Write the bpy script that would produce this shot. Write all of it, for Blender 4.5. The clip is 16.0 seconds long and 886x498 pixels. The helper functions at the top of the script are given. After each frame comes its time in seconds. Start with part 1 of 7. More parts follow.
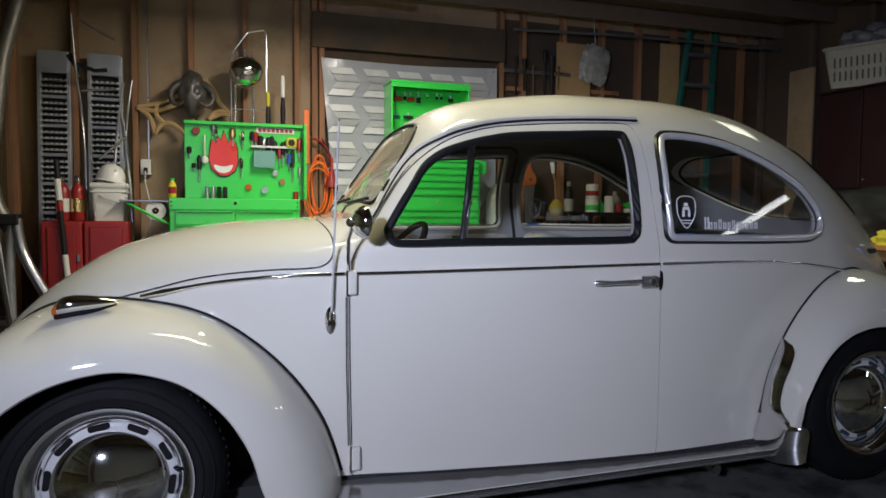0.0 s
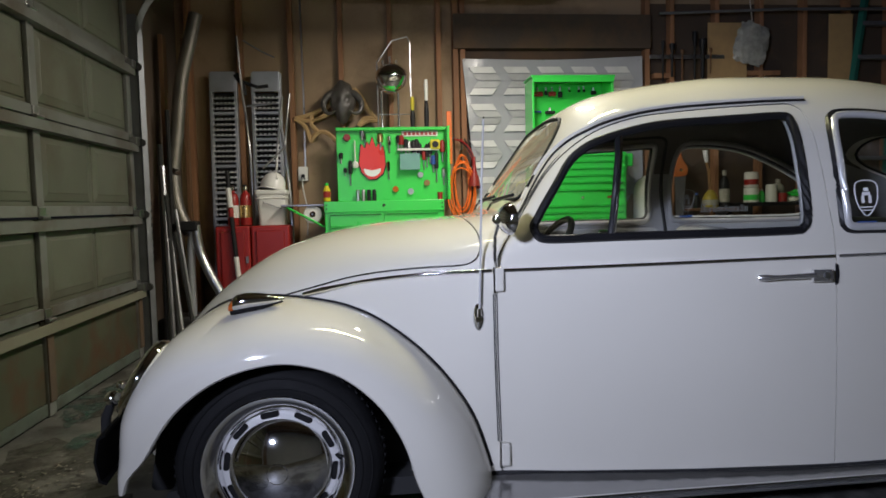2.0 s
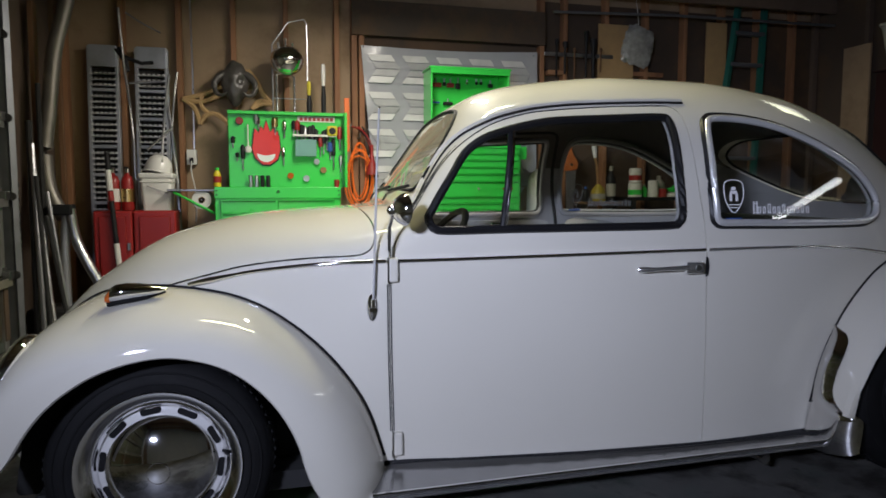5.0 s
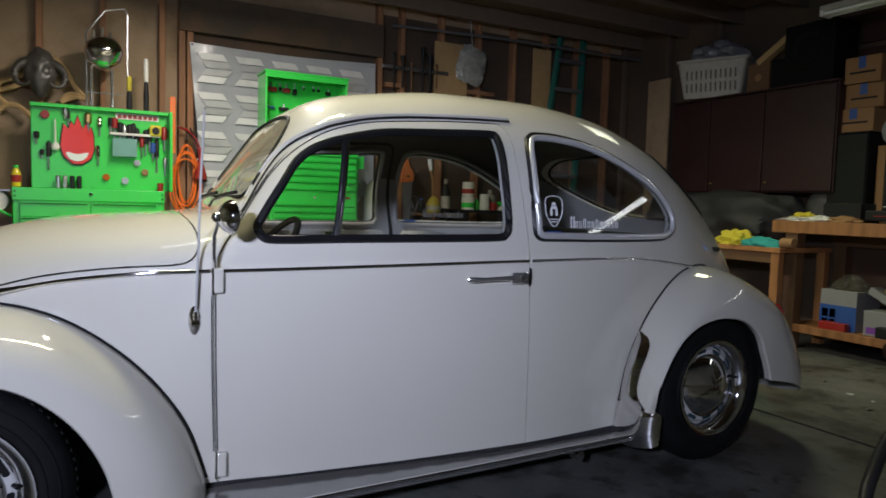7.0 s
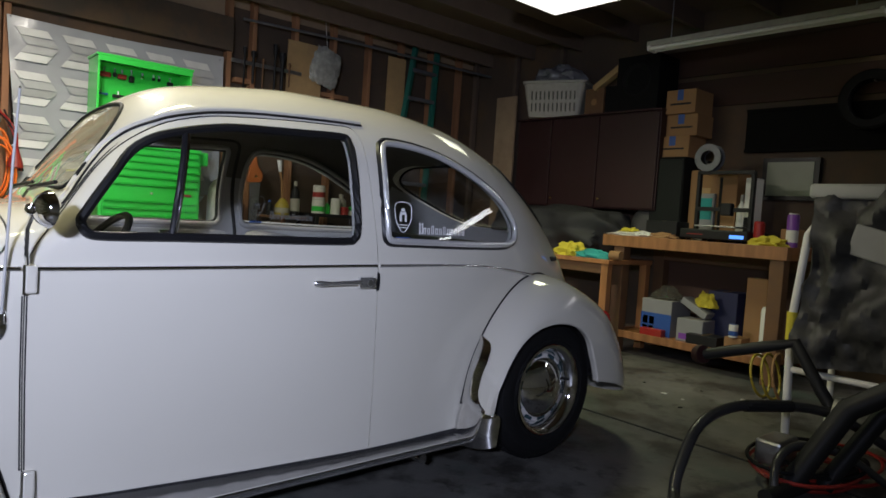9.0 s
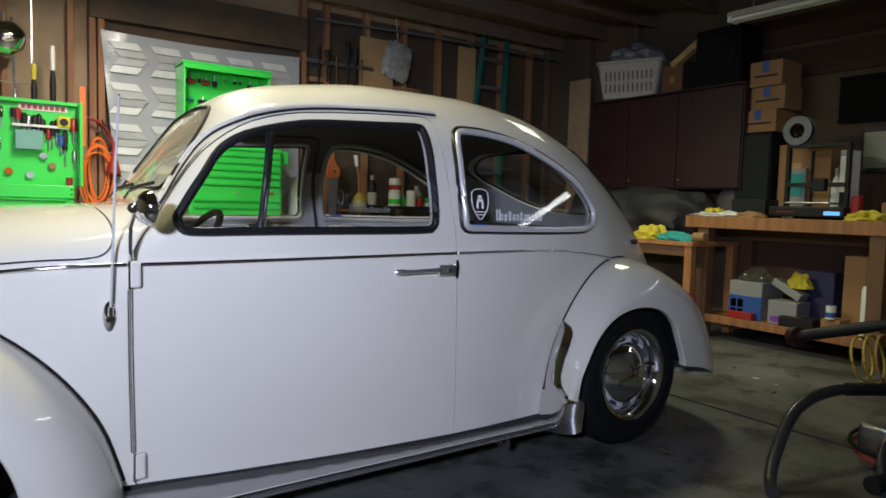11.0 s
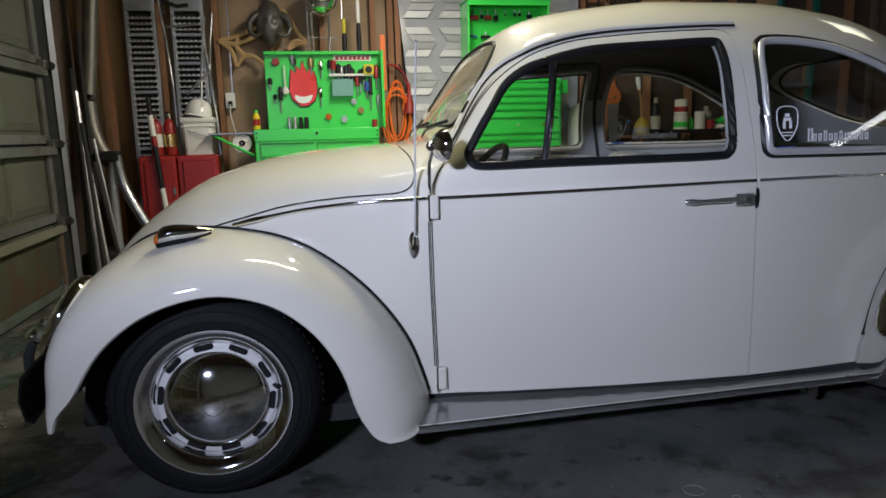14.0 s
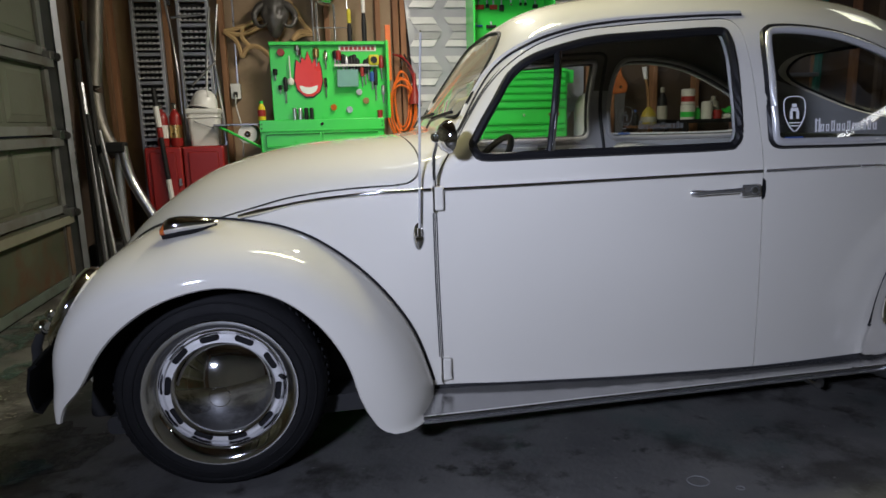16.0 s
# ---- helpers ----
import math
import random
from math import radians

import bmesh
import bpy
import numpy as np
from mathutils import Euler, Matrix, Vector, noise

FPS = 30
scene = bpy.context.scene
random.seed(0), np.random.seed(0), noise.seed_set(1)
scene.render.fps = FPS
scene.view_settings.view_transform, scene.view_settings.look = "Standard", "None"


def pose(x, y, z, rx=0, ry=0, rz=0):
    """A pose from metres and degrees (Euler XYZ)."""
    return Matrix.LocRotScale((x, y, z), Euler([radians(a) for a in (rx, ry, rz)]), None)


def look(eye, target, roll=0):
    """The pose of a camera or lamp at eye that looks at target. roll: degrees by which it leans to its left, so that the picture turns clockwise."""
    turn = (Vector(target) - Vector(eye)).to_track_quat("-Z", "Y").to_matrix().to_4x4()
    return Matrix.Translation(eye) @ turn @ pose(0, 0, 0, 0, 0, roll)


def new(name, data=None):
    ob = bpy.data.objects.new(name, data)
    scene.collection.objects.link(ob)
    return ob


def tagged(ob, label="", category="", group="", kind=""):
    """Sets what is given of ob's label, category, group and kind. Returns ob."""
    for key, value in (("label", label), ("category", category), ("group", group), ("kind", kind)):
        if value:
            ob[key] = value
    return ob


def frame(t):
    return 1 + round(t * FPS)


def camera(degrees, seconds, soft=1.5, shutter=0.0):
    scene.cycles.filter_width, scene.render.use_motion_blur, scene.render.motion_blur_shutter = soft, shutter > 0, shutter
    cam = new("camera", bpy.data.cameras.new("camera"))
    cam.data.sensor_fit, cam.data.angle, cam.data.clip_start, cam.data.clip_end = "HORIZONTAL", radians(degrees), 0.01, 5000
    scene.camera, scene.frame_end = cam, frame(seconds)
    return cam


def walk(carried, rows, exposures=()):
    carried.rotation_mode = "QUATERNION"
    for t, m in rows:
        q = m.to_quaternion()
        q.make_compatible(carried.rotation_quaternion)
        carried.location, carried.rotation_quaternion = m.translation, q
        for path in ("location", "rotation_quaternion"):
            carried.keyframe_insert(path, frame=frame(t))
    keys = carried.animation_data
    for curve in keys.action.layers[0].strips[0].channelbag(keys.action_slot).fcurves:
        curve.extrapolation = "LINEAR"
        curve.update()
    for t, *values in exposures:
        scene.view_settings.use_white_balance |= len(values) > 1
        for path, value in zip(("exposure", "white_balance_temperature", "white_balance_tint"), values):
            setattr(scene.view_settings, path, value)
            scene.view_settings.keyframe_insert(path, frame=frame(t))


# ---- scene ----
cam = camera(67.17, 16.0, soft=1.6, shutter=0.3)
PATH = [
    (0, (-0.9060, -2.3909, 0.9488), (-0.2915, -0.4920, 0.8196), 0.58),
    (0.5, (-0.9031, -2.3907, 0.9454), (-0.3372, -0.4767, 0.8175), -1.94),
    (1, (-0.9107, -2.3910, 0.9467), (-0.4838, -0.4409, 0.8251), -1.83),
    (1.5, (-0.9126, -2.3891, 0.9461), (-0.6145, -0.4154, 0.8206), -1.86),
    (2, (-0.9159, -2.3887, 0.9453), (-0.7171, -0.4031, 0.8123), -1.31),
    (2.5, (-0.9173, -2.3916, 0.9460), (-0.7985, -0.4003, 0.8020), -1.28),
    (3, (-0.9158, -2.3914, 0.9447), (-0.8283, -0.3992, 0.7918), -1.34),
    (3.5, (-0.9092, -2.3928, 0.9448), (-0.7560, -0.4051, 0.7850), -1.19),
    (5.8, (-0.9026, -2.3856, 0.9526), (-0.2271, -0.5096, 0.7961), 0.47),
    (6, (-0.8981, -2.3889, 0.9498), (-0.1820, -0.5275, 0.7995), 0.53),
    (6.5, (-0.8944, -2.3880, 0.9497), (-0.0694, -0.5717, 0.8071), 0.85),
    (7, (-0.8894, -2.3857, 0.9509), (0.0570, -0.6289, 0.8163), 1.56),
    (7.5, (-0.8840, -2.3822, 0.9501), (0.2056, -0.7094, 0.8287), 2.53),
    (8, (-0.8770, -2.3793, 0.9513), (0.3420, -0.7975, 0.8424), 3.74),
    (8.2, (-0.8775, -2.3801, 0.9525), (0.3894, -0.8361, 0.8480), 4.57),
    (10.3, (-0.8916, -2.3904, 0.9299), (0.4394, -0.9004, 0.8380), 3.41),
    (10.5, (-0.8934, -2.3899, 0.9308), (0.3779, -0.8496, 0.8255), 3.11),
    (11, (-0.8935, -2.3889, 0.9326), (0.2400, -0.7465, 0.7990), 1.58),
    (11.5, (-0.8966, -2.3867, 0.9349), (0.1264, -0.6753, 0.7779), 0.68),
    (12, (-0.8998, -2.3804, 0.9383), (-0.0072, -0.5990, 0.7650), 0.16),
    (12.5, (-0.9063, -2.3774, 0.9357), (-0.1857, -0.5219, 0.7411), 0.17),
    (13, (-0.9114, -2.3725, 0.9307), (-0.3405, -0.4730, 0.6739), -0.40),
    (13.5, (-0.9090, -2.3757, 0.9367), (-0.4661, -0.4513, 0.6197), -1.08),
    (14, (-0.9066, -2.3783, 0.9398), (-0.5327, -0.4444, 0.5930), -1.51),
    (14.5, (-0.9039, -2.3778, 0.9416), (-0.5587, -0.4420, 0.5762), -1.65),
    (15, (-0.9027, -2.3806, 0.9424), (-0.5596, -0.4454, 0.5718), -1.65),
    (15.5, (-0.9036, -2.3794, 0.9417), (-0.5564, -0.4454, 0.5688), -1.62),
    (16, (-0.9039, -2.3794, 0.9422), (-0.5487, -0.4472, 0.5678), -1.62),
]
walk(cam, [(t, look(eye, target, roll)) for t, eye, target, roll in PATH], [(0.0, 0.0), (3.5, -0.03), (6.0, -0.1), (8.0, -0.08), (9.2, 0.15), (10.3, 0.38), (11.0, 0.3), (12.5, -0.02), (16.0, -0.05)])

# ---- light ----
world = bpy.data.worlds.new("night")
scene.world = world
world.use_nodes = True
world.node_tree.nodes["Background"].inputs[0].default_value = (0.55, 0.6, 0.75, 1)
world.node_tree.nodes["Background"].inputs[1].default_value = 0.014
scene.view_settings.exposure = 0.0


def tube_lamp(name, m, length, width, watts, colour):
    """An area lamp just under a fluorescent fitting."""
    d = bpy.data.lights.new(name, "AREA")
    d.shape, d.size, d.size_y, d.energy, d.color = "RECTANGLE", length, width, watts, colour
    ob = new(name, d)
    ob.matrix_world = m
    return ob


troffer = tube_lamp("troffer_glow", pose(2.55, 0.50, 2.421, 0, 0, 0), 0.47, 0.57, 10.5, (0.95, 1.0, 0.62))
tube_lamp("middle_strip_glow", pose(-0.15, 1.30, 2.395, 0, 0, 0), 0.09, 1.16, 62, (1.0, 0.918, 0.81))
tube_lamp("front_strip_glow", pose(-0.42, 0.0, 2.385, 0, 0, 0), 1.0, 0.09, 18, (1.0, 0.94, 0.48))
tube_lamp("rear_strip_glow", pose(4.03, -2.12, 2.285, 0, 0, 0), 0.09, 2.0, 1.3, (1.0, 0.95, 0.82))
work = tube_lamp("work_light", look((-1.88, -3.0, 1.45), (-0.26, -0.6, 0.85)), 0.26, 0.11, 17.8, (0.645, 0.705, 0.965))
work.data.spread = radians(78)
troffer.data.spread = radians(120)


# ---- materials ----
def mat(name, colour, rough=0.5, metal=0.0, var=0.12, scale=8.0, bump=0.0, bscale=40.0, stain=None, stain_amount=0.0, stain_scale=1.5, coat=0.0, stretch=(1, 1, 1), spec=0.5):
    """A surface with a fine and a coarse variation of colour and gloss, and relief."""
    m = bpy.data.materials.new(name)
    m.use_nodes = True
    nt = m.node_tree
    n, l = nt.nodes, nt.links
    b = n["Principled BSDF"]
    b.inputs["Metallic"].default_value = metal
    b.inputs["Specular IOR Level"].default_value = spec
    b.inputs["Coat Weight"].default_value = coat
    b.inputs["Coat Roughness"].default_value = 0.04
    co = n.new("ShaderNodeTexCoord")
    mp = n.new("ShaderNodeMapping")
    mp.inputs["Scale"].default_value = stretch
    l.new(co.outputs["Object"], mp.inputs["Vector"])
    fine = n.new("ShaderNodeTexNoise")
    fine.inputs["Scale"].default_value, fine.inputs["Detail"].default_value = scale, 6
    l.new(mp.outputs[0], fine.inputs["Vector"])
    info = n.new("ShaderNodeObjectInfo")
    add = n.new("ShaderNodeMath")
    add.operation = "MULTIPLY_ADD"
    l.new(info.outputs["Random"], add.inputs[0])
    add.inputs[1].default_value = 0.4
    l.new(fine.outputs["Fac"], add.inputs[2])
    ramp = n.new("ShaderNodeMapRange")
    ramp.inputs["From Min"].default_value, ramp.inputs["From Max"].default_value = 0.3, 1.1
    ramp.inputs["To Min"].default_value, ramp.inputs["To Max"].default_value = 1 - var, 1 + var
    l.new(add.outputs[0], ramp.inputs["Value"])
    mul = n.new("ShaderNodeVectorMath")
    mul.operation = "SCALE"
    mul.inputs[0].default_value = colour
    l.new(ramp.outputs[0], mul.inputs["Scale"])
    out = mul.outputs[0]
    if stain:
        big = n.new("ShaderNodeTexNoise")
        big.inputs["Scale"].default_value, big.inputs["Detail"].default_value, big.inputs["Roughness"].default_value = stain_scale, 8, 0.65
        l.new(mp.outputs[0], big.inputs["Vector"])
        r2 = n.new("ShaderNodeMapRange")
        r2.inputs["From Min"].default_value, r2.inputs["From Max"].default_value = 0.48, 0.66
        r2.inputs["To Max"].default_value = stain_amount
        l.new(big.outputs["Fac"], r2.inputs["Value"])
        mix = n.new("ShaderNodeMix")
        mix.data_type = "RGBA"
        l.new(r2.outputs[0], mix.inputs["Factor"])
        l.new(out, mix.inputs["A"])
        mix.inputs["B"].default_value = (*stain, 1)
        out = mix.outputs["Result"]
    l.new(out, b.inputs["Base Color"])
    rr = n.new("ShaderNodeMapRange")
    rr.inputs["From Min"].default_value, rr.inputs["From Max"].default_value = 0.3, 0.7
    rr.inputs["To Min"].default_value, rr.inputs["To Max"].default_value = max(0.0, rough * 0.85), min(1.0, rough * 1.15)
    l.new(fine.outputs["Fac"], rr.inputs["Value"])
    l.new(rr.outputs[0], b.inputs["Roughness"])
    if bump:
        tex = n.new("ShaderNodeTexNoise")
        tex.inputs["Scale"].default_value, tex.inputs["Detail"].default_value = bscale, 5
        l.new(mp.outputs[0], tex.inputs["Vector"])
        bp = n.new("ShaderNodeBump")
        bp.inputs["Strength"].default_value, bp.inputs["Distance"].default_value = bump, 0.01
        l.new(tex.outputs["Fac"], bp.inputs["Height"])
        l.new(bp.outputs[0], b.inputs["Normal"])
    return m


def glass_mat(name, colour=(1, 1, 1), rough=0.0, clear=0.93):
    """Thin clear pane: mostly see-through, with a mirror gloss that grows at glancing angles."""
    m = bpy.data.materials.new(name)
    m.use_nodes = True
    n, l = m.node_tree.nodes, m.node_tree.links
    n.remove(n["Principled BSDF"])
    t = n.new("ShaderNodeBsdfTransparent")
    t.inputs[0].default_value = (*[c * clear for c in colour], 1)
    g = n.new("ShaderNodeBsdfGlossy")
    g.inputs["Roughness"].default_value = rough
    f = n.new("ShaderNodeLayerWeight")
    f.inputs["Blend"].default_value = 0.5
    p = n.new("ShaderNodeMath")
    p.operation, p.inputs[1].default_value = "POWER", 5.0
    l.new(f.outputs["Facing"], p.inputs[0])
    k = n.new("ShaderNodeMath")
    k.operation, k.inputs[1].default_value, k.inputs[2].default_value = "MULTIPLY_ADD", 0.92, 0.075
    l.new(p.outputs[0], k.inputs[0])
    mix = n.new("ShaderNodeMixShader")
    l.new(k.outputs[0], mix.inputs[0])
    l.new(t.outputs[0], mix.inputs[1])
    l.new(g.outputs[0], mix.inputs[2])
    l.new(mix.outputs[0], n["Material Output"].inputs[0])
    return m


def dusty_glass(name, dust):
    """A pane filmed with dust."""
    m = glass_mat(name, (0.95, 0.97, 0.93))
    n, l = m.node_tree.nodes, m.node_tree.links
    clean = n["Material Output"].inputs[0].links[0].from_socket
    d = n.new("ShaderNodeBsdfDiffuse")
    d.inputs[0].default_value = (0.62, 0.60, 0.48, 1)
    t = n.new("ShaderNodeTexNoise")
    t.inputs["Scale"].default_value, t.inputs["Detail"].default_value = 5, 6
    r = n.new("ShaderNodeMapRange")
    r.inputs["To Min"].default_value, r.inputs["To Max"].default_value = dust * 0.6, dust * 1.4
    l.new(t.outputs["Fac"], r.inputs["Value"])
    mix = n.new("ShaderNodeMixShader")
    l.new(r.outputs[0], mix.inputs[0])
    l.new(clean, mix.inputs[1])
    l.new(d.outputs[0], mix.inputs[2])
    l.new(mix.outputs[0], n["Material Output"].inputs[0])
    return m


def glow_mat(name, colour, strength):
    m = bpy.data.materials.new(name)
    m.use_nodes = True
    n, l = m.node_tree.nodes, m.node_tree.links
    n.remove(n["Principled BSDF"])
    e = n.new("ShaderNodeEmission")
    e.inputs[0].default_value, e.inputs[1].default_value = (*colour, 1), strength
    l.new(e.outputs[0], n["Material Output"].inputs[0])
    return m


WOOD_LONG = (1, 1, 0.12)
M = dict(
    paint=mat("car_paint", (0.665, 0.638, 0.555), 0.6, var=0.02, scale=3, coat=1.0, bump=0.0, spec=0.2),
    white=mat("white_enamel", (0.8, 0.8, 0.78), 0.3, var=0.03),
    wheel_white=mat("wheel_enamel", (0.60, 0.59, 0.565), 0.4, var=0.05),
    drum=mat("dusty_teal_drum", (0.018, 0.055, 0.068), 0.7, var=0.3, scale=20),
    chrome=mat("chrome", (0.86, 0.86, 0.87), 0.05, 1.0, var=0.05, scale=20),
    bright=mat("polished_moulding", (0.90, 0.90, 0.90), 0.14, 0.93, var=0.04),
    satin=mat("satin_moulding", (0.88, 0.88, 0.87), 0.22, 0.55, var=0.04),
    alu=mat("dull_aluminium", (0.55, 0.56, 0.58), 0.32, 1.0, var=0.15, scale=14),
    steel=mat("worn_steel", (0.4, 0.4, 0.41), 0.38, 1.0, var=0.25, scale=10, bump=0.1),
    rubber=mat("black_rubber", (0.010, 0.010, 0.0105), 0.7, var=0.3, scale=30, bump=0.1, bscale=90, spec=0.15),
    trim=mat("black_trim", (0.010, 0.010, 0.011), 0.42, var=0.1, spec=0.35),
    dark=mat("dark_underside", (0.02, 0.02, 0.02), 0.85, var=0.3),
    vinyl=mat("pale_vinyl", (0.5, 0.49, 0.45), 0.5, var=0.06, scale=12, bump=0.15, bscale=200),
    lining_dark=mat("dark_lining", (0.03, 0.029, 0.026), 0.8, var=0.1, scale=30),
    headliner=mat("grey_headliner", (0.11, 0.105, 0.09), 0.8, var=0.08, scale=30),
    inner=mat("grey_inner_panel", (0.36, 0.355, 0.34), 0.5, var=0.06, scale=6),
    seat=mat("seat_cloth", (0.42, 0.41, 0.38), 0.8, var=0.1, scale=40, bump=0.2, bscale=150),
    glass=glass_mat("window_glass", (0.93, 0.96, 0.95), clear=0.95),
    amber=mat("amber_lens", (0.50, 0.11, 0.02), 0.12, var=0.05, coat=0.5),
    redlens=mat("red_lens", (0.5, 0.02, 0.02), 0.12, var=0.05, coat=0.5),
    ply=mat("old_wall_sheathing", (0.365, 0.262, 0.160), 0.8, var=0.22, scale=3.0, bump=0.2, bscale=30, stain=(0.16, 0.10, 0.05), stain_amount=0.7, stain_scale=1.4),
    tarpaper=mat("dark_building_paper", (0.085, 0.060, 0.042), 0.85, var=0.3, scale=3, bump=0.2, bscale=20, stain=(0.16, 0.09, 0.04), stain_amount=0.6, stain_scale=1.6),
    stud=mat("red_fir_stud", (0.335, 0.165, 0.08), 0.75, var=0.3, scale=14, bump=0.25, bscale=60, stretch=WOOD_LONG, stain=(0.14, 0.06, 0.03), stain_amount=0.6, stain_scale=4),
    drywall=mat("grey_drywall", (0.17, 0.18, 0.195), 0.8, var=0.1, scale=2, stain=(0.22, 0.225, 0.23), stain_amount=0.5),
    board=mat("polished_board", (0.42, 0.42, 0.43), 0.2, 0.9, var=0.12, scale=10),
    joist=mat("dark_ceiling_timber", (0.13, 0.092, 0.066), 0.8, var=0.3, scale=12, bump=0.2, bscale=50),
    doorpaint=mat("grey_door_panel", (0.102, 0.108, 0.084), 0.55, var=0.25, scale=5, bump=0.06, bscale=40, stain=(0.07, 0.055, 0.035), stain_amount=0.7, stain_scale=1.6),
    doorrail=mat("grey_door_rail", (0.15, 0.155, 0.15), 0.45, var=0.25, scale=9, stain=(0.07, 0.05, 0.035), stain_amount=0.75, stain_scale=3),
    galv=mat("galvanised_steel", (0.24, 0.25, 0.27), 0.5, 0.75, var=0.2, scale=12, bump=0.06),
    green=mat("green_toolbox_paint", (0.04, 0.60, 0.075), 0.32, var=0.04, coat=0.3),
    red=mat("red_paint", (0.30, 0.016, 0.014), 0.4, var=0.15, scale=6, stain=(0.2, 0.05, 0.03), stain_amount=0.5),
    maroon=mat("maroon_cabinet", (0.024, 0.0042, 0.0052), 0.55, var=0.2, scale=4),
    bench=mat("butcher_block", (0.33, 0.145, 0.055), 0.45, var=0.55, scale=20, bump=0.1, stretch=(0.3, 1, 0.15)),
    timber=mat("bench_timber", (0.15, 0.075, 0.034), 0.7, var=0.25, scale=12, bump=0.2),
    dusty=mat("dusty_white_plastic", (0.36, 0.34, 0.29), 0.5, var=0.2, scale=30),
    mustard=mat("mustard_plastic", (0.35, 0.27, 0.03), 0.5, var=0.2, scale=30),
    oldsteel=mat("dull_old_steel", (0.20, 0.185, 0.165), 0.5, 0.75, var=0.3, scale=9, bump=0.15),
    sticker_back=mat("vinyl_letter_backs", (0.22, 0.22, 0.22), 0.6, var=0.02),
    card=mat("cardboard", (0.30, 0.165, 0.07), 0.8, var=0.1, scale=20),
    plastic_white=mat("white_plastic", (0.72, 0.71, 0.66), 0.45, var=0.06),
    plastic_black=mat("black_plastic", (0.014, 0.014, 0.015), 0.5, var=0.15, spec=0.25),
    matt_black=mat("matt_black_board", (0.010, 0.010, 0.010), 0.9, var=0.3, scale=6, spec=0.08),
    yellow=mat("yellow_cloth", (0.6, 0.50, 0.04), 0.8, var=0.15, bump=0.3, bscale=60),
    teal=mat("teal_cloth", (0.03, 0.32, 0.30), 0.8, var=0.15, bump=0.3, bscale=60),
    orange=mat("orange_cord", (0.85, 0.17, 0.02), 0.5, var=0.1),
    blue=mat("blue_print", (0.03, 0.09, 0.32), 0.4, var=0.05),
    wood_light=mat("cut_plywood", (0.46, 0.30, 0.135), 0.7, var=0.15, scale=18),
    bone=mat("dark_resin", (0.062, 0.057, 0.050), 0.32, var=0.4, scale=16, bump=0.4, bscale=30),
    ladder=mat("green_fibreglass", (0.02, 0.15, 0.115), 0.45, var=0.1),
    sheet=mat("clouded_plastic_sheet", (0.40, 0.41, 0.43), 0.22, var=0.1, scale=6, bump=0.25, bscale=9),
    cover=mat("black_cover_cloth", (0.022, 0.022, 0.024), 0.7, var=0.3, scale=8, bump=0.4, bscale=12),
    sticker=mat("white_vinyl_letters", (0.85, 0.85, 0.85), 0.5, var=0.02),
    letter=mat("worn_vinyl_letters", (0.8, 0.8, 0.8), 0.5, var=0.02),
    wood_strip=mat("grey_weathered_strip", (0.175, 0.17, 0.13), 0.6, var=0.25, scale=6, stain=(0.1, 0.08, 0.05), stain_amount=0.5),
    teal_stain=mat("teal_paint_stain", (0.032, 0.085, 0.068), 0.6, var=0.3, scale=9, stain=(0.08, 0.085, 0.08), stain_amount=0.9, stain_scale=9),
    guard=mat("polished_guard", (0.78, 0.77, 0.76), 0.06, 1.0, var=0.1, scale=10, bump=0.10, bscale=9),
    # paler than the ramp: the light caught by the teeth is in this colour
    teeth=mat("glint_ramp_teeth", (0.66, 0.66, 0.68), 0.45, 0.3, var=0.2, scale=20),
    ramp=mat("grey_ramp_steel", (0.40, 0.42, 0.47), 0.42, 0.4, var=0.2, scale=8, stain=(0.2, 0.18, 0.16), stain_amount=0.5),
    hose=mat("worn_black_hose", (0.028, 0.028, 0.03), 0.34, var=0.4, scale=12, bump=0.15, bscale=40),
    film_white=mat("bright_film_print", (0.62, 0.62, 0.60), 0.35, var=0.25, scale=7),
    film_pale=mat("pale_film_print", (0.40, 0.405, 0.40), 0.35, var=0.2, scale=9),
    flame_red=mat("bright_red_enamel", (0.70, 0.03, 0.02), 0.3, var=0.1),
    oilstain=mat("dark_oily_dirt", (0.055, 0.053, 0.045), 0.5, var=0.5, scale=14, bump=0.2, bscale=40, stain=(0.075, 0.075, 0.065), stain_amount=0.8, stain_scale=6),
    brass=mat("brass", (0.7, 0.5, 0.2), 0.3, 1.0),
    # white card greyed: the shade under the bench is put into its colour
    carton_shaded=mat("shaded_white_card", (0.27, 0.27, 0.27), 0.5, var=0.06),
    purple=mat("purple_plastic", (0.2, 0.06, 0.35), 0.4),
    lensglow=glow_mat("lit_tube", (0.95, 0.98, 1.0), 9.0),
    panelglow=glow_mat("lit_panel", (1.0, 0.98, 0.9), 1.3),
    screen=glow_mat("lit_display", (0.1, 0.3, 1.0), 1.6),
)


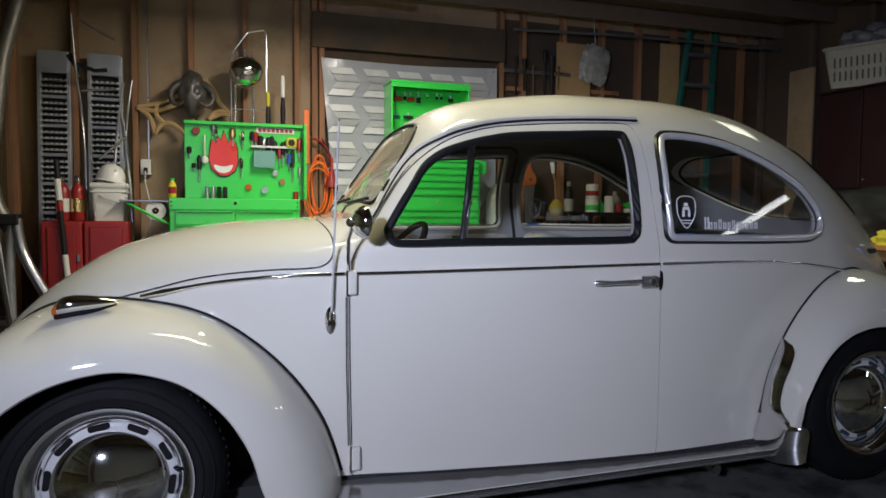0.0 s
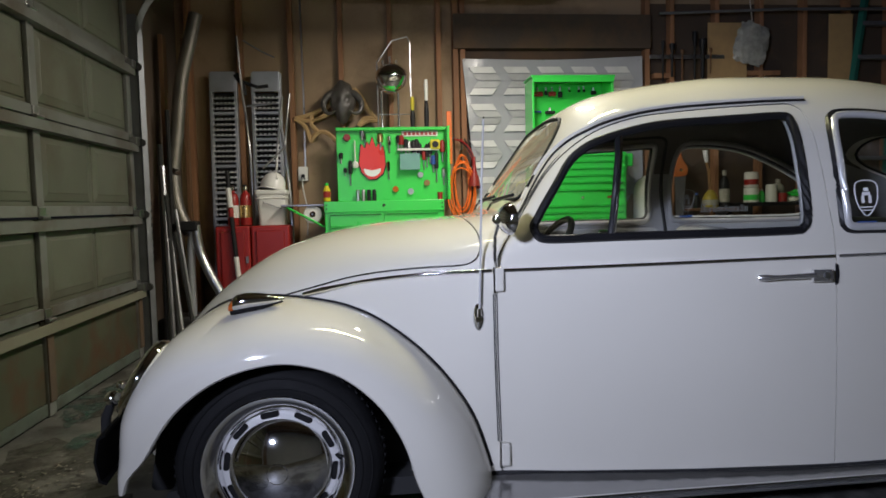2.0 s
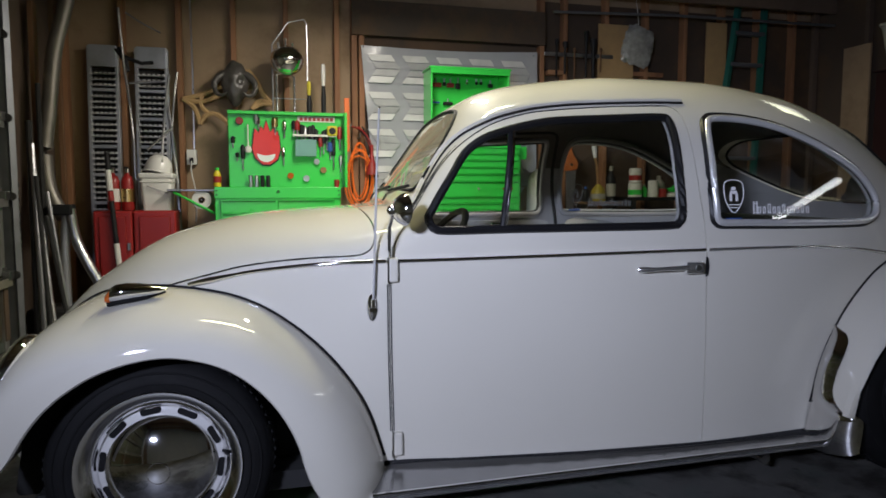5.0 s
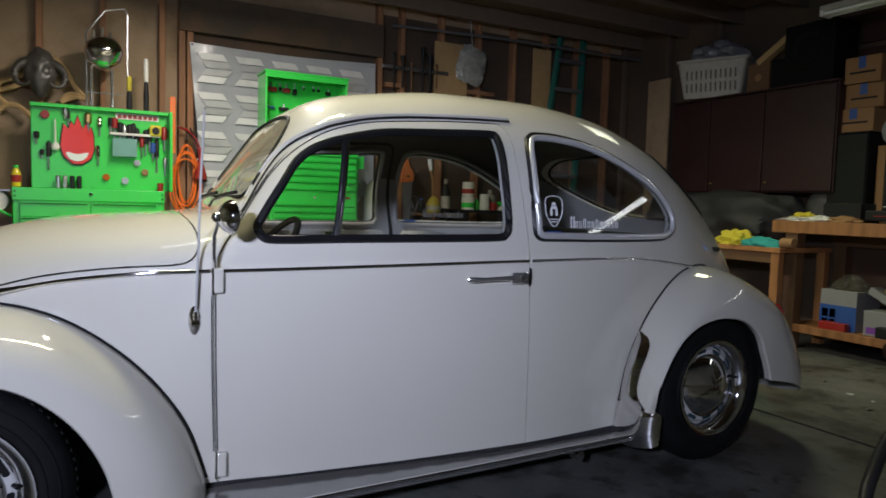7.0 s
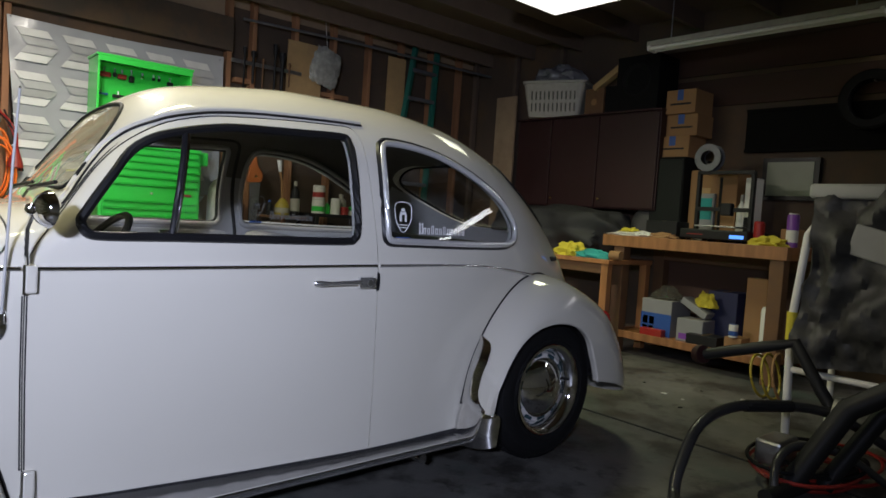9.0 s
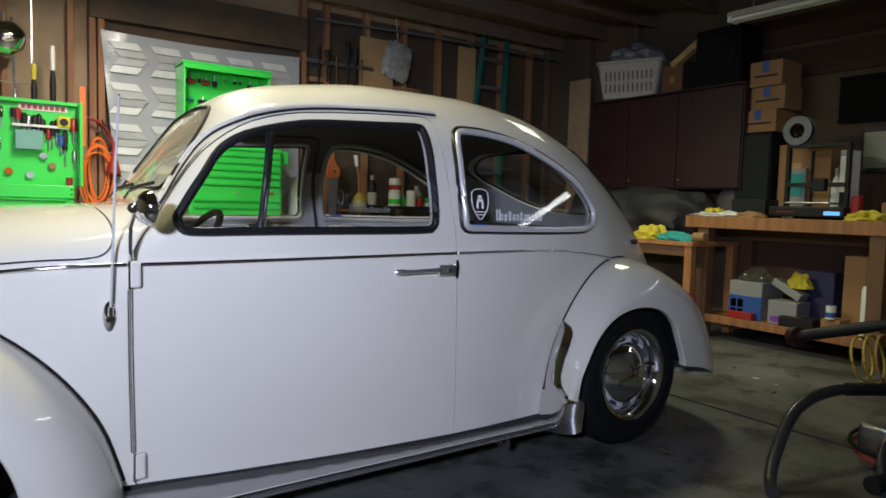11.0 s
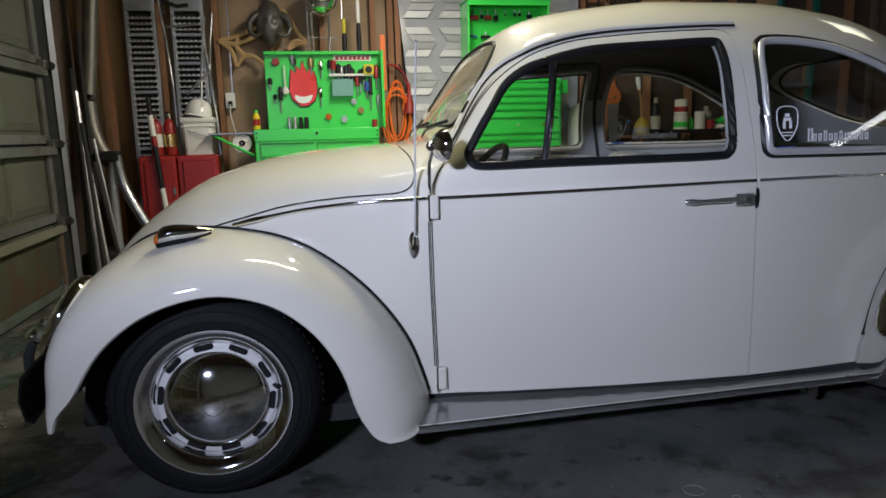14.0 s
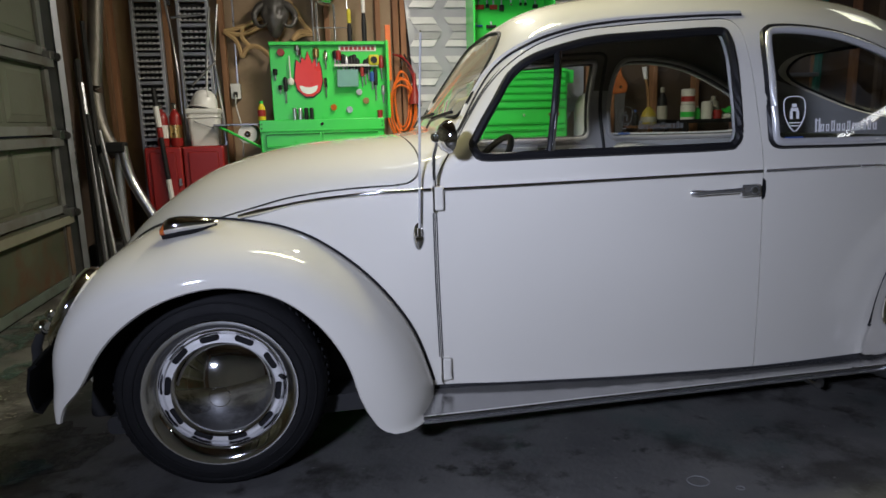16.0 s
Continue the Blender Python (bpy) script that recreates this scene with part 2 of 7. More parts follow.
def floor_mat():
    """Bare concrete: oil stains, worn pale patches, paint flecks."""
    m = bpy.data.materials.new("garage_floor")
    m.use_nodes = True
    n, l = m.node_tree.nodes, m.node_tree.links
    b = n["Principled BSDF"]
    co = n.new("ShaderNodeTexCoord")
    out = None
    layers = ((1.1, 0.40, 0.62, (0.090, 0.089, 0.086), (0.165, 0.162, 0.146)), (2.7, 0.50, 0.60, None, (0.035, 0.032, 0.028)), (9.0, 0.57, 0.66, None, (0.03, 0.028, 0.025)), (38.0, 0.645, 0.68, None, (0.30, 0.30, 0.28)), (0.8, 0.56, 0.72, None, (0.075, 0.12, 0.105)))
    for scale, lo, hi, base, tint in layers:
        t = n.new("ShaderNodeTexNoise")
        t.inputs["Scale"].default_value, t.inputs["Detail"].default_value, t.inputs["Roughness"].default_value = scale, 9, 0.68
        l.new(co.outputs["Object"], t.inputs["Vector"])
        r = n.new("ShaderNodeMapRange")
        r.inputs["From Min"].default_value, r.inputs["From Max"].default_value = lo, hi
        r.inputs["To Max"].default_value = 0.85
        l.new(t.outputs["Fac"], r.inputs["Value"])
        mix = n.new("ShaderNodeMix")
        mix.data_type = "RGBA"
        l.new(r.outputs[0], mix.inputs["Factor"])
        if base:
            mix.inputs["A"].default_value = (*base, 1)
        else:
            l.new(out, mix.inputs["A"])
        mix.inputs["B"].default_value = (*tint, 1)
        out = mix.outputs["Result"]
    l.new(out, b.inputs["Base Color"])
    g = n.new("ShaderNodeTexNoise")
    g.inputs["Scale"].default_value, g.inputs["Detail"].default_value = 5, 8
    l.new(co.outputs["Object"], g.inputs["Vector"])
    rr = n.new("ShaderNodeMapRange")
    rr.inputs["To Min"].default_value, rr.inputs["To Max"].default_value = 0.25, 0.65
    l.new(g.outputs["Fac"], rr.inputs["Value"])
    l.new(rr.outputs[0], b.inputs["Roughness"])
    f = n.new("ShaderNodeTexNoise")
    f.inputs["Scale"].default_value, f.inputs["Detail"].default_value = 60, 6
    l.new(co.outputs["Object"], f.inputs["Vector"])
    bp = n.new("ShaderNodeBump")
    bp.inputs["Strength"].default_value, bp.inputs["Distance"].default_value = 0.15, 0.01
    l.new(f.outputs["Fac"], bp.inputs["Height"])
    l.new(bp.outputs[0], b.inputs["Normal"])
    return m


def speckled(m, scale, lo, hi):
    """Lets the ground show between ragged specks of a stain."""
    n, l = m.node_tree.nodes, m.node_tree.links
    solid = n["Material Output"].inputs[0].links[0].from_socket
    co = n.new("ShaderNodeTexCoord")
    t = n.new("ShaderNodeTexNoise")
    t.inputs["Scale"].default_value, t.inputs["Detail"].default_value, t.inputs["Roughness"].default_value = scale, 9, 0.7
    l.new(co.outputs["Object"], t.inputs["Vector"])
    r = n.new("ShaderNodeMapRange")
    r.inputs["From Min"].default_value, r.inputs["From Max"].default_value = lo, hi
    l.new(t.outputs["Fac"], r.inputs["Value"])
    mix = n.new("ShaderNodeMixShader")
    l.new(r.outputs[0], mix.inputs[0])
    l.new(n.new("ShaderNodeBsdfTransparent").outputs[0], mix.inputs[1])
    l.new(solid, mix.inputs[2])
    l.new(mix.outputs[0], n["Material Output"].inputs[0])


speckled(M["teal_stain"], 9.0, 0.44, 0.60)
speckled(M["oilstain"], 6.0, 0.42, 0.62)
M["bag_film"] = dusty_glass("clear_bag_film", 0.07)
M["concrete"] = floor_mat()
M["dusty_glass"] = dusty_glass("dusty_windscreen", 0.22)


# ---- mesh helpers ----
def part(name, bm, material, parent=None, label="", smooth=False):
    """Links a bmesh as one mesh object, under a thing or a part."""
    me = bpy.data.meshes.new(name)
    bm.normal_update()
    bm.to_mesh(me)
    bm.free()
    me.materials.append(M[material] if isinstance(material, str) else material)
    if smooth:
        for p in me.polygons:
            p.use_smooth = True
        me.set_sharp_from_angle(angle=radians(40))
    ob = new(name, me)
    if parent:
        ob.parent = parent
    if label:
        ob["label"] = label
    return ob


def thing(name, label, category, at=(0, 0, 0), turn=0, group=""):
    ob = new(name)
    ob.matrix_world = pose(*at, 0, 0, turn)
    ob.empty_display_size = 0.05
    return tagged(ob, label, category, group)


def box(x0, y0, z0, x1, y1, z1, bevel=0.0, bm=None, segs=2):
    bm2 = bmesh.new()
    bmesh.ops.create_cube(bm2, size=1, matrix=Matrix.Translation(((x0 + x1) / 2, (y0 + y1) / 2, (z0 + z1) / 2)) @ Matrix.Diagonal((abs(x1 - x0), abs(y1 - y0), abs(z1 - z0), 1)))
    if bevel:
        bmesh.ops.bevel(bm2, geom=bm2.edges[:], offset=bevel, segments=segs, affect="EDGES", profile=0.5)
    return join(bm, bm2)


def join(bm, bm2):
    if bm is None:
        return bm2
    me = bpy.data.meshes.new("tmp")
    bm2.to_mesh(me)
    bm2.free()
    bm.from_mesh(me)
    bpy.data.meshes.remove(me)
    return bm


def moved(bm, m):
    bmesh.ops.transform(bm, matrix=m, verts=bm.verts[:])
    return bm


def lathe(profile, n=32, bm=None, m=None):
    """Turns (radius, height) pairs round z."""
    bm2 = bmesh.new()
    rings = []
    for r, h in profile:
        if r < 1e-5:
            rings.append([bm2.verts.new((0, 0, h))])
        else:
            rings.append([bm2.verts.new((r * math.cos(2 * math.pi * i / n), r * math.sin(2 * math.pi * i / n), h)) for i in range(n)])
    for a, b in zip(rings, rings[1:]):
        for i in range(n):
            q = [a[i % len(a)], a[(i + 1) % len(a)], b[(i + 1) % len(b)], b[i % len(b)]]
            q = list(dict.fromkeys(q))
            if len(q) > 2:
                bm2.faces.new(q)
    if m is not None:
        moved(bm2, m)
    bmesh.ops.recalc_face_normals(bm2, faces=bm2.faces[:])
    return join(bm, bm2)


def tube(points, r, n=8, bm=None, closed=False, flat=1.0):
    """A round bar along points. r may be a list."""
    bm2 = bmesh.new()
    pts = [Vector(p) for p in points]
    k = len(pts)
    rings = []
    up = Vector((0.0, 0.13, 1.0)).normalized()
    for i, p in enumerate(pts):
        a = pts[(i - 1) % k] if closed or i else p
        b = pts[(i + 1) % k] if closed or i < k - 1 else p
        d = (b - a).normalized()
        s = d.cross(up)
        if s.length < 0.05:
            s = d.cross(Vector((1, 0, 0)))
        s.normalize()
        u = s.cross(d)
        rr = r[i] if isinstance(r, (list, tuple)) else r
        rings.append([bm2.verts.new(p + s * (rr * math.cos(2 * math.pi * j / n)) + u * (rr * flat * math.sin(2 * math.pi * j / n))) for j in range(n)])
    for i in range(k if closed else k - 1):
        a, b = rings[i], rings[(i + 1) % k]
        for j in range(n):
            bm2.faces.new((a[j], a[(j + 1) % n], b[(j + 1) % n], b[j]))
    if not closed:
        bm2.faces.new(rings[0])
        bm2.faces.new(rings[-1])
    bmesh.ops.recalc_face_normals(bm2, faces=bm2.faces[:])
    return join(bm, bm2)


def smooth_line(points, n=8, closed=False):
    """Points on a Catmull-Rom curve through the given ones."""
    p = [Vector(q) for q in points]
    k = len(p)
    out = []
    for i in range(k if closed else k - 1):
        a, b, c, d = (p[(i + j) % k] if closed else p[min(max(i + j, 0), k - 1)] for j in (-1, 0, 1, 2))
        for s in range(n):
            t = s / n
            out.append(0.5 * ((2 * b) + (c - a) * t + (2 * a - 5 * b + 4 * c - d) * t * t + (3 * b - a - 3 * c + d) * t ** 3))
    if not closed:
        out.append(p[-1])
    return out


def prism(outline, lo, hi, axis="y", bm=None, bevel=0.0):
    """An outline in the other two axes, pushed through from lo to hi along axis."""
    bm2 = bmesh.new()

    def put(a, b, c):
        return {"y": (a, c, b), "x": (c, a, b), "z": (a, b, c)}[axis]
    lower = [bm2.verts.new(put(a, b, lo)) for a, b in outline]
    upper = [bm2.verts.new(put(a, b, hi)) for a, b in outline]
    n = len(outline)
    for i in range(n):
        bm2.faces.new((lower[i], lower[(i + 1) % n], upper[(i + 1) % n], upper[i]))
    bm2.faces.new(lower)
    bm2.faces.new(upper)
    bmesh.ops.recalc_face_normals(bm2, faces=bm2.faces[:])
    if bevel:
        bmesh.ops.bevel(bm2, geom=[e for e in bm2.edges if e.calc_face_angle(0) > 0.6], offset=bevel, segments=2, affect="EDGES", profile=0.5)
    return join(bm, bm2)


def carve(ob, cutter, how="DIFFERENCE"):
    """Cuts ob's mesh by another object's mesh, which is then thrown away."""
    md = ob.modifiers.new("cut", "BOOLEAN")
    md.object, md.operation, md.solver = cutter, how, "EXACT"
    dg = bpy.context.evaluated_depsgraph_get()
    dg.update()
    me = bpy.data.meshes.new_from_object(ob.evaluated_get(dg))
    ob.modifiers.clear()
    old = ob.data
    ob.data = me
    bpy.data.meshes.remove(old)
    old = cutter.data
    bpy.data.objects.remove(cutter)
    bpy.data.meshes.remove(old)
    return ob


# ---- the garage ----
X0, X1, Y0, Y1, ZC = -2.45, 4.3, -3.6, 3.25, 2.62
floor = tagged(part("floor", box(X0 - 0.6, Y0 - 0.3, -0.12, X1 + 0.3, Y1 + 0.3, 0.0), "concrete"), "stained grey concrete garage floor with sawn joints", "floor", kind="structure")
joints = box(1.957, Y0, 0.0, 1.972, Y1, 0.0035)
part("floor_joint", joints, "dark", floor, "dark sawn joint")
wall_back = tagged(part("wall_back", box(X0 - 0.2, Y1, 0, X1 + 0.2, Y1 + 0.15, ZC + 0.3), "ply"), "unfinished wall of brown sheathing between studs", "wall", kind="structure")
wall_right = tagged(part("wall_right", box(X1, Y0, 0, X1 + 0.15, Y1, ZC + 0.3), "tarpaper"), "dark unfinished garage wall", "wall", kind="structure")
wall_front = tagged(part("wall_front", box(X0 - 0.2, Y0 - 0.15, 0, X1 + 0.2, Y0, ZC + 0.3), "drywall"), "plain pale grey garage wall", "wall", kind="structure")
bm = box(X0 - 0.15, 2.14, 0, X0 - 0.02, Y1, ZC + 0.3)
box(X0 - 0.15, Y0, 0, X0 - 0.02, -2.8, ZC + 0.3, bm=bm)
box(X0 - 0.15, -2.8, 2.32, X0 - 0.02, 2.14, ZC + 0.3, bm=bm)
wall_left = tagged(part("wall_left", bm, "joist"), "rough brown timber wall beside the garage door", "wall", kind="structure")
ceiling = tagged(part("ceiling", box(X0 - 0.2, Y0 - 0.2, ZC + 0.14, X1 + 0.2, Y1 + 0.2, ZC + 0.3), "joist"), "dark unfinished timber ceiling", "ceiling", kind="structure")


# ---- sectional garage door ----
gd = tagged(thing("door_1", "closed grey sectional garage door with raised panels, seen from inside", "garage door"), kind="structure")
YD0, YD1 = -2.75, 2.08
LEVELS = (0.0, 0.455, 0.925, 1.385, 1.865, 2.32)
STILES = [2.045 - 0.6 * i for i in range(9)]
for k, (z0, z1) in enumerate(zip(LEVELS, LEVELS[1:])):
    sec = part("section", box(X0 - 0.045, YD0, z0 + 0.004, X0 - 0.012, YD1, z1 - 0.004, 0.004), "doorpaint", gd)
    for i, (a, b) in enumerate(zip(STILES, STILES[1:])):
        y1, y0 = a - (0.05 if i % 2 == 0 else 0.02), b + (0.02 if i % 2 == 0 else 0.05)
        if k == 0:
            continue
        # a raised field with wide sloping edges
        bm = bmesh.new()
        rings = []
        for x, d in ((X0 - 0.0125, 0.0), (X0 - 0.006, 0.004), (X0 - 0.004, 0.012), (X0 + 0.001, 0.040), (X0 + 0.0035, 0.046)):
            rings.append([bm.verts.new((x, y, z)) for y, z in ((y0 + d, z0 + 0.075 + d), (y1 - d, z0 + 0.075 + d), (y1 - d, z1 - 0.065 - d), (y0 + d, z1 - 0.065 - d))])
        for p, q in zip(rings, rings[1:]):
            for m in range(4):
                bm.faces.new((p[m], p[(m + 1) % 4], q[(m + 1) % 4], q[m]))
        bm.faces.new(rings[-1])
        bmesh.ops.recalc_face_normals(bm, faces=bm.faces[:])
        part("raised_panel", bm, "doorpaint", sec)
    for i, y in enumerate(STILES):
        if i % 2 == 0:
            part("stile", box(X0 - 0.010, y - 0.032, z0 + 0.006, X0 + 0.012, y + 0.032, z1 - 0.006, 0.003), "doorrail", sec)
    if k:
        part("rail", box(X0 - 0.011, YD0, z0 + 0.005, X0 + 0.010, YD1, z0 + 0.055, 0.003), "doorrail", sec)
        bm = box(X0 - 0.010, YD0, z0 - 0.060, X0 + 0.045, YD1, z0 - 0.052)
        box(X0 + 0.038, YD0, z0 - 0.052, X0 + 0.045, YD1, z0 - 0.012, bm=bm)
        part("strut", bm, "wood_strip" if k == 1 else "doorrail", sec)
        for i, y in enumerate(STILES):
            if i % 2 == 0:
                hg = part("door_hinge", box(X0 + 0.011, y - 0.03, z0 - 0.045, X0 + 0.018, y + 0.03, z0 + 0.05, 0.003), "steel", sec)
                part("hinge_barrel", tube([(X0 + 0.026, y - 0.035, z0 + 0.0), (X0 + 0.026, y + 0.035, z0 + 0.0)], 0.010, 8), "steel", hg)
    else:
        part("sill_board", box(X0 - 0.012, YD0, 0.010, X0 + 0.002, YD1, 0.066, 0.003), mat("worn_green_sill", (0.085, 0.105, 0.09), 0.7, var=0.35, scale=7, stain=(0.05, 0.045, 0.035), stain_amount=0.8, stain_scale=4.0), sec, "worn grey-green sill strip")
        part("kick_board", box(X0 - 0.012, YD0, 0.070, X0 - 0.004, YD1, 0.39, 0.002), mat("stained_kick_board", (0.052, 0.055, 0.034), 0.7, var=0.35, scale=5, stain=(0.075, 0.032, 0.015), stain_amount=0.9, stain_scale=3.4), sec, "stained brown lower boards")
        for y in STILES[::2]:
            part("post", box(X0 - 0.004, y - 0.03, 0.07, X0 + 0.02, y + 0.03, 0.395, 0.003), "tarpaper", sec)
    part("seal", box(X0 - 0.045, YD0, 0.0, X0 - 0.005, YD1, 0.012), "rubber", sec) if k == 0 else None
trk = tagged(thing("door_track", "galvanised steel track of the garage door with rollers", "track"), kind="structure")
for y, s in ((2.125, 1), (-2.80, -1)):
    pts = [(X0 + 0.06, z) for z in (0.0, 0.5, 1.0, 1.5, 2.06)] + [(X0 + 0.06 + 0.36 * (1 - math.cos(a)), 2.06 + 0.36 * math.sin(a)) for a in [math.pi / 2 * i / 10 for i in range(1, 11)]] + [(0.2, 2.42)]
    for dy, w in ((0.0, 0.026), (s * 0.022, 0.012)):
        bm = tube([(x, y + dy, z) for x, z in pts], w, 4, flat=0.9)
        part("channel", bm, "galv", trk)
    part("angle_bracket", box(X0 - 0.02, y + s * 0.01 - 0.02, 0.0, X0 + 0.05, y + s * 0.01 + 0.02, 2.2, 0.003), "galv", trk)
    for z in LEVELS[1:5]:
        part("roller", lathe([(0, -0.012), (0.024, -0.010), (0.024, 0.010), (0, 0.012)], 18, None, Matrix.Translation((X0 + 0.06, y - s * 0.035, z)) @ Matrix.Rotation(radians(90), 4, "X")), "dark", trk)
        part("roller_bracket", box(X0 + 0.01, y - s * 0.09 - 0.02, z - 0.02, X0 + 0.055, y - s * 0.05 + 0.02, z + 0.03, 0.004), "steel", trk)
    for i in range(9):
        part("track_slot", box(X0 + 0.088, y - 0.006, 0.62 + 0.045 * i, X0 + 0.0905, y + 0.006, 0.645 + 0.045 * i), "dark", trk)


# ---- the car ----
def spline(pts):
    """Smooth function through (x, value) pairs, with no overshoot."""
    xs = np.array([p[0] for p in pts], float)
    ys = np.array([p[1] for p in pts], float)
    h, d = np.diff(xs), np.diff(ys) / np.diff(xs)
    t = np.zeros(len(xs))
    t[0], t[-1] = d[0], d[-1]
    for i in range(1, len(xs) - 1):
        if d[i - 1] * d[i] > 0:
            w1, w2 = 2 * h[i] + h[i - 1], h[i] + 2 * h[i - 1]
            t[i] = (w1 + w2) / (w1 / d[i - 1] + w2 / d[i])

    def f(x):
        i = int(np.clip(np.searchsorted(xs, x) - 1, 0, len(h) - 1))
        s = min(max((x - xs[i]) / h[i], 0.0), 1.0)
        return ((1 + 2 * s) * (1 - s) ** 2) * ys[i] + s * (1 - s) ** 2 * h[i] * t[i] + s * s * (3 - 2 * s) * ys[i + 1] + s * s * (s - 1) * h[i] * t[i + 1]
    return f


# the body's centre line, half width, belt height and squareness along its length
top_z = spline([(-1.67, 0.34), (-1.64, 0.45), (-1.56, 0.5725), (-1.42, 0.7062), (-1.22, 0.8219), (-0.92, 0.8885), (-0.64, 0.9053), (-0.555, 0.913), (-0.53, 0.93), (-0.4, 1.113), (-0.29, 1.2562), (-0.2, 1.2956), (0.0, 1.3368), (0.25, 1.3618), (0.55, 1.3636), (0.85, 1.3371), (1.15, 1.2497), (1.4, 1.1248), (1.6, 0.9805), (1.75, 0.8268), (1.85, 0.6542), (1.9, 0.4011)])
half_w = spline([(-1.67, 0.20), (-1.6, 0.29), (-1.45, 0.37), (-1.2, 0.455), (-0.9, 0.545), (-0.62, 0.605), (-0.4, 0.617), (0.4, 0.617), (0.8, 0.60), (1.15, 0.5506), (1.45, 0.4624), (1.7, 0.3836), (1.9, 0.24)])
belt_z = spline([(-1.67, 0.24), (-1.5, 0.44), (-1.2, 0.64), (-0.85, 0.73), (-0.5, 0.76), (0.5, 0.775), (1.0, 0.76), (1.4, 0.64), (1.7, 0.44), (1.9, 0.26)])
square = spline([(-1.67, 2.0), (-1.2, 2.2), (-0.7, 2.5), (-0.56, 3.4), (-0.5, 4.2), (-0.3, 3.6), (0.0, 2.9), (0.5, 2.7), (1.0, 2.5), (1.5, 2.2), (1.9, 2.0)])
SILL = 0.13
# lower edge of the door and quarter panels, under which the sill tucks in
panel_foot = spline([(-1.67, 0.16), (-0.66, 0.199), (-0.58, 0.199), (-0.36, 0.188), (0.0, 0.170), (0.404, 0.160), (0.80, 0.160), (1.9, 0.16)])


def side_y(x, z):
    """Half width of the body's skin at (x, z)."""
    w, zb, zt, n = half_w(x), belt_z(x), top_z(x), square(x)
    if z <= zb:
        s = (zb - z) / max(zb - SILL, 0.01)
        return w - 0.022 * s * s - 2.4 * max(panel_foot(x) - z, 0.0)
    h = min((z - zb) / max(zt - zb, 0.01), 1.0)
    return w * max(1 - h ** n, 0.0) ** (1 / n)


def body_shell():
    bm2 = bmesh.new()
    xs, x = [], -1.67
    while x < 1.9:
        xs.append(x)
        slope = abs(top_z(x + 0.01) - top_z(x - 0.01)) / 0.02
        x += 0.034 / math.sqrt(1 + slope * slope)
    xs.append(1.9)
    rows = []
    for x in xs:
        w, zb, zt, n = half_w(x), belt_z(x), top_z(x), square(x)
        half = []
        for i in range(25):
            a = math.pi / 2 * i / 24
            half.append((w * math.sin(a) ** (2 / n), zb + (zt - zb) * math.cos(a) ** (2 / n) if i < 24 else zb))
        foot = min(panel_foot(x), zb - 0.02)
        for i in range(1, 15):
            z = zb + (foot - zb) * i / 11 if i < 12 else foot + (min(SILL, foot - 0.01) - foot) * (i - 11) / 3
            half.append((side_y(x, z), z))
        line = [(-y, z) for y, z in reversed(half[1:])] + half
        rows.append([bm2.verts.new((x, y, z)) for y, z in line])
    for a, b in zip(rows, rows[1:]):
        for i in range(len(a) - 1):
            bm2.faces.new((a[i], a[i + 1], b[i + 1], b[i]))
    bm2.faces.new(rows[0])
    bm2.faces.new(list(reversed(rows[-1])))
    bmesh.ops.recalc_face_normals(bm2, faces=bm2.faces[:])
    bmesh.ops.solidify(bm2, geom=bm2.faces[:], thickness=0.018)
    bmesh.ops.recalc_face_normals(bm2, faces=bm2.faces[:])
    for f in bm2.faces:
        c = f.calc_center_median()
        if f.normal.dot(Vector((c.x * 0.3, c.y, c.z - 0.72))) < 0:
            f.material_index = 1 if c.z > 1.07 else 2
    return bm2


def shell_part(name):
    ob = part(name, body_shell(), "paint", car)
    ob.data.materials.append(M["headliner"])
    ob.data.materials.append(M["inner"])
    return ob


def rounded(points, n=6):
    return [(v[0], v[1]) for v in smooth_line([(*p, 0) for p in points], n, True)]


def poly_round(corners, n=5):
    """An outline with rounded corners: (a, b, radius) each."""
    out = []
    k = len(corners)
    for i, (a, b, r) in enumerate(corners):
        p, q, s = Vector(corners[i - 1][:2]), Vector((a, b)), Vector(corners[(i + 1) % k][:2])
        d1, d2 = (p - q), (s - q)
        r1 = min(r, d1.length * 0.48, d2.length * 0.48)
        u, v = q + d1.normalized() * r1, q + d2.normalized() * r1
        for j in range(n + 1):
            t = j / n
            w = u * (1 - t) ** 2 + q * 2 * t * (1 - t) + v * t * t
            out.append((w.x, w.y))
    return out


def grow(outline, d):
    """The outline moved outwards by d."""
    k = len(outline)
    area = sum(outline[i][0] * outline[(i + 1) % k][1] - outline[(i + 1) % k][0] * outline[i][1] for i in range(k))
    s = 1 if area > 0 else -1
    out = []
    for i in range(k):
        t = Vector(outline[(i + 1) % k]) - Vector(outline[i - 1])
        t = t.normalized() if t.length > 1e-6 else Vector((1, 0))
        out.append((outline[i][0] + s * t.y * d, outline[i][1] - s * t.x * d))
    return out


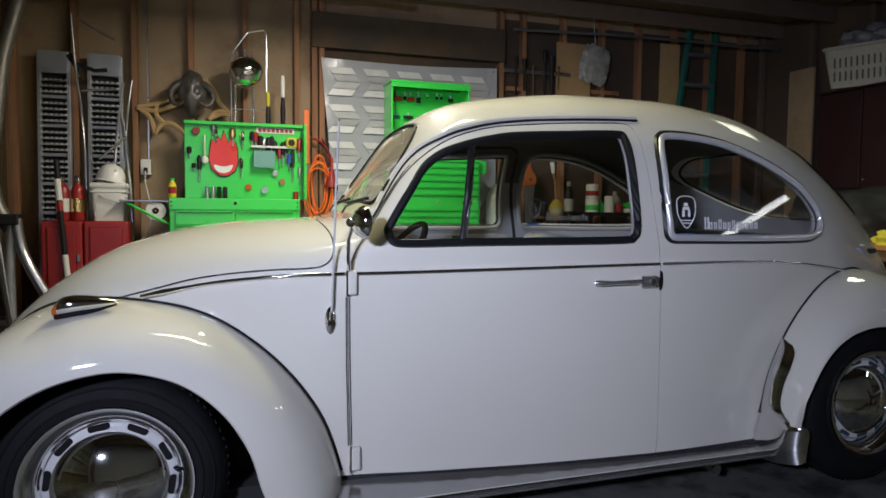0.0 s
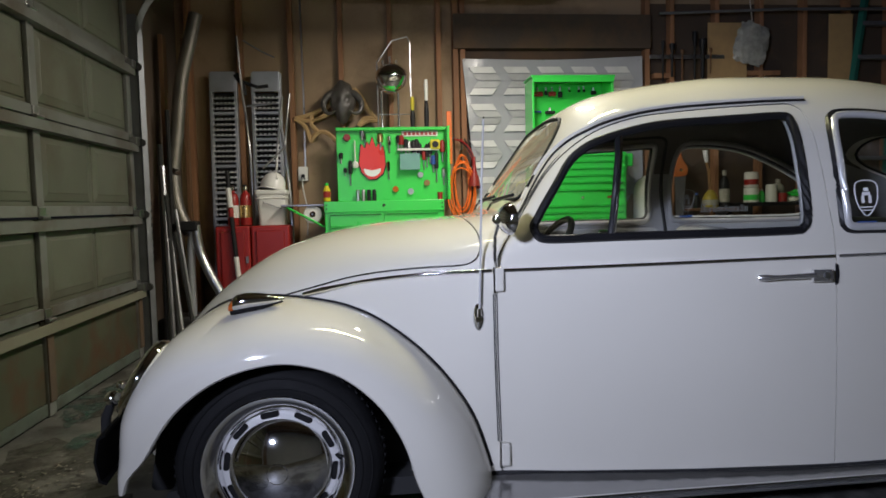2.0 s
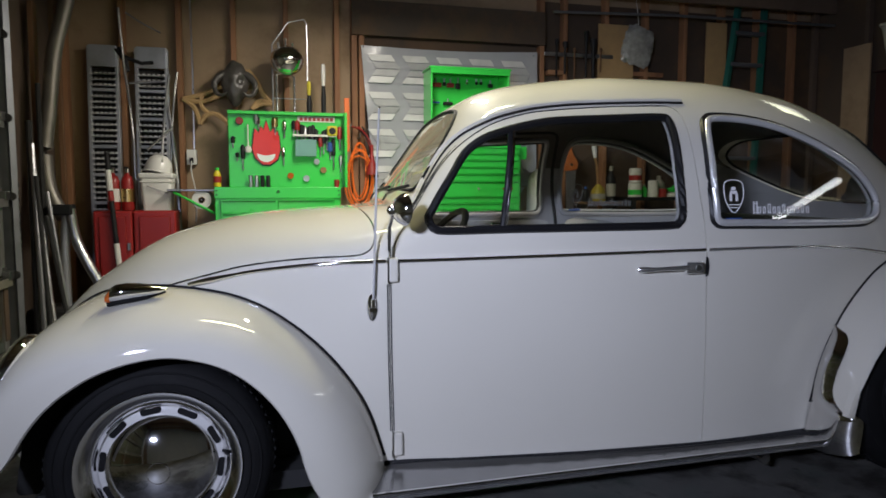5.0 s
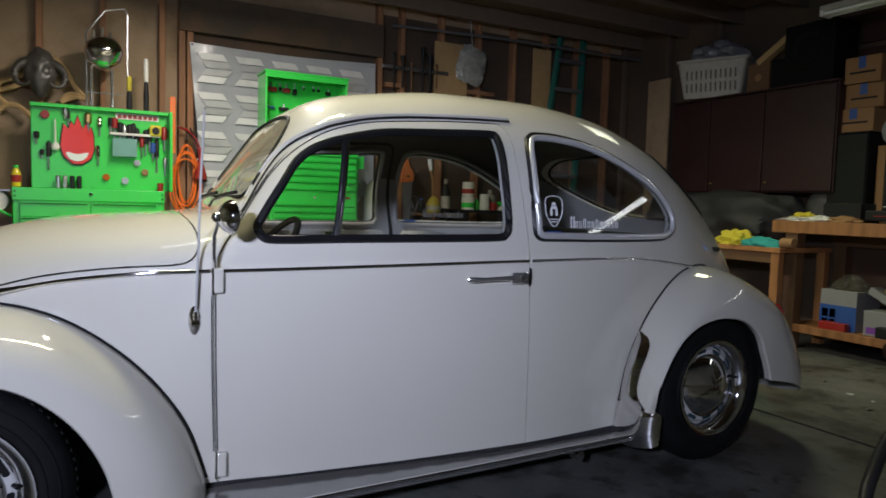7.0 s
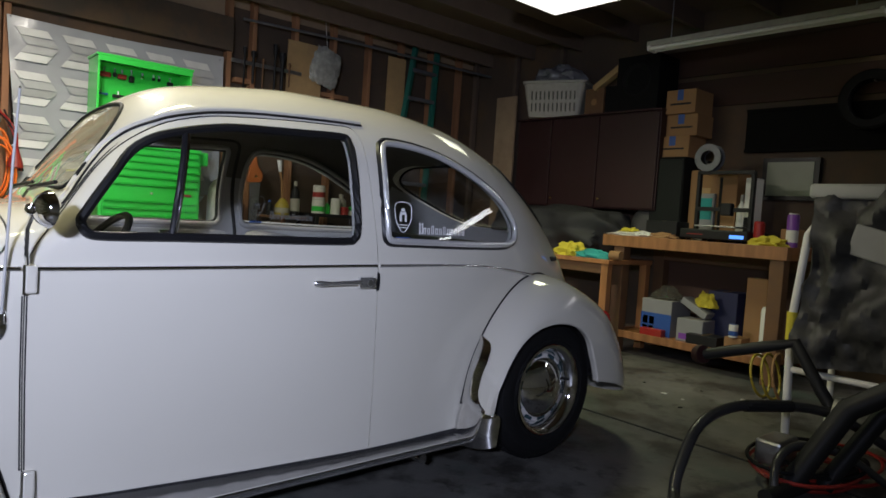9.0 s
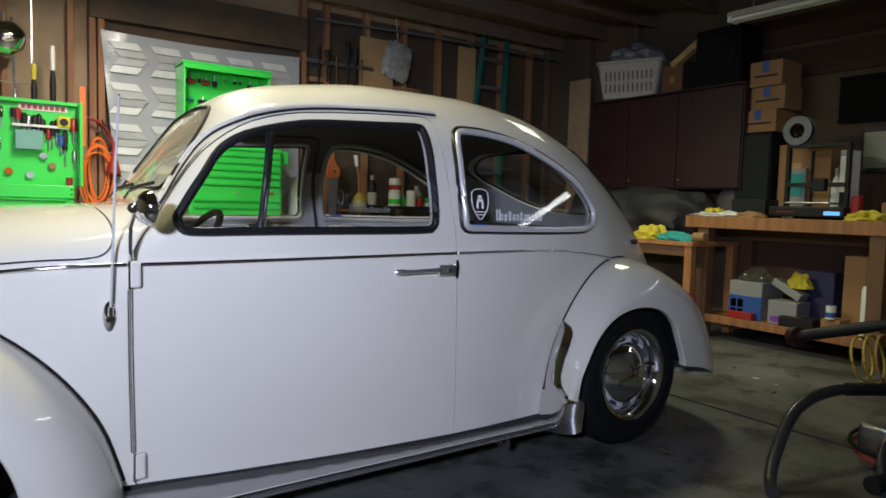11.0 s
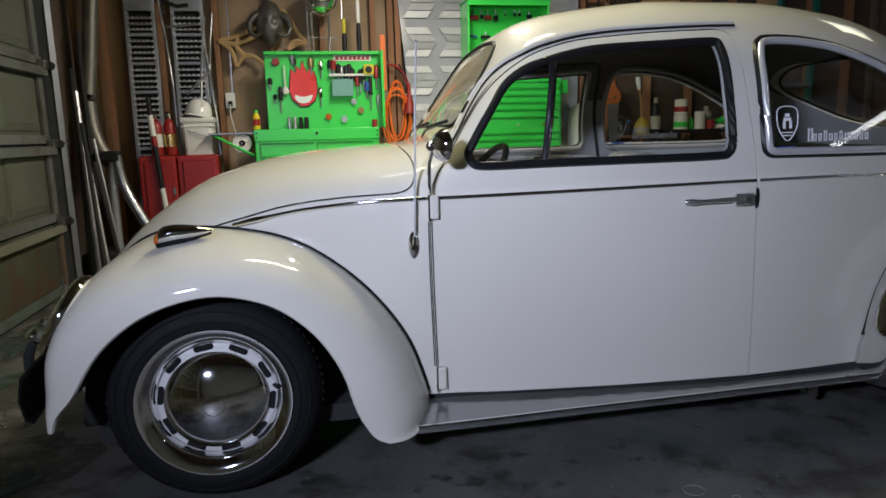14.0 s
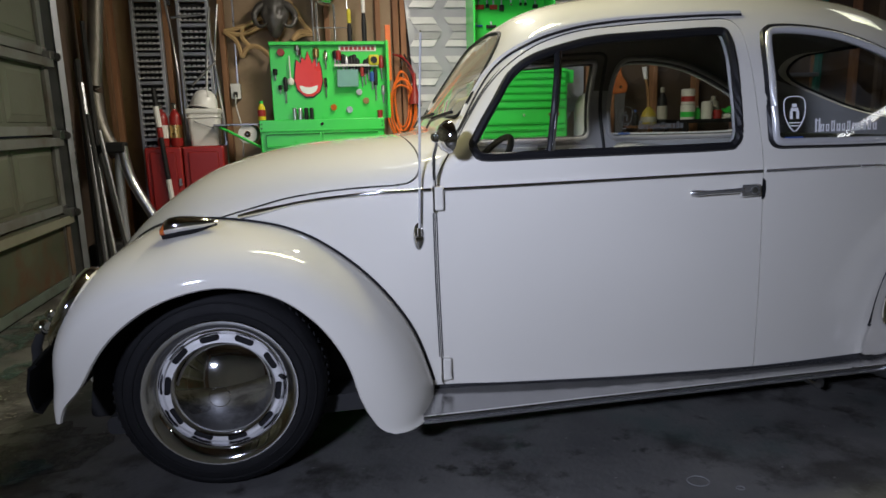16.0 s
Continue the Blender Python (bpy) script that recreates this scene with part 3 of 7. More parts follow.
DOOR_WIN = grow(rounded([(-0.499, 0.883), (-0.494, 0.856), (-0.474, 0.837), (-0.427, 0.832), (-0.264, 0.834), (-0.016, 0.835), (0.255, 0.837), (0.296, 0.848), (0.313, 0.877), (0.312, 0.93), (0.308, 1.02), (0.309, 1.106), (0.308, 1.158), (0.299, 1.185), (0.268, 1.194), (0.12, 1.186), (-0.074, 1.174), (-0.168, 1.159), (-0.258, 1.136), (-0.324, 1.111), (-0.378, 1.069), (-0.427, 0.998), (-0.463, 0.944), (-0.487, 0.905)], 3), -0.012)
QUARTER_WIN = grow(rounded([(0.404, 1.168), (0.424, 1.192), (0.462, 1.203), (0.566, 1.201), (0.688, 1.183), (0.805, 1.146), (0.922, 1.093), (1.022, 1.033), (1.086, 0.963), (1.102, 0.911), (1.088, 0.865), (1.048, 0.842), (0.98, 0.833), (0.733, 0.833), (0.492, 0.836), (0.430, 0.838), (0.404, 0.853), (0.393, 0.885), (0.386, 1.0), (0.390, 1.109)], 3), -0.012)
DOOR = poly_round([(-0.585, 0.199, 0.012), (-0.36, 0.188, 0.1), (0.0, 0.170, 0.1), (0.404, 0.160, 0.012), (0.396, 0.44, 0.2), (0.388, 0.66, 0.2), (0.384, 0.80, 0.2), (0.352, 0.98, 0.3), (0.345, 1.222, 0.05), (0.06, 1.208, 0.4), (-0.17, 1.184, 0.2), (-0.31, 1.138, 0.12), (-0.41, 1.055, 0.12), (-0.515, 0.90, 0.1), (-0.597, 0.79, 0.05), (-0.595, 0.5, 0.1)])
GUTTER = [(-0.515, 0.915), (-0.494, 0.944), (-0.436, 1.034), (-0.40, 1.082), (-0.357, 1.122), (-0.30, 1.152), (-0.25, 1.171), (-0.157, 1.195), (-0.06, 1.210), (0.038, 1.219), (0.242, 1.230), (0.372, 1.234)]
HOOD = [(-0.66, 1.0)] + [(v.x, v.y) for v in smooth_line([(-0.650, 0.90, 0), (-0.637, 0.872, 0), (-0.633, 0.845, 0), (-0.638, 0.815, 0), (-0.655, 0.792, 0), (-0.690, 0.781, 0), (-0.782, 0.776, 0), (-0.857, 0.770, 0), (-0.933, 0.761, 0), (-1.01, 0.747, 0), (-1.09, 0.725, 0), (-1.2, 0.694, 0), (-1.36, 0.640, 0), (-1.5, 0.545, 0), (-1.6, 0.44, 0)], 4)] + [(-1.9, 0.40), (-1.9, 1.0)]


def cut_from(name, outline, lo, hi, axis="y"):
    return part(name, prism(outline, lo, hi, axis), "trim")


def on_side(outline, side, inset=0.0):
    """An outline in (x, z) laid on the body's skin."""
    return [(x, side * (side_y(x, z) - inset), z) for x, z in outline]


car = thing("vintage_car", "cream-white rounded two-door vintage car, lowered, with chrome trim", "car")
body = shell_part("body")
carve(body, cut_from("c", QUARTER_WIN, -1, 1))
WINDSCREEN = poly_round([(-0.455, 0.955, 0.06), (0.455, 0.955, 0.06), (0.335, 1.205, 0.09), (0, 1.238, 0.3), (-0.335, 1.205, 0.09)])
REAR_WIN = poly_round([(-0.30, 0.905, 0.12), (0.30, 0.905, 0.12), (0.43, 1.10, 0.10), (0.31, 1.19, 0.12), (-0.31, 1.19, 0.12), (-0.43, 1.10, 0.10)])
carve(body, cut_from("c", WINDSCREEN, -0.9, -0.12, "x"))
carve(body, cut_from("c", REAR_WIN, 0.9, 2.2, "x"))
for cx_, cz_, r_ in ((-1.19, 0.283, 0.365), (1.2, 0.305, 0.345)):
    ring_ = [(cx_ + r_ * math.cos(2 * math.pi * i / 40), cz_ + r_ * math.sin(2 * math.pi * i / 40)) for i in range(40)]
    for lo_, hi_ in ((-0.9, -0.44), (0.44, 0.9)):
        carve(body, cut_from("c", ring_, lo_, hi_))
carve(body, cut_from("c", grow(DOOR, 0.0035), -1, 1))
carve(body, cut_from("c", grow(HOOD, 0.0045), -1, 1))
for side in (-1, 1):
    door = shell_part("door")
    carve(door, cut_from("c", DOOR, min(side * 0.25, side), max(side * 0.25, side)), "INTERSECT")
    carve(door, cut_from("c", DOOR_WIN, -1, 1))
    bm = bmesh.new()
    lo, hi = -0.56, 0.33
    prism(poly_round([(lo, 0.22, 0.03), (hi, 0.22, 0.03), (hi, 0.818, 0.03), (lo, 0.818, 0.03)]), side * 0.555, side * 0.582, bm=bm)
    part("door_lining", bm, "vinyl", door, "pale vinyl door card")
hood = shell_part("bonnet")
carve(hood, cut_from("c", HOOD, -1, 1), "INTERSECT")
for ob in [body, hood] + [o for o in car.children if o.name.startswith("door")]:
    for p in ob.data.polygons:
        p.use_smooth = True
    ob.data.set_sharp_from_angle(angle=radians(32))


def fender(front, side):
    cx, cz = (-1.19, 0.283) if front else (1.2, 0.305)
    if front:
        lip = spline([(-12.5, 0.468), (-12.3, 0.449), (-11.87, 0.434), (-11.0, 0.421), (-9.36, 0.407), (-4.9, 0.379), (2.1, 0.359), (7, 0.352), (23, 0.331), (40, 0.316), (54.7, 0.306), (67.8, 0.296), (80.6, 0.289), (93.7, 0.281), (107.6, 0.276), (123.2, 0.275), (141.8, 0.28), (160, 0.29), (168.5, 0.302), (177.4, 0.335), (183, 0.345)])
        out = spline([(-22, 0.625), (-11.4, 0.597), (-1, 0.559), (8.3, 0.533), (19.9, 0.500), (32.5, 0.471), (44.1, 0.451), (55.2, 0.438), (65.7, 0.426), (76.2, 0.415), (87, 0.410), (104, 0.416), (118, 0.428), (132, 0.434), (145, 0.427), (160, 0.415), (172, 0.400), (183, 0.388)])
        a0, a1 = -12.5, 183
    else:
        lip = spline([(-11, 0.245), (4, 0.236), (20, 0.232), (44, 0.247), (67, 0.253), (88, 0.257), (110, 0.272), (126.5, 0.291), (143, 0.309), (154, 0.319), (168, 0.335), (180, 0.364), (192, 0.392)])
        out = spline([(-11, 0.67), (7, 0.603), (22, 0.55), (35, 0.515), (54, 0.465), (64, 0.45), (73, 0.444), (83, 0.430), (95, 0.412), (106, 0.392), (116, 0.374), (125, 0.362), (138, 0.352), (150, 0.348), (164, 0.353), (181, 0.364), (196, 0.402)])
        a0, a1 = -12.5, 188
    bm2 = bmesh.new()
    rows = []
    N = 64
    steps = [i / N for i in range(N + 1)]
    if front:
        steps[1:1] = [0.0006, 0.0012, 0.002, 0.003, 0.005, 0.0075, 0.011]
    for u in steps:
        th = a0 + (a1 - a0) * u
        c, s = math.cos(radians(th)), math.sin(radians(th))
        ro, rl = out(th), lip(th)
        x, z = cx + ro * c, cz + ro * s
        yin = min(side_y(min(max(x, -1.6), 1.85), max(z, SILL)), 0.60) - 0.03
        yout = 0.76
        row = []
        for j in range(15):
            a = math.pi / 2 * j / 14
            full = 2.25 + 1.8 * min(max((th - 108) / 38, 0.0), 1.0, max((186 - th) / 28, 0.0)) if front else 2.25 + 0.8 * min(max((95 - th) / 70, 0.0), 1.0)
            y = yin + (yout - yin) * math.sin(a) ** (2 / full)
            r = rl + (ro - rl) * math.cos(a) ** (2 / full)
            row.append((r, y))
        row.append((rl - 0.004, yout - 0.006))
        row.append((rl + 0.0, yout - 0.03))
        # the wings' tails are cut off along a sloping line
        skew = -4.6 * max(0.0, 1 - (th - a0) / 40) if front else 13 * max(0.0, 1 - (th - a0) / 70)
        turns = [radians(th + skew * min(1.0, (ro - r) / (ro - rl))) for r, y in row]
        rows.append([bm2.verts.new((cx + r * math.cos(a), side * y, cz + r * math.sin(a))) for (r, y), a in zip(row, turns)])
    for p, q in zip(rows, rows[1:]):
        for j in range(len(p) - 1):
            bm2.faces.new((p[j], p[j + 1], q[j + 1], q[j]))
    bmesh.ops.recalc_face_normals(bm2, faces=bm2.faces[:])
    bmesh.ops.solidify(bm2, geom=bm2.faces[:], thickness=0.008)
    ob = part("front_wing" if front else "rear_wing", bm2, "paint", car, smooth=True)
    line = []
    for i in range(N + 1):
        th = a0 + (a1 - a0) * i / N
        if (front and th > 152) or (not front and th < 20):
            continue
        x, z = cx + (out(th) + 0.002) * math.cos(radians(th)), cz + (out(th) + 0.002) * math.sin(radians(th))
        line.append((x, side * (side_y(min(max(x, -1.6), 1.85), max(z, SILL)) + 0.001), z))
    part("wing_beading", tube(line, 0.0038, 6), "trim", ob, "black rubber welt")
    return ob


def arch_liner(front, side):
    """Black inner arch between the wing's lip and the wheel well."""
    cx, cz, radii = (-1.19, 0.283, [(-8, 0.40), (10, 0.365), (40, 0.33), (80, 0.305), (125, 0.29), (160, 0.305), (178, 0.345)]) if front else (1.2, 0.305, [(2, 0.252), (40, 0.257), (90, 0.268), (125, 0.292), (148, 0.312)])
    r = spline(radii)
    bm2 = bmesh.new()
    rows = []
    for i in range(33):
        th = radii[0][0] + (radii[-1][0] - radii[0][0]) * i / 32
        c, s = math.cos(radians(th)), math.sin(radians(th))
        rows.append([bm2.verts.new((cx + (r(th) + dr) * c, side * y, cz + (r(th) + dr) * s)) for y, dr in ((0.43, 0.02), (0.60, 0.02), (0.70, 0.014), (0.735, 0.004))])
    for p, q in zip(rows, rows[1:]):
        for j in range(3):
            bm2.faces.new((p[j], p[j + 1], q[j + 1], q[j]))
    bmesh.ops.solidify(bm2, geom=bm2.faces[:], thickness=0.003)
    part("arch_liner", bm2, "dark", car, "black inner wheel arch", smooth=True)


for side in (-1, 1):
    arch_liner(True, side)
    arch_liner(False, side)
    fender(True, side)
    fender(False, side)


def wheel(x, z, tyre_r, rim_r, reach, side, dish, behind):
    """A deep steel wheel with slotted rim, trim ring and domed cap; its axis is along y."""
    k = rim_r / 0.205
    hub = part("wheel", lathe([(0.10 * k, -0.12), (0.17 * k, -0.12), (0.185 * k, -0.10), (0.17 * k, -0.045 - dish), (0.16 * k, -0.035 - dish), (0.10 * k, -0.03 - dish), (0.10 * k, -0.06 - dish)], 48), "dark", car, smooth=True)
    hub.matrix_basis = pose(x, side * reach, z, 90 if side < 0 else -90)
    tread = [(0.196 * k, -0.15), (0.235 * k, -0.155), (tyre_r - 0.012, -0.148), (tyre_r, -0.13), (tyre_r, -0.016), (tyre_r - 0.008, 0.004), (tyre_r - 0.022, 0.018), (tyre_r - 0.045, 0.026), (0.222 * k, 0.030), (0.207 * k, 0.025), (0.197 * k, 0.008)]
    tyre = part("tyre", lathe(tread, 72), "rubber", hub, smooth=True)
    for r, h in ((tyre_r - 0.030, 0.0225), (0.224 * k, 0.0305)):
        part("sidewall_rib", lathe([(r - 0.003, h - 0.001), (r - 0.001, h + 0.0016), (r + 0.001, h + 0.0016), (r + 0.003, h - 0.001)], 72), "rubber", tyre, smooth=True)
    bm = bmesh.new()
    for i in range(72):
        for j in range(4):
            a = 2 * math.pi * (i + 0.5 * (j % 2)) / 72
            b = box(-0.0042, -0.011, 0, 0.0042, 0.011, 0.005)
            moved(b, Matrix.Rotation(a, 4, "Z") @ Matrix.Translation((tyre_r - 0.0015, 0, -0.12 + 0.031 * j)) @ Matrix.Rotation(radians(90), 4, "Y") @ Matrix.Rotation(radians(90), 4, "Z"))
            join(bm, b)
    part("tread_block", bm, "rubber", tyre)
    ring = [(0.1555, -0.026 - dish), (0.1575, -0.016 - dish), (0.160, -0.006 - dish), (0.165, 0.006 - dish * 0.7), (0.174, 0.016 - dish * 0.3), (0.186, 0.024), (0.196, 0.029), (0.203, 0.030), (0.205, 0.018)]
    part("trim_ring", lathe([(r * k, h) for r, h in ring], 72), "chrome", hub, "polished trim ring", smooth=True)
    disc = part("wheel_disc", lathe([(0.10 * k, -0.013 - dish), (0.136 * k, -0.0105 - dish), (0.153 * k, -0.0118 - dish), (0.157 * k, -0.0155 - dish), (0.159 * k, -0.026 - dish)], 72), "wheel_white", hub, "white-painted slotted steel", smooth=True)
    for i in range(10):
        sl = prism(poly_round([(-0.025 * k, -0.0083 * k, 0.0082 * k), (0.025 * k, -0.0083 * k, 0.0082 * k), (0.027 * k, 0.0083 * k, 0.0082 * k), (-0.027 * k, 0.0083 * k, 0.0082 * k)], 5), -0.0175 - dish, -0.0100 - dish, "z")
        part("vent_slot", moved(sl, Matrix.Rotation(2 * math.pi * i / 10 + 0.17, 4, "Z") @ Matrix.Translation((0, 0.1455 * k, 0))), behind, disc, "dark oval cooling slot")
    cap_line = [(0.133, -0.013), (0.1345, -0.006), (0.1355, 0.002), (0.124, 0.0115), (0.108, 0.0215), (0.088, 0.031), (0.065, 0.039), (0.042, 0.0445), (0.020, 0.048), (0.0, 0.049)]
    cap = part("hub_cap", lathe([(r * k, h - dish) for r, h in cap_line], 72), "chrome", hub, "domed chrome cap", smooth=True)
    part("cap_emblem", lathe([(0.026 * k, 0.0462 - dish), (0.0275 * k, 0.0485 - dish), (0.029 * k, 0.0455 - dish)], 48), "chrome", cap, smooth=True)
    a = radians(8)
    part("valve_stem", tube([(0.152 * k * math.cos(a), 0.152 * k * math.sin(a), -0.016 - dish), (0.166 * k * math.cos(a), 0.166 * k * math.sin(a), 0.018 - dish * 0.7)], [0.005, 0.0035], 8), "rubber", hub, "short black rubber valve")
    return hub


for side in (-1, 1):
    wheel(-1.180, 0.271, 0.2705, 0.196, 0.655, side, 0.0, "rubber")
    wheel(1.20, 0.288, 0.2875, 0.183, 0.672, side, 0.012, "drum")
for x0, x1 in ((-1.5, -0.82), (0.86, 1.5)):
    for side in (-1, 1):
        part("wheel_well", prism(poly_round([(x0 - 0.08, 0.15, 0.02), (x1 + 0.06, 0.15, 0.02), (x1 + 0.02, 0.66, 0.2), (x0, 0.66, 0.2)]), side * 0.46, side * 0.43), "dark", car)
part("floor_pan", prism(poly_round([(-1.5, 0.14, 0.02), (1.6, 0.14, 0.02), (1.6, 0.19, 0.02), (-1.5, 0.19, 0.02)]), -0.57, 0.57), "dark", car)
for side in (-1, 1):
    rim = [(v.x, side * v.y) for v in smooth_line([(-0.66, 0.706, 0), (-0.45, 0.704, 0), (-0.19, 0.698, 0), (0.17, 0.694, 0), (0.46, 0.688, 0), (0.80, 0.684, 0)], 4)]
    # its tread rises towards the sill, more so at the front
    bm = bmesh.new()
    rows = []
    for x, y in rim:
        zi = panel_foot(x) - 0.016
        rows.append([bm.verts.new(p) for p in ((x, side * 0.53, 0.136), (x, side * 0.53, zi), (x, side * 0.585, zi), (x, y - side * 0.004, 0.160), (x, y, 0.156), (x, y, 0.143), (x, y - side * 0.004, 0.140))])
    for p, q in zip(rows, rows[1:]):
        for k in range(7):
            bm.faces.new((p[k], p[(k + 1) % 7], q[(k + 1) % 7], q[k]))
    bm.faces.new(rows[0])
    bm.faces.new(rows[-1])
    bmesh.ops.recalc_face_normals(bm, faces=bm.faces[:])
    board = part("running_board", bm, "board", car, "polished running board")
    part("board_trim", tube([(x, y + side * 0.002, 0.157) for x, y in rim], 0.006, 8), "chrome", board, "bright edge strip", smooth=True)
    part("board_lip", tube([(x, y + side * 0.001, 0.1425) for x, y in rim], 0.0045, 8), "bright", board, smooth=True)

for side in (-1, 1):
    for outline, mat_name, r in ((DOOR_WIN, "trim", 0.0125), (QUARTER_WIN, "trim", 0.013)):
        part("window_seal", tube(on_side(outline, side, 0.002), r, 8, closed=True), mat_name, car, "black rubber seal")
    part("door_seal", tube(on_side(DOOR, side, 0.022), 0.008, 6, closed=True), "lining_dark", car, "dark rubber door seal")
    part("window_trim", tube(on_side(grow(QUARTER_WIN, -0.008), side, -0.008), 0.0115, 12, closed=True), "satin", car, "bright window moulding", smooth=True)
    for outline in (DOOR_WIN, QUARTER_WIN):
        part("inner_flange", tube(on_side(grow(outline, 0.004), side, 0.026), 0.011, 8, closed=True), "inner", car, smooth=True)
        bm = bmesh.new()
        rim_ = np.array(on_side(outline, side, 0.011))
        fit_ = np.linalg.lstsq(np.c_[np.ones(len(rim_)), rim_[:, 0], rim_[:, 2]], rim_[:, 1], rcond=None)[0]
        bm.faces.new([bm.verts.new((x, fit_[0] + fit_[1] * x + fit_[2] * z, z)) for x, y, z in rim_])
        pane = part("window_pane", bm, "glass", car, "clear side glass")
        pane.visible_shadow = False


def side_line(pts, side, lift, n=6):
    return [(v.x, side * (side_y(v.x, v.y) + lift), v.y) for v in smooth_line([(a, b, 0) for a, b in pts], n)]


for side in (-1, 1):
    for pts in ([(-1.13, 0.699), (-1.058, 0.715), (-0.965, 0.735), (-0.858, 0.749), (-0.738, 0.759), (-0.607, 0.763)], [(-0.588, 0.763), (-0.1, 0.768), (0.380, 0.774)], [(0.391, 0.774), (0.612, 0.775), (0.80, 0.773), (0.92, 0.767), (1.06, 0.752), (1.235, 0.728)]):
        line = side_line(pts, side, 0.001)
        front_taper = [0.0072 + 0.005 * max(0.0, 1 - abs(v[0] + 1.075) / 0.07) for v in line]
        part("belt_moulding", tube(line, front_taper, 12, flat=0.85), "bright" if pts[0][0] > 0.3 else "chrome", car, "thin bright moulding", smooth=True)
    part("rain_gutter", tube(side_line([(x, z + 0.010) for x, z in GUTTER], side, 0.006, 4), 0.0065, 6), "paint", car, smooth=True)
    # black tube drawn in place of the shadow that the gutter casts
    part("gutter_seal", tube(side_line(GUTTER, side, 0.003, 4), 0.0042, 6), "trim", car, "dark line standing for the shadow under the gutter")
    for x, z in ((-0.588, 0.740), (-0.576, 0.250)):
        hinge = part("hinge", moved(box(-0.013, -0.014, -0.033, 0.013, 0.012, 0.033, 0.005), Matrix.Translation((x, side * (side_y(x, z) + 0.004), z))), "paint", car)
        part("hinge_pin", lathe([(0, -0.036), (0.0045, -0.035), (0.0045, 0.035), (0, 0.036)], 10, None, Matrix.Translation((x - 0.013, side * (side_y(x, z) + 0.013), z))), "chrome", hinge)
    # black tubes on both edges deepen the shade of the door gap
    for shift in (-0.0048, 0.0048):
        gap = side_line([(-0.590 + shift, 0.285), (-0.596 + shift, 0.50), (-0.598 + shift, 0.70)], side, 0.0, 4)
        part("gap_seal", tube(gap, 0.0018, 6), "trim", car, "dark line deepening the shade of the door gap")
    y = side_y(0.3, 0.73)
    handle = part("door_handle", moved(box(0.302, -0.010, 0.7035, 0.366, 0.010, 0.7405, 0.007), Matrix.Translation((0, side * (y + 0.016), 0))), "bright", car, "chrome pull handle", smooth=True)
    part("grip", tube([(0.150, side * (y + 0.008), 0.7205), (0.166, side * (y + 0.018), 0.721), (0.20, side * (y + 0.024), 0.7215), (0.31, side * (y + 0.022), 0.7235)], [0.0085, 0.010, 0.0065, 0.0085], 10, flat=1.0), "bright", handle, smooth=True)
    part("key_lock", lathe([(0.0, 0.003), (0.009, 0.003), (0.011, 0)], 16, None, Matrix.Translation((0.342, side * (y + 0.026), 0.722)) @ Matrix.Rotation(radians(90 if side < 0 else -90), 4, "X")), "alu", handle)
    # black plate that also draws the shadow beside the handle
    part("latch_plate", prism(poly_round([(0.384, 0.690, 0.003), (0.392, 0.696, 0.004), (0.395, 0.722, 0.01), (0.392, 0.748, 0.004), (0.384, 0.754, 0.003)]), side * (side_y(0.385, 0.72) - 0.004), side * (side_y(0.385, 0.72) + 0.004)), "trim", handle, "dark plate and painted shadow behind the handle")
    part("vent_post", tube(side_line([(-0.277, 0.838), (-0.255, 1.0), (-0.232, 1.138)], side, -0.004), 0.0085, 8), "trim", car, "black vent window post")
    part("vent_post_trim", tube(side_line([(-0.268, 0.838), (-0.246, 1.0), (-0.223, 1.138)], side, -0.001), 0.0045, 6), "chrome", car)
    part("vent_latch", box(-0.305, side * (side_y(-0.3, 0.86) - 0.02), 0.853, -0.28, side * (side_y(-0.3, 0.86) - 0.006), 0.864, 0.003), "chrome", car)
    part("window_channel", tube(side_line([(-0.45, 0.850), (-0.1, 0.849), (0.28, 0.851)], side, -0.006), 0.004, 6), "alu", car)
    # sticker on the rear side glass
    sx, sz = 0.487, 0.934
    vinyl = "sticker" if side < 0 else "sticker_back"
    shield = poly_round([(sx - 0.036, sz + 0.048, 0.02), (sx, sz + 0.055, 0.05), (sx + 0.036, sz + 0.048, 0.02), (sx + 0.036, sz - 0.01, 0.03), (sx, sz - 0.056, 0.02), (sx - 0.036, sz - 0.01, 0.03)])
    st = part("crest_sticker", tube([(a, side * (side_y(a, b) - 0.007), b) for a, b in shield], 0.0018, 5, closed=True), vinyl, car, "white outline sticker on the glass")
    for a0, b0, a1, b1 in ((-0.016, -0.012, -0.006, 0.010), (0.006, -0.012, 0.016, 0.010), (-0.013, 0.010, 0.013, 0.020), (-0.008, 0.022, 0.008, 0.032), (-0.026, -0.025, 0.026, -0.022), (-0.020, -0.034, 0.020, -0.031)):
        bm = bmesh.new()
        bm.faces.new([bm.verts.new((sx + a, side * (side_y(sx + a, sz + b) - 0.008), sz + b)) for a, b in ((a0, b0), (a1, b0), (a1, b1), (a0, b1))])
        part("sticker_bar", bm, vinyl, st)
    bm = bmesh.new()
    bm.faces.new([bm.verts.new((sx + a, side * (side_y(sx + a, sz - 0.069 + b) - 0.008), sz - 0.069 + b)) for a, b in ((-0.03, -0.005), (0.03, -0.005), (0.03, 0.005), (-0.03, 0.005))])
    part("small_label", bm, "blue", st, "blue and white strip")
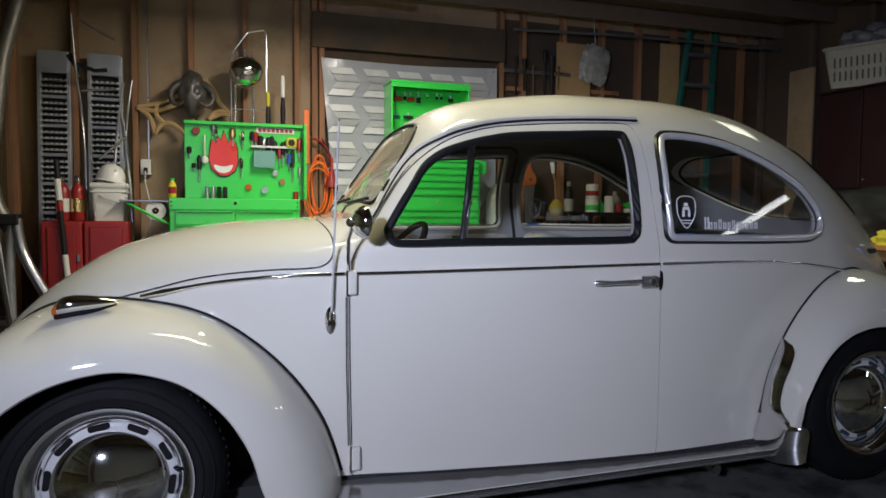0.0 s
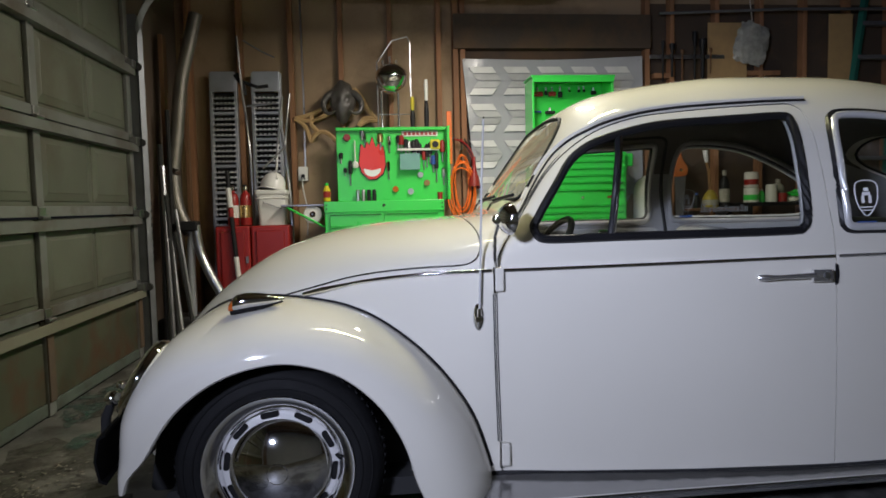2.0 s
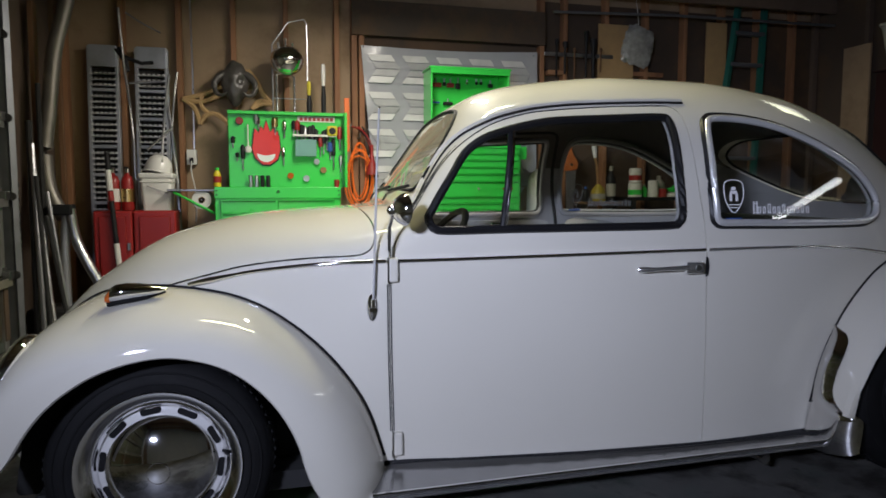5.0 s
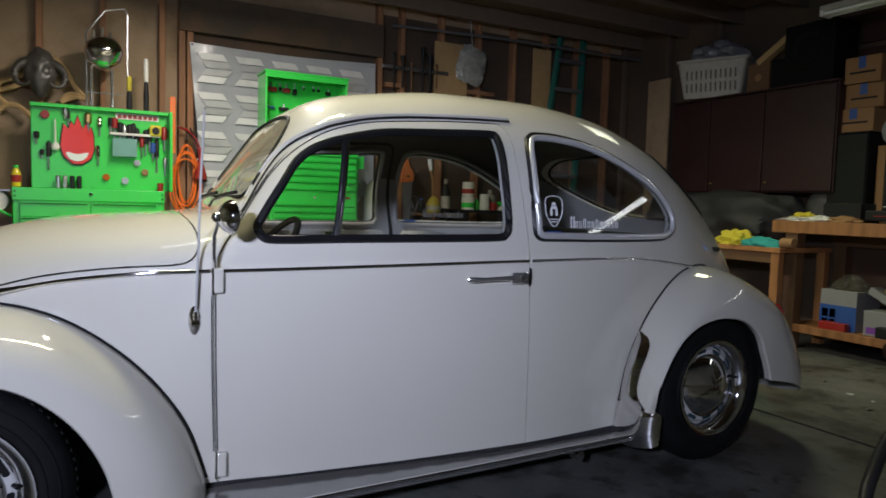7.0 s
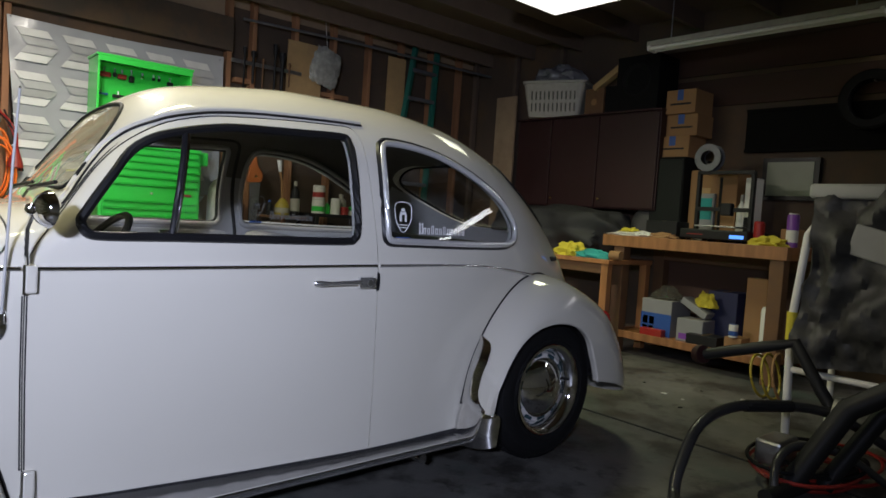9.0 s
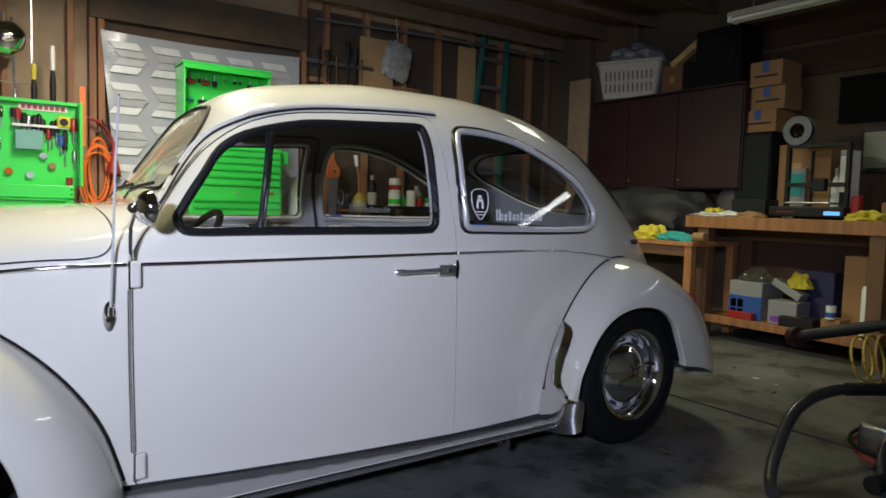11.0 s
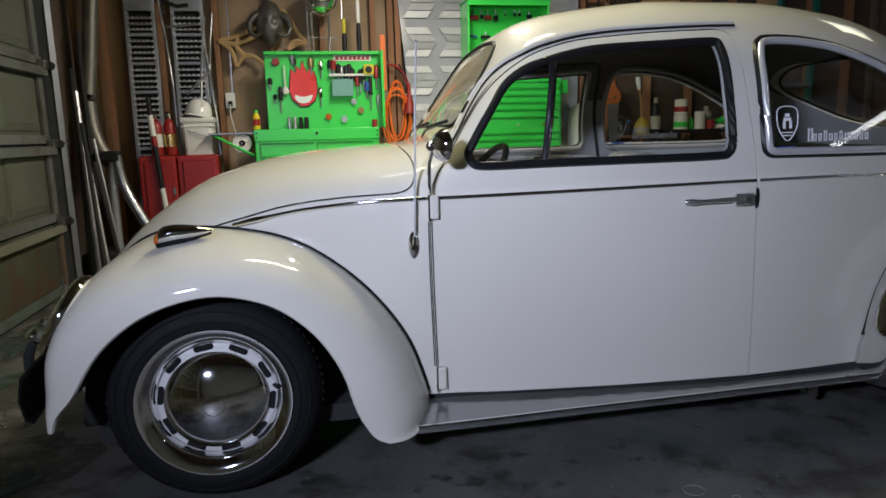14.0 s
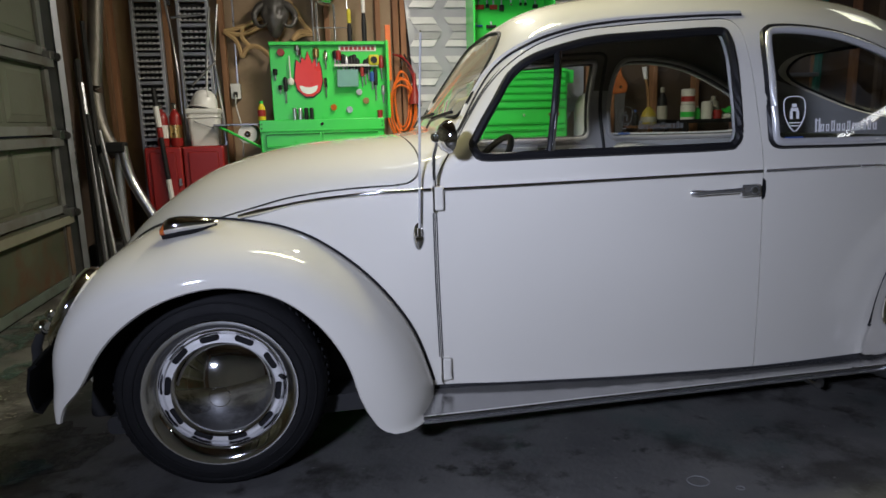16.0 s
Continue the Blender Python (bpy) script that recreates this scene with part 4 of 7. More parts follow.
    for i, (w, h) in enumerate(((0.022, 0.034), (0.015, 0.02), (0.014, 0.02), (0.015, 0.028), (0.016, 0.02), (0.014, 0.02), (0.014, 0.026), (0.02, 0.02), (0.014, 0.02), (0.014, 0.02), (0.015, 0.028), (0.017, 0.02))):
        a = 0.558 + 0.0190 * i
        h *= 1.15
        bm = bmesh.new()
        for k in (0, 0.55):
            q = [(a + w * k, 0.882), (a + w * (k + 0.3), 0.882), (a + w * (k + 0.3), 0.882 + h), (a + w * k, 0.882 + h)]
            bm.faces.new([bm.verts.new((x, side * (side_y(x, z) - 0.008), z)) for x, z in q])
        for z in (0.884, 0.882 + h * 0.8):
            q = [(a, z), (a + w * 0.8, z), (a + w * 0.8, z + 0.003), (a, z + 0.003)]
            bm.faces.new([bm.verts.new((x, side * (side_y(x, zz) - 0.0075), zz)) for x, zz in q])
        part("lettering_bar", bm, "letter" if side < 0 else vinyl, st)
    # lights, signal, guard
    ax = Matrix.Translation((-1.532, side * 0.585, 0.503)) @ Matrix.Rotation(radians(-63), 4, "Y")
    head = part("headlight", lathe([(0.112, -0.012), (0.114, -0.004), (0.110, 0.008), (0.103, 0.015), (0.097, 0.016), (0.094, 0.010)], 48, None, ax), "chrome", car, "chrome headlight rim", smooth=True)
    part("headlight_bucket", lathe([(0.105, 0.0), (0.1105, -0.010), (0.1105, -0.04), (0.104, -0.06)], 48, None, ax), "paint", head, "cream painted headlight bowl", smooth=True)
    part("lens", lathe([(0.096, 0.010), (0.08, 0.018), (0.05, 0.023), (0, 0.025)], 40, None, ax), "glass", head, "clear headlight lens", smooth=True)
    part("reflector", lathe([(0.094, 0.004), (0.06, -0.025), (0.0, -0.04)], 40, None, ax), "chrome", head, smooth=True)
    # teardrop indicator along the wing's crown: nose, foot and top heights, half width
    stations = ((-1.310, 0.679, 0.682, 0.010), (-1.308, 0.675, 0.697, 0.021), (-1.296, 0.675, 0.714, 0.027), (-1.286, 0.676, 0.720, 0.029), (-1.262, 0.680, 0.7235, 0.029), (-1.232, 0.684, 0.722, 0.026), (-1.205, 0.689, 0.718, 0.020), (-1.182, 0.695, 0.712, 0.012), (-1.166, 0.701, 0.706, 0.005))

    def signal_skin(rows):
        bm = bmesh.new()
        rings = []
        for x, z0, z1, w in rows:
            rings.append([bm.verts.new((x, side * 0.583 + w * math.cos(a), (z0 + z1) / 2 + (z1 - z0) / 2 * math.sin(a))) for a in [2 * math.pi * i / 24 for i in range(24)]])
        for p, q in zip(rings, rings[1:]):
            for i in range(24):
                bm.faces.new((p[i], p[(i + 1) % 24], q[(i + 1) % 24], q[i]))
        bm.faces.new(rings[0])
        bm.faces.new(rings[-1])
        bmesh.ops.recalc_face_normals(bm, faces=bm.faces[:])
        return bm
    signal = part("turn_signal", signal_skin(stations[2:]), "chrome", car, "chrome indicator housing on the wing", smooth=True)
    part("amber_lens", signal_skin(stations[:3]), "amber", signal, "amber lens", smooth=True)
    part("signal_base", tube([(-1.305, side * 0.583, 0.672), (-1.24, side * 0.583, 0.680), (-1.17, side * 0.583, 0.697)], [0.017, 0.017, 0.005], 10, flat=0.45), "rubber", signal)
    tail = part("tail_light", lathe([(0.0, 0.05), (0.022, 0.042), (0.036, 0.02), (0.040, 0.0), (0.040, -0.03)], 28, None, Matrix.Translation((1.640, side * 0.62, 0.535)) @ Matrix.Rotation(radians(60), 4, "Y") @ Matrix.Diagonal((1.1, 0.75, 0.8, 1))), "redlens", car, "red tail lamp", smooth=True)
    part("tail_rim", lathe([(0.041, -0.03), (0.044, 0.0), (0.041, 0.004)], 28, None, Matrix.Translation((1.640, side * 0.62, 0.535)) @ Matrix.Rotation(radians(60), 4, "Y") @ Matrix.Diagonal((1.1, 0.75, 0.8, 1))), "chrome", tail, smooth=True)
    # stone guard: a polished sheet that follows the rear wing's leading edge
    out = spline([(140, 0.353), (150, 0.349), (164, 0.354), (181, 0.365), (196, 0.402), (206, 0.430)])
    lip = spline([(140, 0.307), (154, 0.319), (168, 0.335), (178, 0.348), (186, 0.345), (192, 0.338), (198, 0.350), (206, 0.380)])
    reach = spline([(146, 0.05), (148.5, 0.17), (154, 0.25), (162, 0.27), (170, 0.25), (177, 0.25), (183, 0.30), (186, 0.45), (188, 0.80), (190, 0.97), (206, 0.97)])
    bm = bmesh.new()
    rows = []
    for i in range(33):
        th = 146 + 59.5 * i / 32
        c, s_ = math.cos(radians(th)), math.sin(radians(th))
        ro, rl = out(th), lip(th)
        yin = side_y(1.2 + ro * c, max(0.305 + ro * s_, SILL)) - 0.004
        row = []
        for j in range(11):
            a = math.pi / 2 * (0.02 + 0.98 * reach(th) * j / 10)
            y = yin + (0.76 - yin) * math.sin(a) ** (2 / 2.25) + 0.004
            r = rl + (ro - rl) * math.cos(a) ** (2 / 2.25) + 0.003 + 0.020 * math.sin(math.pi * (j / 10) ** 0.65)
            row.append(bm.verts.new((1.2 + r * c, side * y, 0.305 + r * s_)))
        rows.append(row)
    for p, q in zip(rows, rows[1:]):
        for j in range(10):
            bm.faces.new((p[j], p[j + 1], q[j + 1], q[j]))
    bmesh.ops.recalc_face_normals(bm, faces=bm.faces[:])
    bmesh.ops.solidify(bm, geom=bm.faces[:], thickness=0.003)
    part("stone_guard", bm, "guard", car, "polished stone guard", smooth=True)

# mirror and aerial on the driver's side
y = -side_y(-0.6, 0.76)
mirror = part("wing_mirror", tube([(-0.598, y - 0.02, 0.775), (-0.602, y - 0.035, 0.81), (-0.605, y - 0.06, 0.86), (-0.598, y - 0.085, 0.895)], 0.0055, 8), "chrome", car, "round chrome door mirror", smooth=True)
mm = Matrix.Translation((-0.580, y - 0.105, 0.905)) @ Matrix.Rotation(radians(22), 4, "Z") @ Matrix.Rotation(radians(90), 4, "Y") @ Matrix.Scale(0.86, 4)
part("mirror_head", lathe([(0.0, -0.022), (0.02, -0.020), (0.038, -0.010), (0.047, 0.004), (0.049, 0.010), (0.046, 0.013), (0.044, 0.010), (0.0, 0.011)], 40, None, mm), "chrome", mirror, smooth=True)
part("mirror_pivot", lathe([(0, -0.014), (0.010, -0.010), (0.013, 0), (0.010, 0.010), (0, 0.014)], 16, None, Matrix.Translation((-0.604, y - 0.092, 0.903))), "chrome", mirror, smooth=True)
yb = -side_y(-0.643, 0.64)
aerial = part("aerial", lathe([(0.0, 0.012), (0.010, 0.011), (0.015, 0.006), (0.018, 0.0)], 28, None, Matrix.Translation((-0.643, yb, 0.637)) @ Matrix.Rotation(radians(90), 4, "X") @ Matrix.Diagonal((0.95, 2.1, 1, 1))), "chrome", car, "tall telescopic aerial", smooth=True)
part("aerial_boss", lathe([(0, 0.012), (0.006, 0.010), (0.007, -0.012), (0, -0.014)], 14, None, Matrix.Translation((-0.643, yb - 0.014, 0.652))), "chrome", aerial, smooth=True)
part("aerial_rod", tube([(-0.643, yb - 0.016, 0.655), (-0.639, yb - 0.020, 0.78), (-0.632, yb - 0.022, 1.0), (-0.624, yb - 0.024, 1.168)], [0.0035, 0.0034, 0.0032, 0.0028], 8), "satin", aerial, smooth=True)
part("aerial_tip", lathe([(0, -0.004), (0.003, 0), (0, 0.004)], 10, None, Matrix.Translation((-0.624, yb - 0.024, 1.170))), "chrome", aerial)

# bumper
bm = bmesh.new()
rows = []
for i in range(25):
    u = -1 + 2 * i / 24
    yy, xx = 0.715 * u, -1.662 + 0.055 * u * u
    rows.append([bm.verts.new((xx + dx, yy, z)) for dx, z in ((0.018, 0.275), (0.0, 0.283), (-0.010, 0.335), (0.0, 0.392), (0.018, 0.402))])
for p, q in zip(rows, rows[1:]):
    for j in range(4):
        bm.faces.new((p[j], p[j + 1], q[j + 1], q[j]))
bmesh.ops.recalc_face_normals(bm, faces=bm.faces[:])
bmesh.ops.solidify(bm, geom=bm.faces[:], thickness=0.006)
bumper = part("bumper", bm, "matt_black", car, "black painted front bumper", smooth=True)
for yy in (-0.42, 0.42):
    part("bumper_bracket", tube([(-1.67, yy, 0.32), (-1.50, yy * 0.8, 0.32)], 0.014, 8), "dark", bumper)
for yy in (-0.56, 0.56):
    over = part("overrider", tube([(-1.650, yy, 0.35), (-1.648, yy, 0.40), (-1.630, yy, 0.445)], [0.013, 0.013, 0.010], 12), "dark", bumper, "dark overrider post", smooth=True)
    for x, z, r in ((-1.628, 0.450, 0.021), (-1.606, 0.484, 0.012)):
        part("overrider_knob", lathe([(0, -r), (r * 0.5, -r * 0.87), (r * 0.87, -r * 0.5), (r, 0), (r * 0.87, r * 0.5), (r * 0.5, r * 0.87), (0, r)], 20, None, Matrix.Translation((x, yy, z))), "chrome", over, "round chrome knob", smooth=True)


# windscreen, rear glass and their seals
def x_on_skin(y, z, lo, hi):
    for _ in range(40):
        mid = (lo + hi) / 2
        if side_y(mid, z) < abs(y) or top_z(mid) < z:
            lo = mid
        else:
            hi = mid
    return hi


for name, outline, lo, hi in (("windscreen", WINDSCREEN, -0.56, -0.05), ("rear_window", REAR_WIN, 1.89, 0.8)):
    pts = [(x_on_skin(a, b, lo, hi), a, b) for a, b in outline]
    part(name + "_seal", tube(pts, 0.007, 8, closed=True), "rubber", car, "black rubber seal")
    bm = bmesh.new()
    ring = [bm.verts.new(p) for p in pts]
    mid = bm.verts.new((sum(p[0] for p in pts) / len(pts) - (0.01 if hi < 0 else -0.02), 0, sum(p[2] for p in pts) / len(pts)))
    for i in range(len(ring)):
        bm.faces.new((ring[i], ring[(i + 1) % len(ring)], mid))
    part(name, bm, "dusty_glass" if name == "windscreen" else "glass", car, "clear curved glass", smooth=True).visible_shadow = False
for yy in (-0.22, 0.15):
    wiper = part("wiper", tube([(-0.563, yy, 0.925), (-0.555, yy - 0.03, 0.945), (-0.535, yy - 0.20, 0.962)], 0.004, 6), "trim", car, "thin wiper arm")
    part("wiper_blade", tube([(-0.548, yy - 0.03, 0.955), (-0.535, yy - 0.33, 0.968)], 0.005, 6), "rubber", wiper)

# inside
part("dashboard", prism(poly_round([(-0.56, 0.60, 0.02), (-0.44, 0.60, 0.03), (-0.44, 0.83, 0.05), (-0.56, 0.89, 0.02)]), -0.55, 0.55, bevel=0.006), "paint", car, smooth=True)
ring = Matrix.Translation((-0.43, -0.29, 0.735)) @ Matrix.Rotation(radians(-52), 4, "Y")
wheel_ring = part("steering_wheel", tube([ring @ Vector((0.195 * math.cos(a), 0.195 * math.sin(a), 0)) for a in [2 * math.pi * i / 48 for i in range(48)]], 0.011, 8, closed=True), "trim", car, "thin black steering wheel", smooth=True)
for a in (0.35, math.pi - 0.35):
    part("spoke", tube([ring @ Vector((0.195 * math.cos(a + 1.2), 0.195 * math.sin(a + 1.2), 0)), ring @ Vector((0.02, 0, -0.03))], 0.008, 6), "trim", wheel_ring)
part("column", tube([ring @ Vector((0, 0, -0.01)), ring @ Vector((0, 0, -0.28))], 0.022, 10), "trim", wheel_ring)
for yy in (-0.29, 0.29):
    seat = part("front_seat", moved(box(-0.10, -0.22, 0.36, 0.36, 0.22, 0.50, 0.05, segs=4), Matrix.Translation((0, yy, 0))), "seat", car, "low cloth front seat", smooth=True)
    part("seat_back", moved(box(-0.06, -0.21, 0.0, 0.06, 0.21, 0.40, 0.05, segs=4), Matrix.Translation((0.34, yy, 0.44)) @ Matrix.Rotation(radians(14), 4, "Y")), "seat", seat, smooth=True)
rear = part("rear_seat", box(0.72, -0.50, 0.36, 1.12, 0.50, 0.54, 0.05, segs=4), "lining_dark", car, "dark rear bench seat", smooth=True)
part("seat_back", moved(box(-0.06, -0.50, 0.0, 0.06, 0.50, 0.36, 0.05, segs=4), Matrix.Translation((1.10, 0, 0.50)) @ Matrix.Rotation(radians(16), 4, "Y")), "lining_dark", rear, smooth=True)
part("parcel_shelf", box(1.16, -0.44, 0.78, 1.5, 0.44, 0.80, 0.006), "lining_dark", car)
for side in (-1, 1):
    part("side_lining", prism(poly_round([(0.44, 0.25, 0.03), (1.12, 0.25, 0.03), (1.12, 0.83, 0.03), (0.44, 0.83, 0.03)]), side * 0.535, side * 0.55), "vinyl", car, "pale vinyl side panel")
part("inner_mirror", box(-0.335, -0.09, 1.17, -0.32, 0.09, 1.215, 0.008), "trim", car)
part("jack_tube", tube([(0.60, -0.50, 0.108), (0.60, -0.655, 0.104)], 0.017, 16), "chrome", car, smooth=True)

# the body is set slightly askew: its far side sits a little further back
ASKEW = Matrix(((1, 0.035, 0, 0.035 * 0.62), (0, 1, 0, 0), (0, 0, 1, 0), (0, 0, 0, 1)))
for ob in car.children_recursive:
    m, up_ = Matrix(), ob
    while up_ is not None and up_ != car:
        m, up_ = up_.matrix_basis @ m, up_.parent
    ob.data.transform(m.inverted() @ ASKEW @ m)


# ---- the back wall ----
for i, x in enumerate([-2.36 + 0.4 * k for k in range(17)]):
    if -0.2 < x < 1.4:
        continue
    bm = box(x - 0.02, Y1 - 0.09, 0.04, x + 0.02, Y1, ZC + 0.14, 0.003)
    part("stud", bm, "stud", wall_back)
for x in (-0.22, 1.42, -0.16):
    part("stud", box(x - 0.022, Y1 - 0.092, 0.04, x + 0.022, Y1, ZC + 0.14, 0.003), "stud", wall_back)
part("sole_plate", box(X0, Y1 - 0.09, 0.0, X1, Y1, 0.038, 0.003), "stud", wall_back)
part("header_beam", box(-0.24, Y1 - 0.12, 2.22, 1.44, Y1, 2.50, 0.004), "tarpaper", wall_back, "dark stained header above the window")
part("building_paper", box(-0.13, Y1 - 0.03, 1.0, 1.39, Y1 - 0.002, 2.22), "tarpaper", wall_back)
part("building_paper", box(1.46, Y1 - 0.012, 0.1, X1, Y1 - 0.003, ZC), "tarpaper", wall_back, "dark building paper")
part("fire_block", box(1.48, Y1 - 0.088, 1.98, 1.62, Y1, 2.02, 0.003), "stud", wall_back)
part("fire_block", box(2.28, Y1 - 0.088, 2.0, 2.62, Y1, 2.04, 0.003), "stud", wall_back)
board = tagged(part("plywood_board", box(1.95, Y1 - 0.105, 1.6, 2.30, Y1 - 0.093, 2.44, 0.002), "wood_light"), "tan plywood offcut standing against the studs", "board")
board = tagged(part("plywood_board", box(3.05, Y1 - 0.105, 1.2, 3.27, Y1 - 0.093, 2.52, 0.002), "wood_light"), "tall tan plywood strip against the wall", "board")

# clouded sheet over the window
sheet = thing("plastic_sheet", "clouded plastic sheet with grey chevron print over a window", "sheet")
bm = bmesh.new()
nx, nz = 40, 36
grid = []
for j in range(nz + 1):
    row = []
    for i in range(nx + 1):
        u, v = i / nx, j / nz
        x = -0.17 + 0.10 * v * (1 - u) + 1.53 * u - 0.0 * v
        z = 2.135 + 0.02 * u - 1.15 * v - 0.02 * math.sin(math.pi * u)
        d = 0.012 * noise.noise((x * 3, z * 3, 0)) + 0.006 * noise.noise((x * 9, z * 7, 4))
        row.append(bm.verts.new((x, Y1 - 0.125 + d, z)))
    grid.append(row)
for a, b in zip(grid, grid[1:]):
    for i in range(nx):
        bm.faces.new((a[i], b[i], b[i + 1], a[i + 1]))
part("film", bm, "sheet", sheet, smooth=True)
for r in range(4):
    for c in range(5):
        x, z = -0.12 + 0.285 * c, 2.065 - 0.30 * r
        # an arrow of four bands, the outer two bright
        for k, (dx0, dx1, m) in enumerate(((0.0, 0.035, "film_white"), (0.036, 0.075, "film_pale"), (0.075, 0.036, "film_pale"), (0.035, 0.0, "film_white"))):
            z0, z1 = z - 0.058 * k, z - 0.058 * k - 0.052
            pts = [(x + dx0, z0), (x + dx0 + 0.195, z0), (x + dx1 + 0.195, z1), (x + dx1, z1)]
            if max(p[0] for p in pts) > 1.34:
                continue
            bm = bmesh.new()
            bm.faces.new([bm.verts.new((a, Y1 - 0.142, b)) for a, b in pts])
            part("chevron_band", bm, m, sheet)
for x in (-0.15, 0.5, 1.32):
    part("push_pin", lathe([(0, 0), (0.006, 0.002), (0.004, 0.012), (0, 0.013)], 10, None, Matrix.Translation((x, Y1 - 0.135, 2.12)) @ Matrix.Rotation(radians(90), 4, "X")), "chrome", sheet)


# ---- tool chests ----
def drawer_front(x0, x1, z0, z1, y, parent, knob=False):
    d = part("drawer", box(x0, y - 0.012, z0 + 0.002, x1, y + 0.01, z1 - 0.002, 0.003), "green", parent)
    part("drawer_pull", prism([(y - 0.012, z1 - 0.012), (y - 0.026, z1 - 0.006), (y - 0.026, z1 - 0.001), (y - 0.012, z1 - 0.004)], x0 + 0.01, x1 - 0.01, "x"), "green", d)
    return d


chest = thing("tool_chest", "bright green steel tool chest with open pegboard back", "tool chest")
part("body", box(-1.285, 2.56, 0.12, -0.405, 2.98, 0.985, 0.008), "green", chest)
part("apron", box(-1.285, 2.545, 0.905, -0.405, 2.56, 0.985, 0.003), "green", chest)
for z0, z1 in ((0.80, 0.895), (0.70, 0.80), (0.60, 0.70), (0.45, 0.60), (0.30, 0.45), (0.15, 0.30)):
    for x0, x1 in ((-1.245, -0.86), (-0.85, -0.445)):
        drawer_front(x0, x1, z0, z1, 2.555, chest)
for x in (-1.27, -0.42):
    for z in (0.93, 0.96):
        part("screw_head", lathe([(0, 0.004), (0.005, 0.003), (0.006, 0)], 10, None, Matrix.Translation((x, 2.545, z)) @ Matrix.Rotation(radians(90), 4, "X")), "dark", chest)
part("lock", lathe([(0, 0.008), (0.010, 0.008), (0.013, 0)], 16, None, Matrix.Translation((-0.85, 2.545, 0.952)) @ Matrix.Rotation(radians(90), 4, "X")), "chrome", chest)
part("back_panel", box(-1.205, 2.945, 0.985, -0.33, 2.975, 1.555, 0.006), "green", chest, "green pegboard panel")
part("panel_lip", box(-1.205, 2.90, 1.535, -0.33, 2.945, 1.560, 0.004), "green", chest)
part("panel_side", box(-0.345, 2.80, 0.985, -0.325, 2.975, 1.555, 0.004), "green", chest)
for x, z in [(-1.27 + 0.1 * k, 0.10) for k in (0, 8)]:
    part("caster", lathe([(0, -0.02), (0.05, -0.018), (0.05, 0.018), (0, 0.02)], 20, None, Matrix.Translation((x + 0.03, 2.65, 0.055)) @ Matrix.Rotation(radians(90), 4, "X")), "rubber", chest)
    part("caster", lathe([(0, -0.02), (0.05, -0.018), (0.05, 0.018), (0, 0.02)], 20, None, Matrix.Translation((x + 0.03, 2.92, 0.055)) @ Matrix.Rotation(radians(90), 4, "X")), "rubber", chest)
shelf = part("side_shelf", box(-1.60, 2.58, 0.955, -1.29, 2.95, 0.970, 0.004), "steel", chest, "folding side shelf")
part("shelf_brace", tube([(-1.56, 2.60, 0.95), (-1.29, 2.60, 0.80)], 0.010, 6), "green", shelf)

PY = 2.943


def on_panel(name, label, category, bm, material, smooth=False):
    return tagged(part(name, bm, material, smooth=smooth), label, category)


flame = [(-0.955, 1.16), (-0.90, 1.16), (-0.845, 1.20), (-0.825, 1.27), (-0.83, 1.36), (-0.845, 1.42), (-0.86, 1.385), (-0.875, 1.44), (-0.895, 1.40), (-0.925, 1.49), (-0.945, 1.42), (-0.965, 1.45), (-0.98, 1.40), (-1.01, 1.43), (-1.02, 1.36), (-1.03, 1.28), (-1.01, 1.21)]
fl = thing("flame_sign", "red flame-shaped cut-out sign with white band and dark edge", "sign")
part("edge", prism([((x + 0.927) * 1.07 - 0.927, (z - 1.31) * 1.06 + 1.31) for x, z in flame], PY - 0.012, PY - 0.002), "trim", fl)
part("face", prism(flame, PY - 0.022, PY - 0.012), "flame_red", fl)
part("band", prism(poly_round([(-1.0, 1.245, 0.02), (-0.93, 1.222, 0.05), (-0.855, 1.245, 0.02), (-0.875, 1.195, 0.03), (-0.93, 1.172, 0.03), (-0.985, 1.195, 0.03)]), PY - 0.026, PY - 0.022), "white", fl)


def disc_y(x, y, z, r, d):
    """A short cylinder whose round face looks to -y."""
    return lathe([(0, 0), (r * 0.92, 0), (r, d * 0.15), (r, d), (0, d)], 24, None, Matrix.Translation((x, y, z)) @ Matrix.Rotation(radians(-90), 4, "X"))


# tools on the green panel
for x, z, r, m, lab, cat in ((-1.12, 1.485, 0.028, "red", "red round tape roll on the green panel", "tape"), (-0.62, 1.26, 0.024, "alu", "small round magnet tin", "tin"), (-0.55, 1.185, 0.023, "alu", "small round magnet tin", "tin"), (-0.50, 1.12, 0.024, "card", "small round tan tin", "tin"), (-0.63, 1.055, 0.025, "alu", "small round magnet tin", "tin"), (-0.75, 1.075, 0.024, "amber", "small amber round tin", "tin")):
    on_panel("tin" if cat == "tin" else "tape_roll", lab, cat, disc_y(x, PY - 0.026, z, r, 0.025), m, True)
on_panel("mallet", "small mallet with pale round head", "hammer", lathe([(0, -0.028), (0.02, -0.022), (0.028, 0), (0.02, 0.022), (0.006, 0.027), (0.005, 0.19), (0, 0.192)], 20, None, Matrix.Translation((-1.06, PY - 0.03, 1.27))), "plastic_white", True)
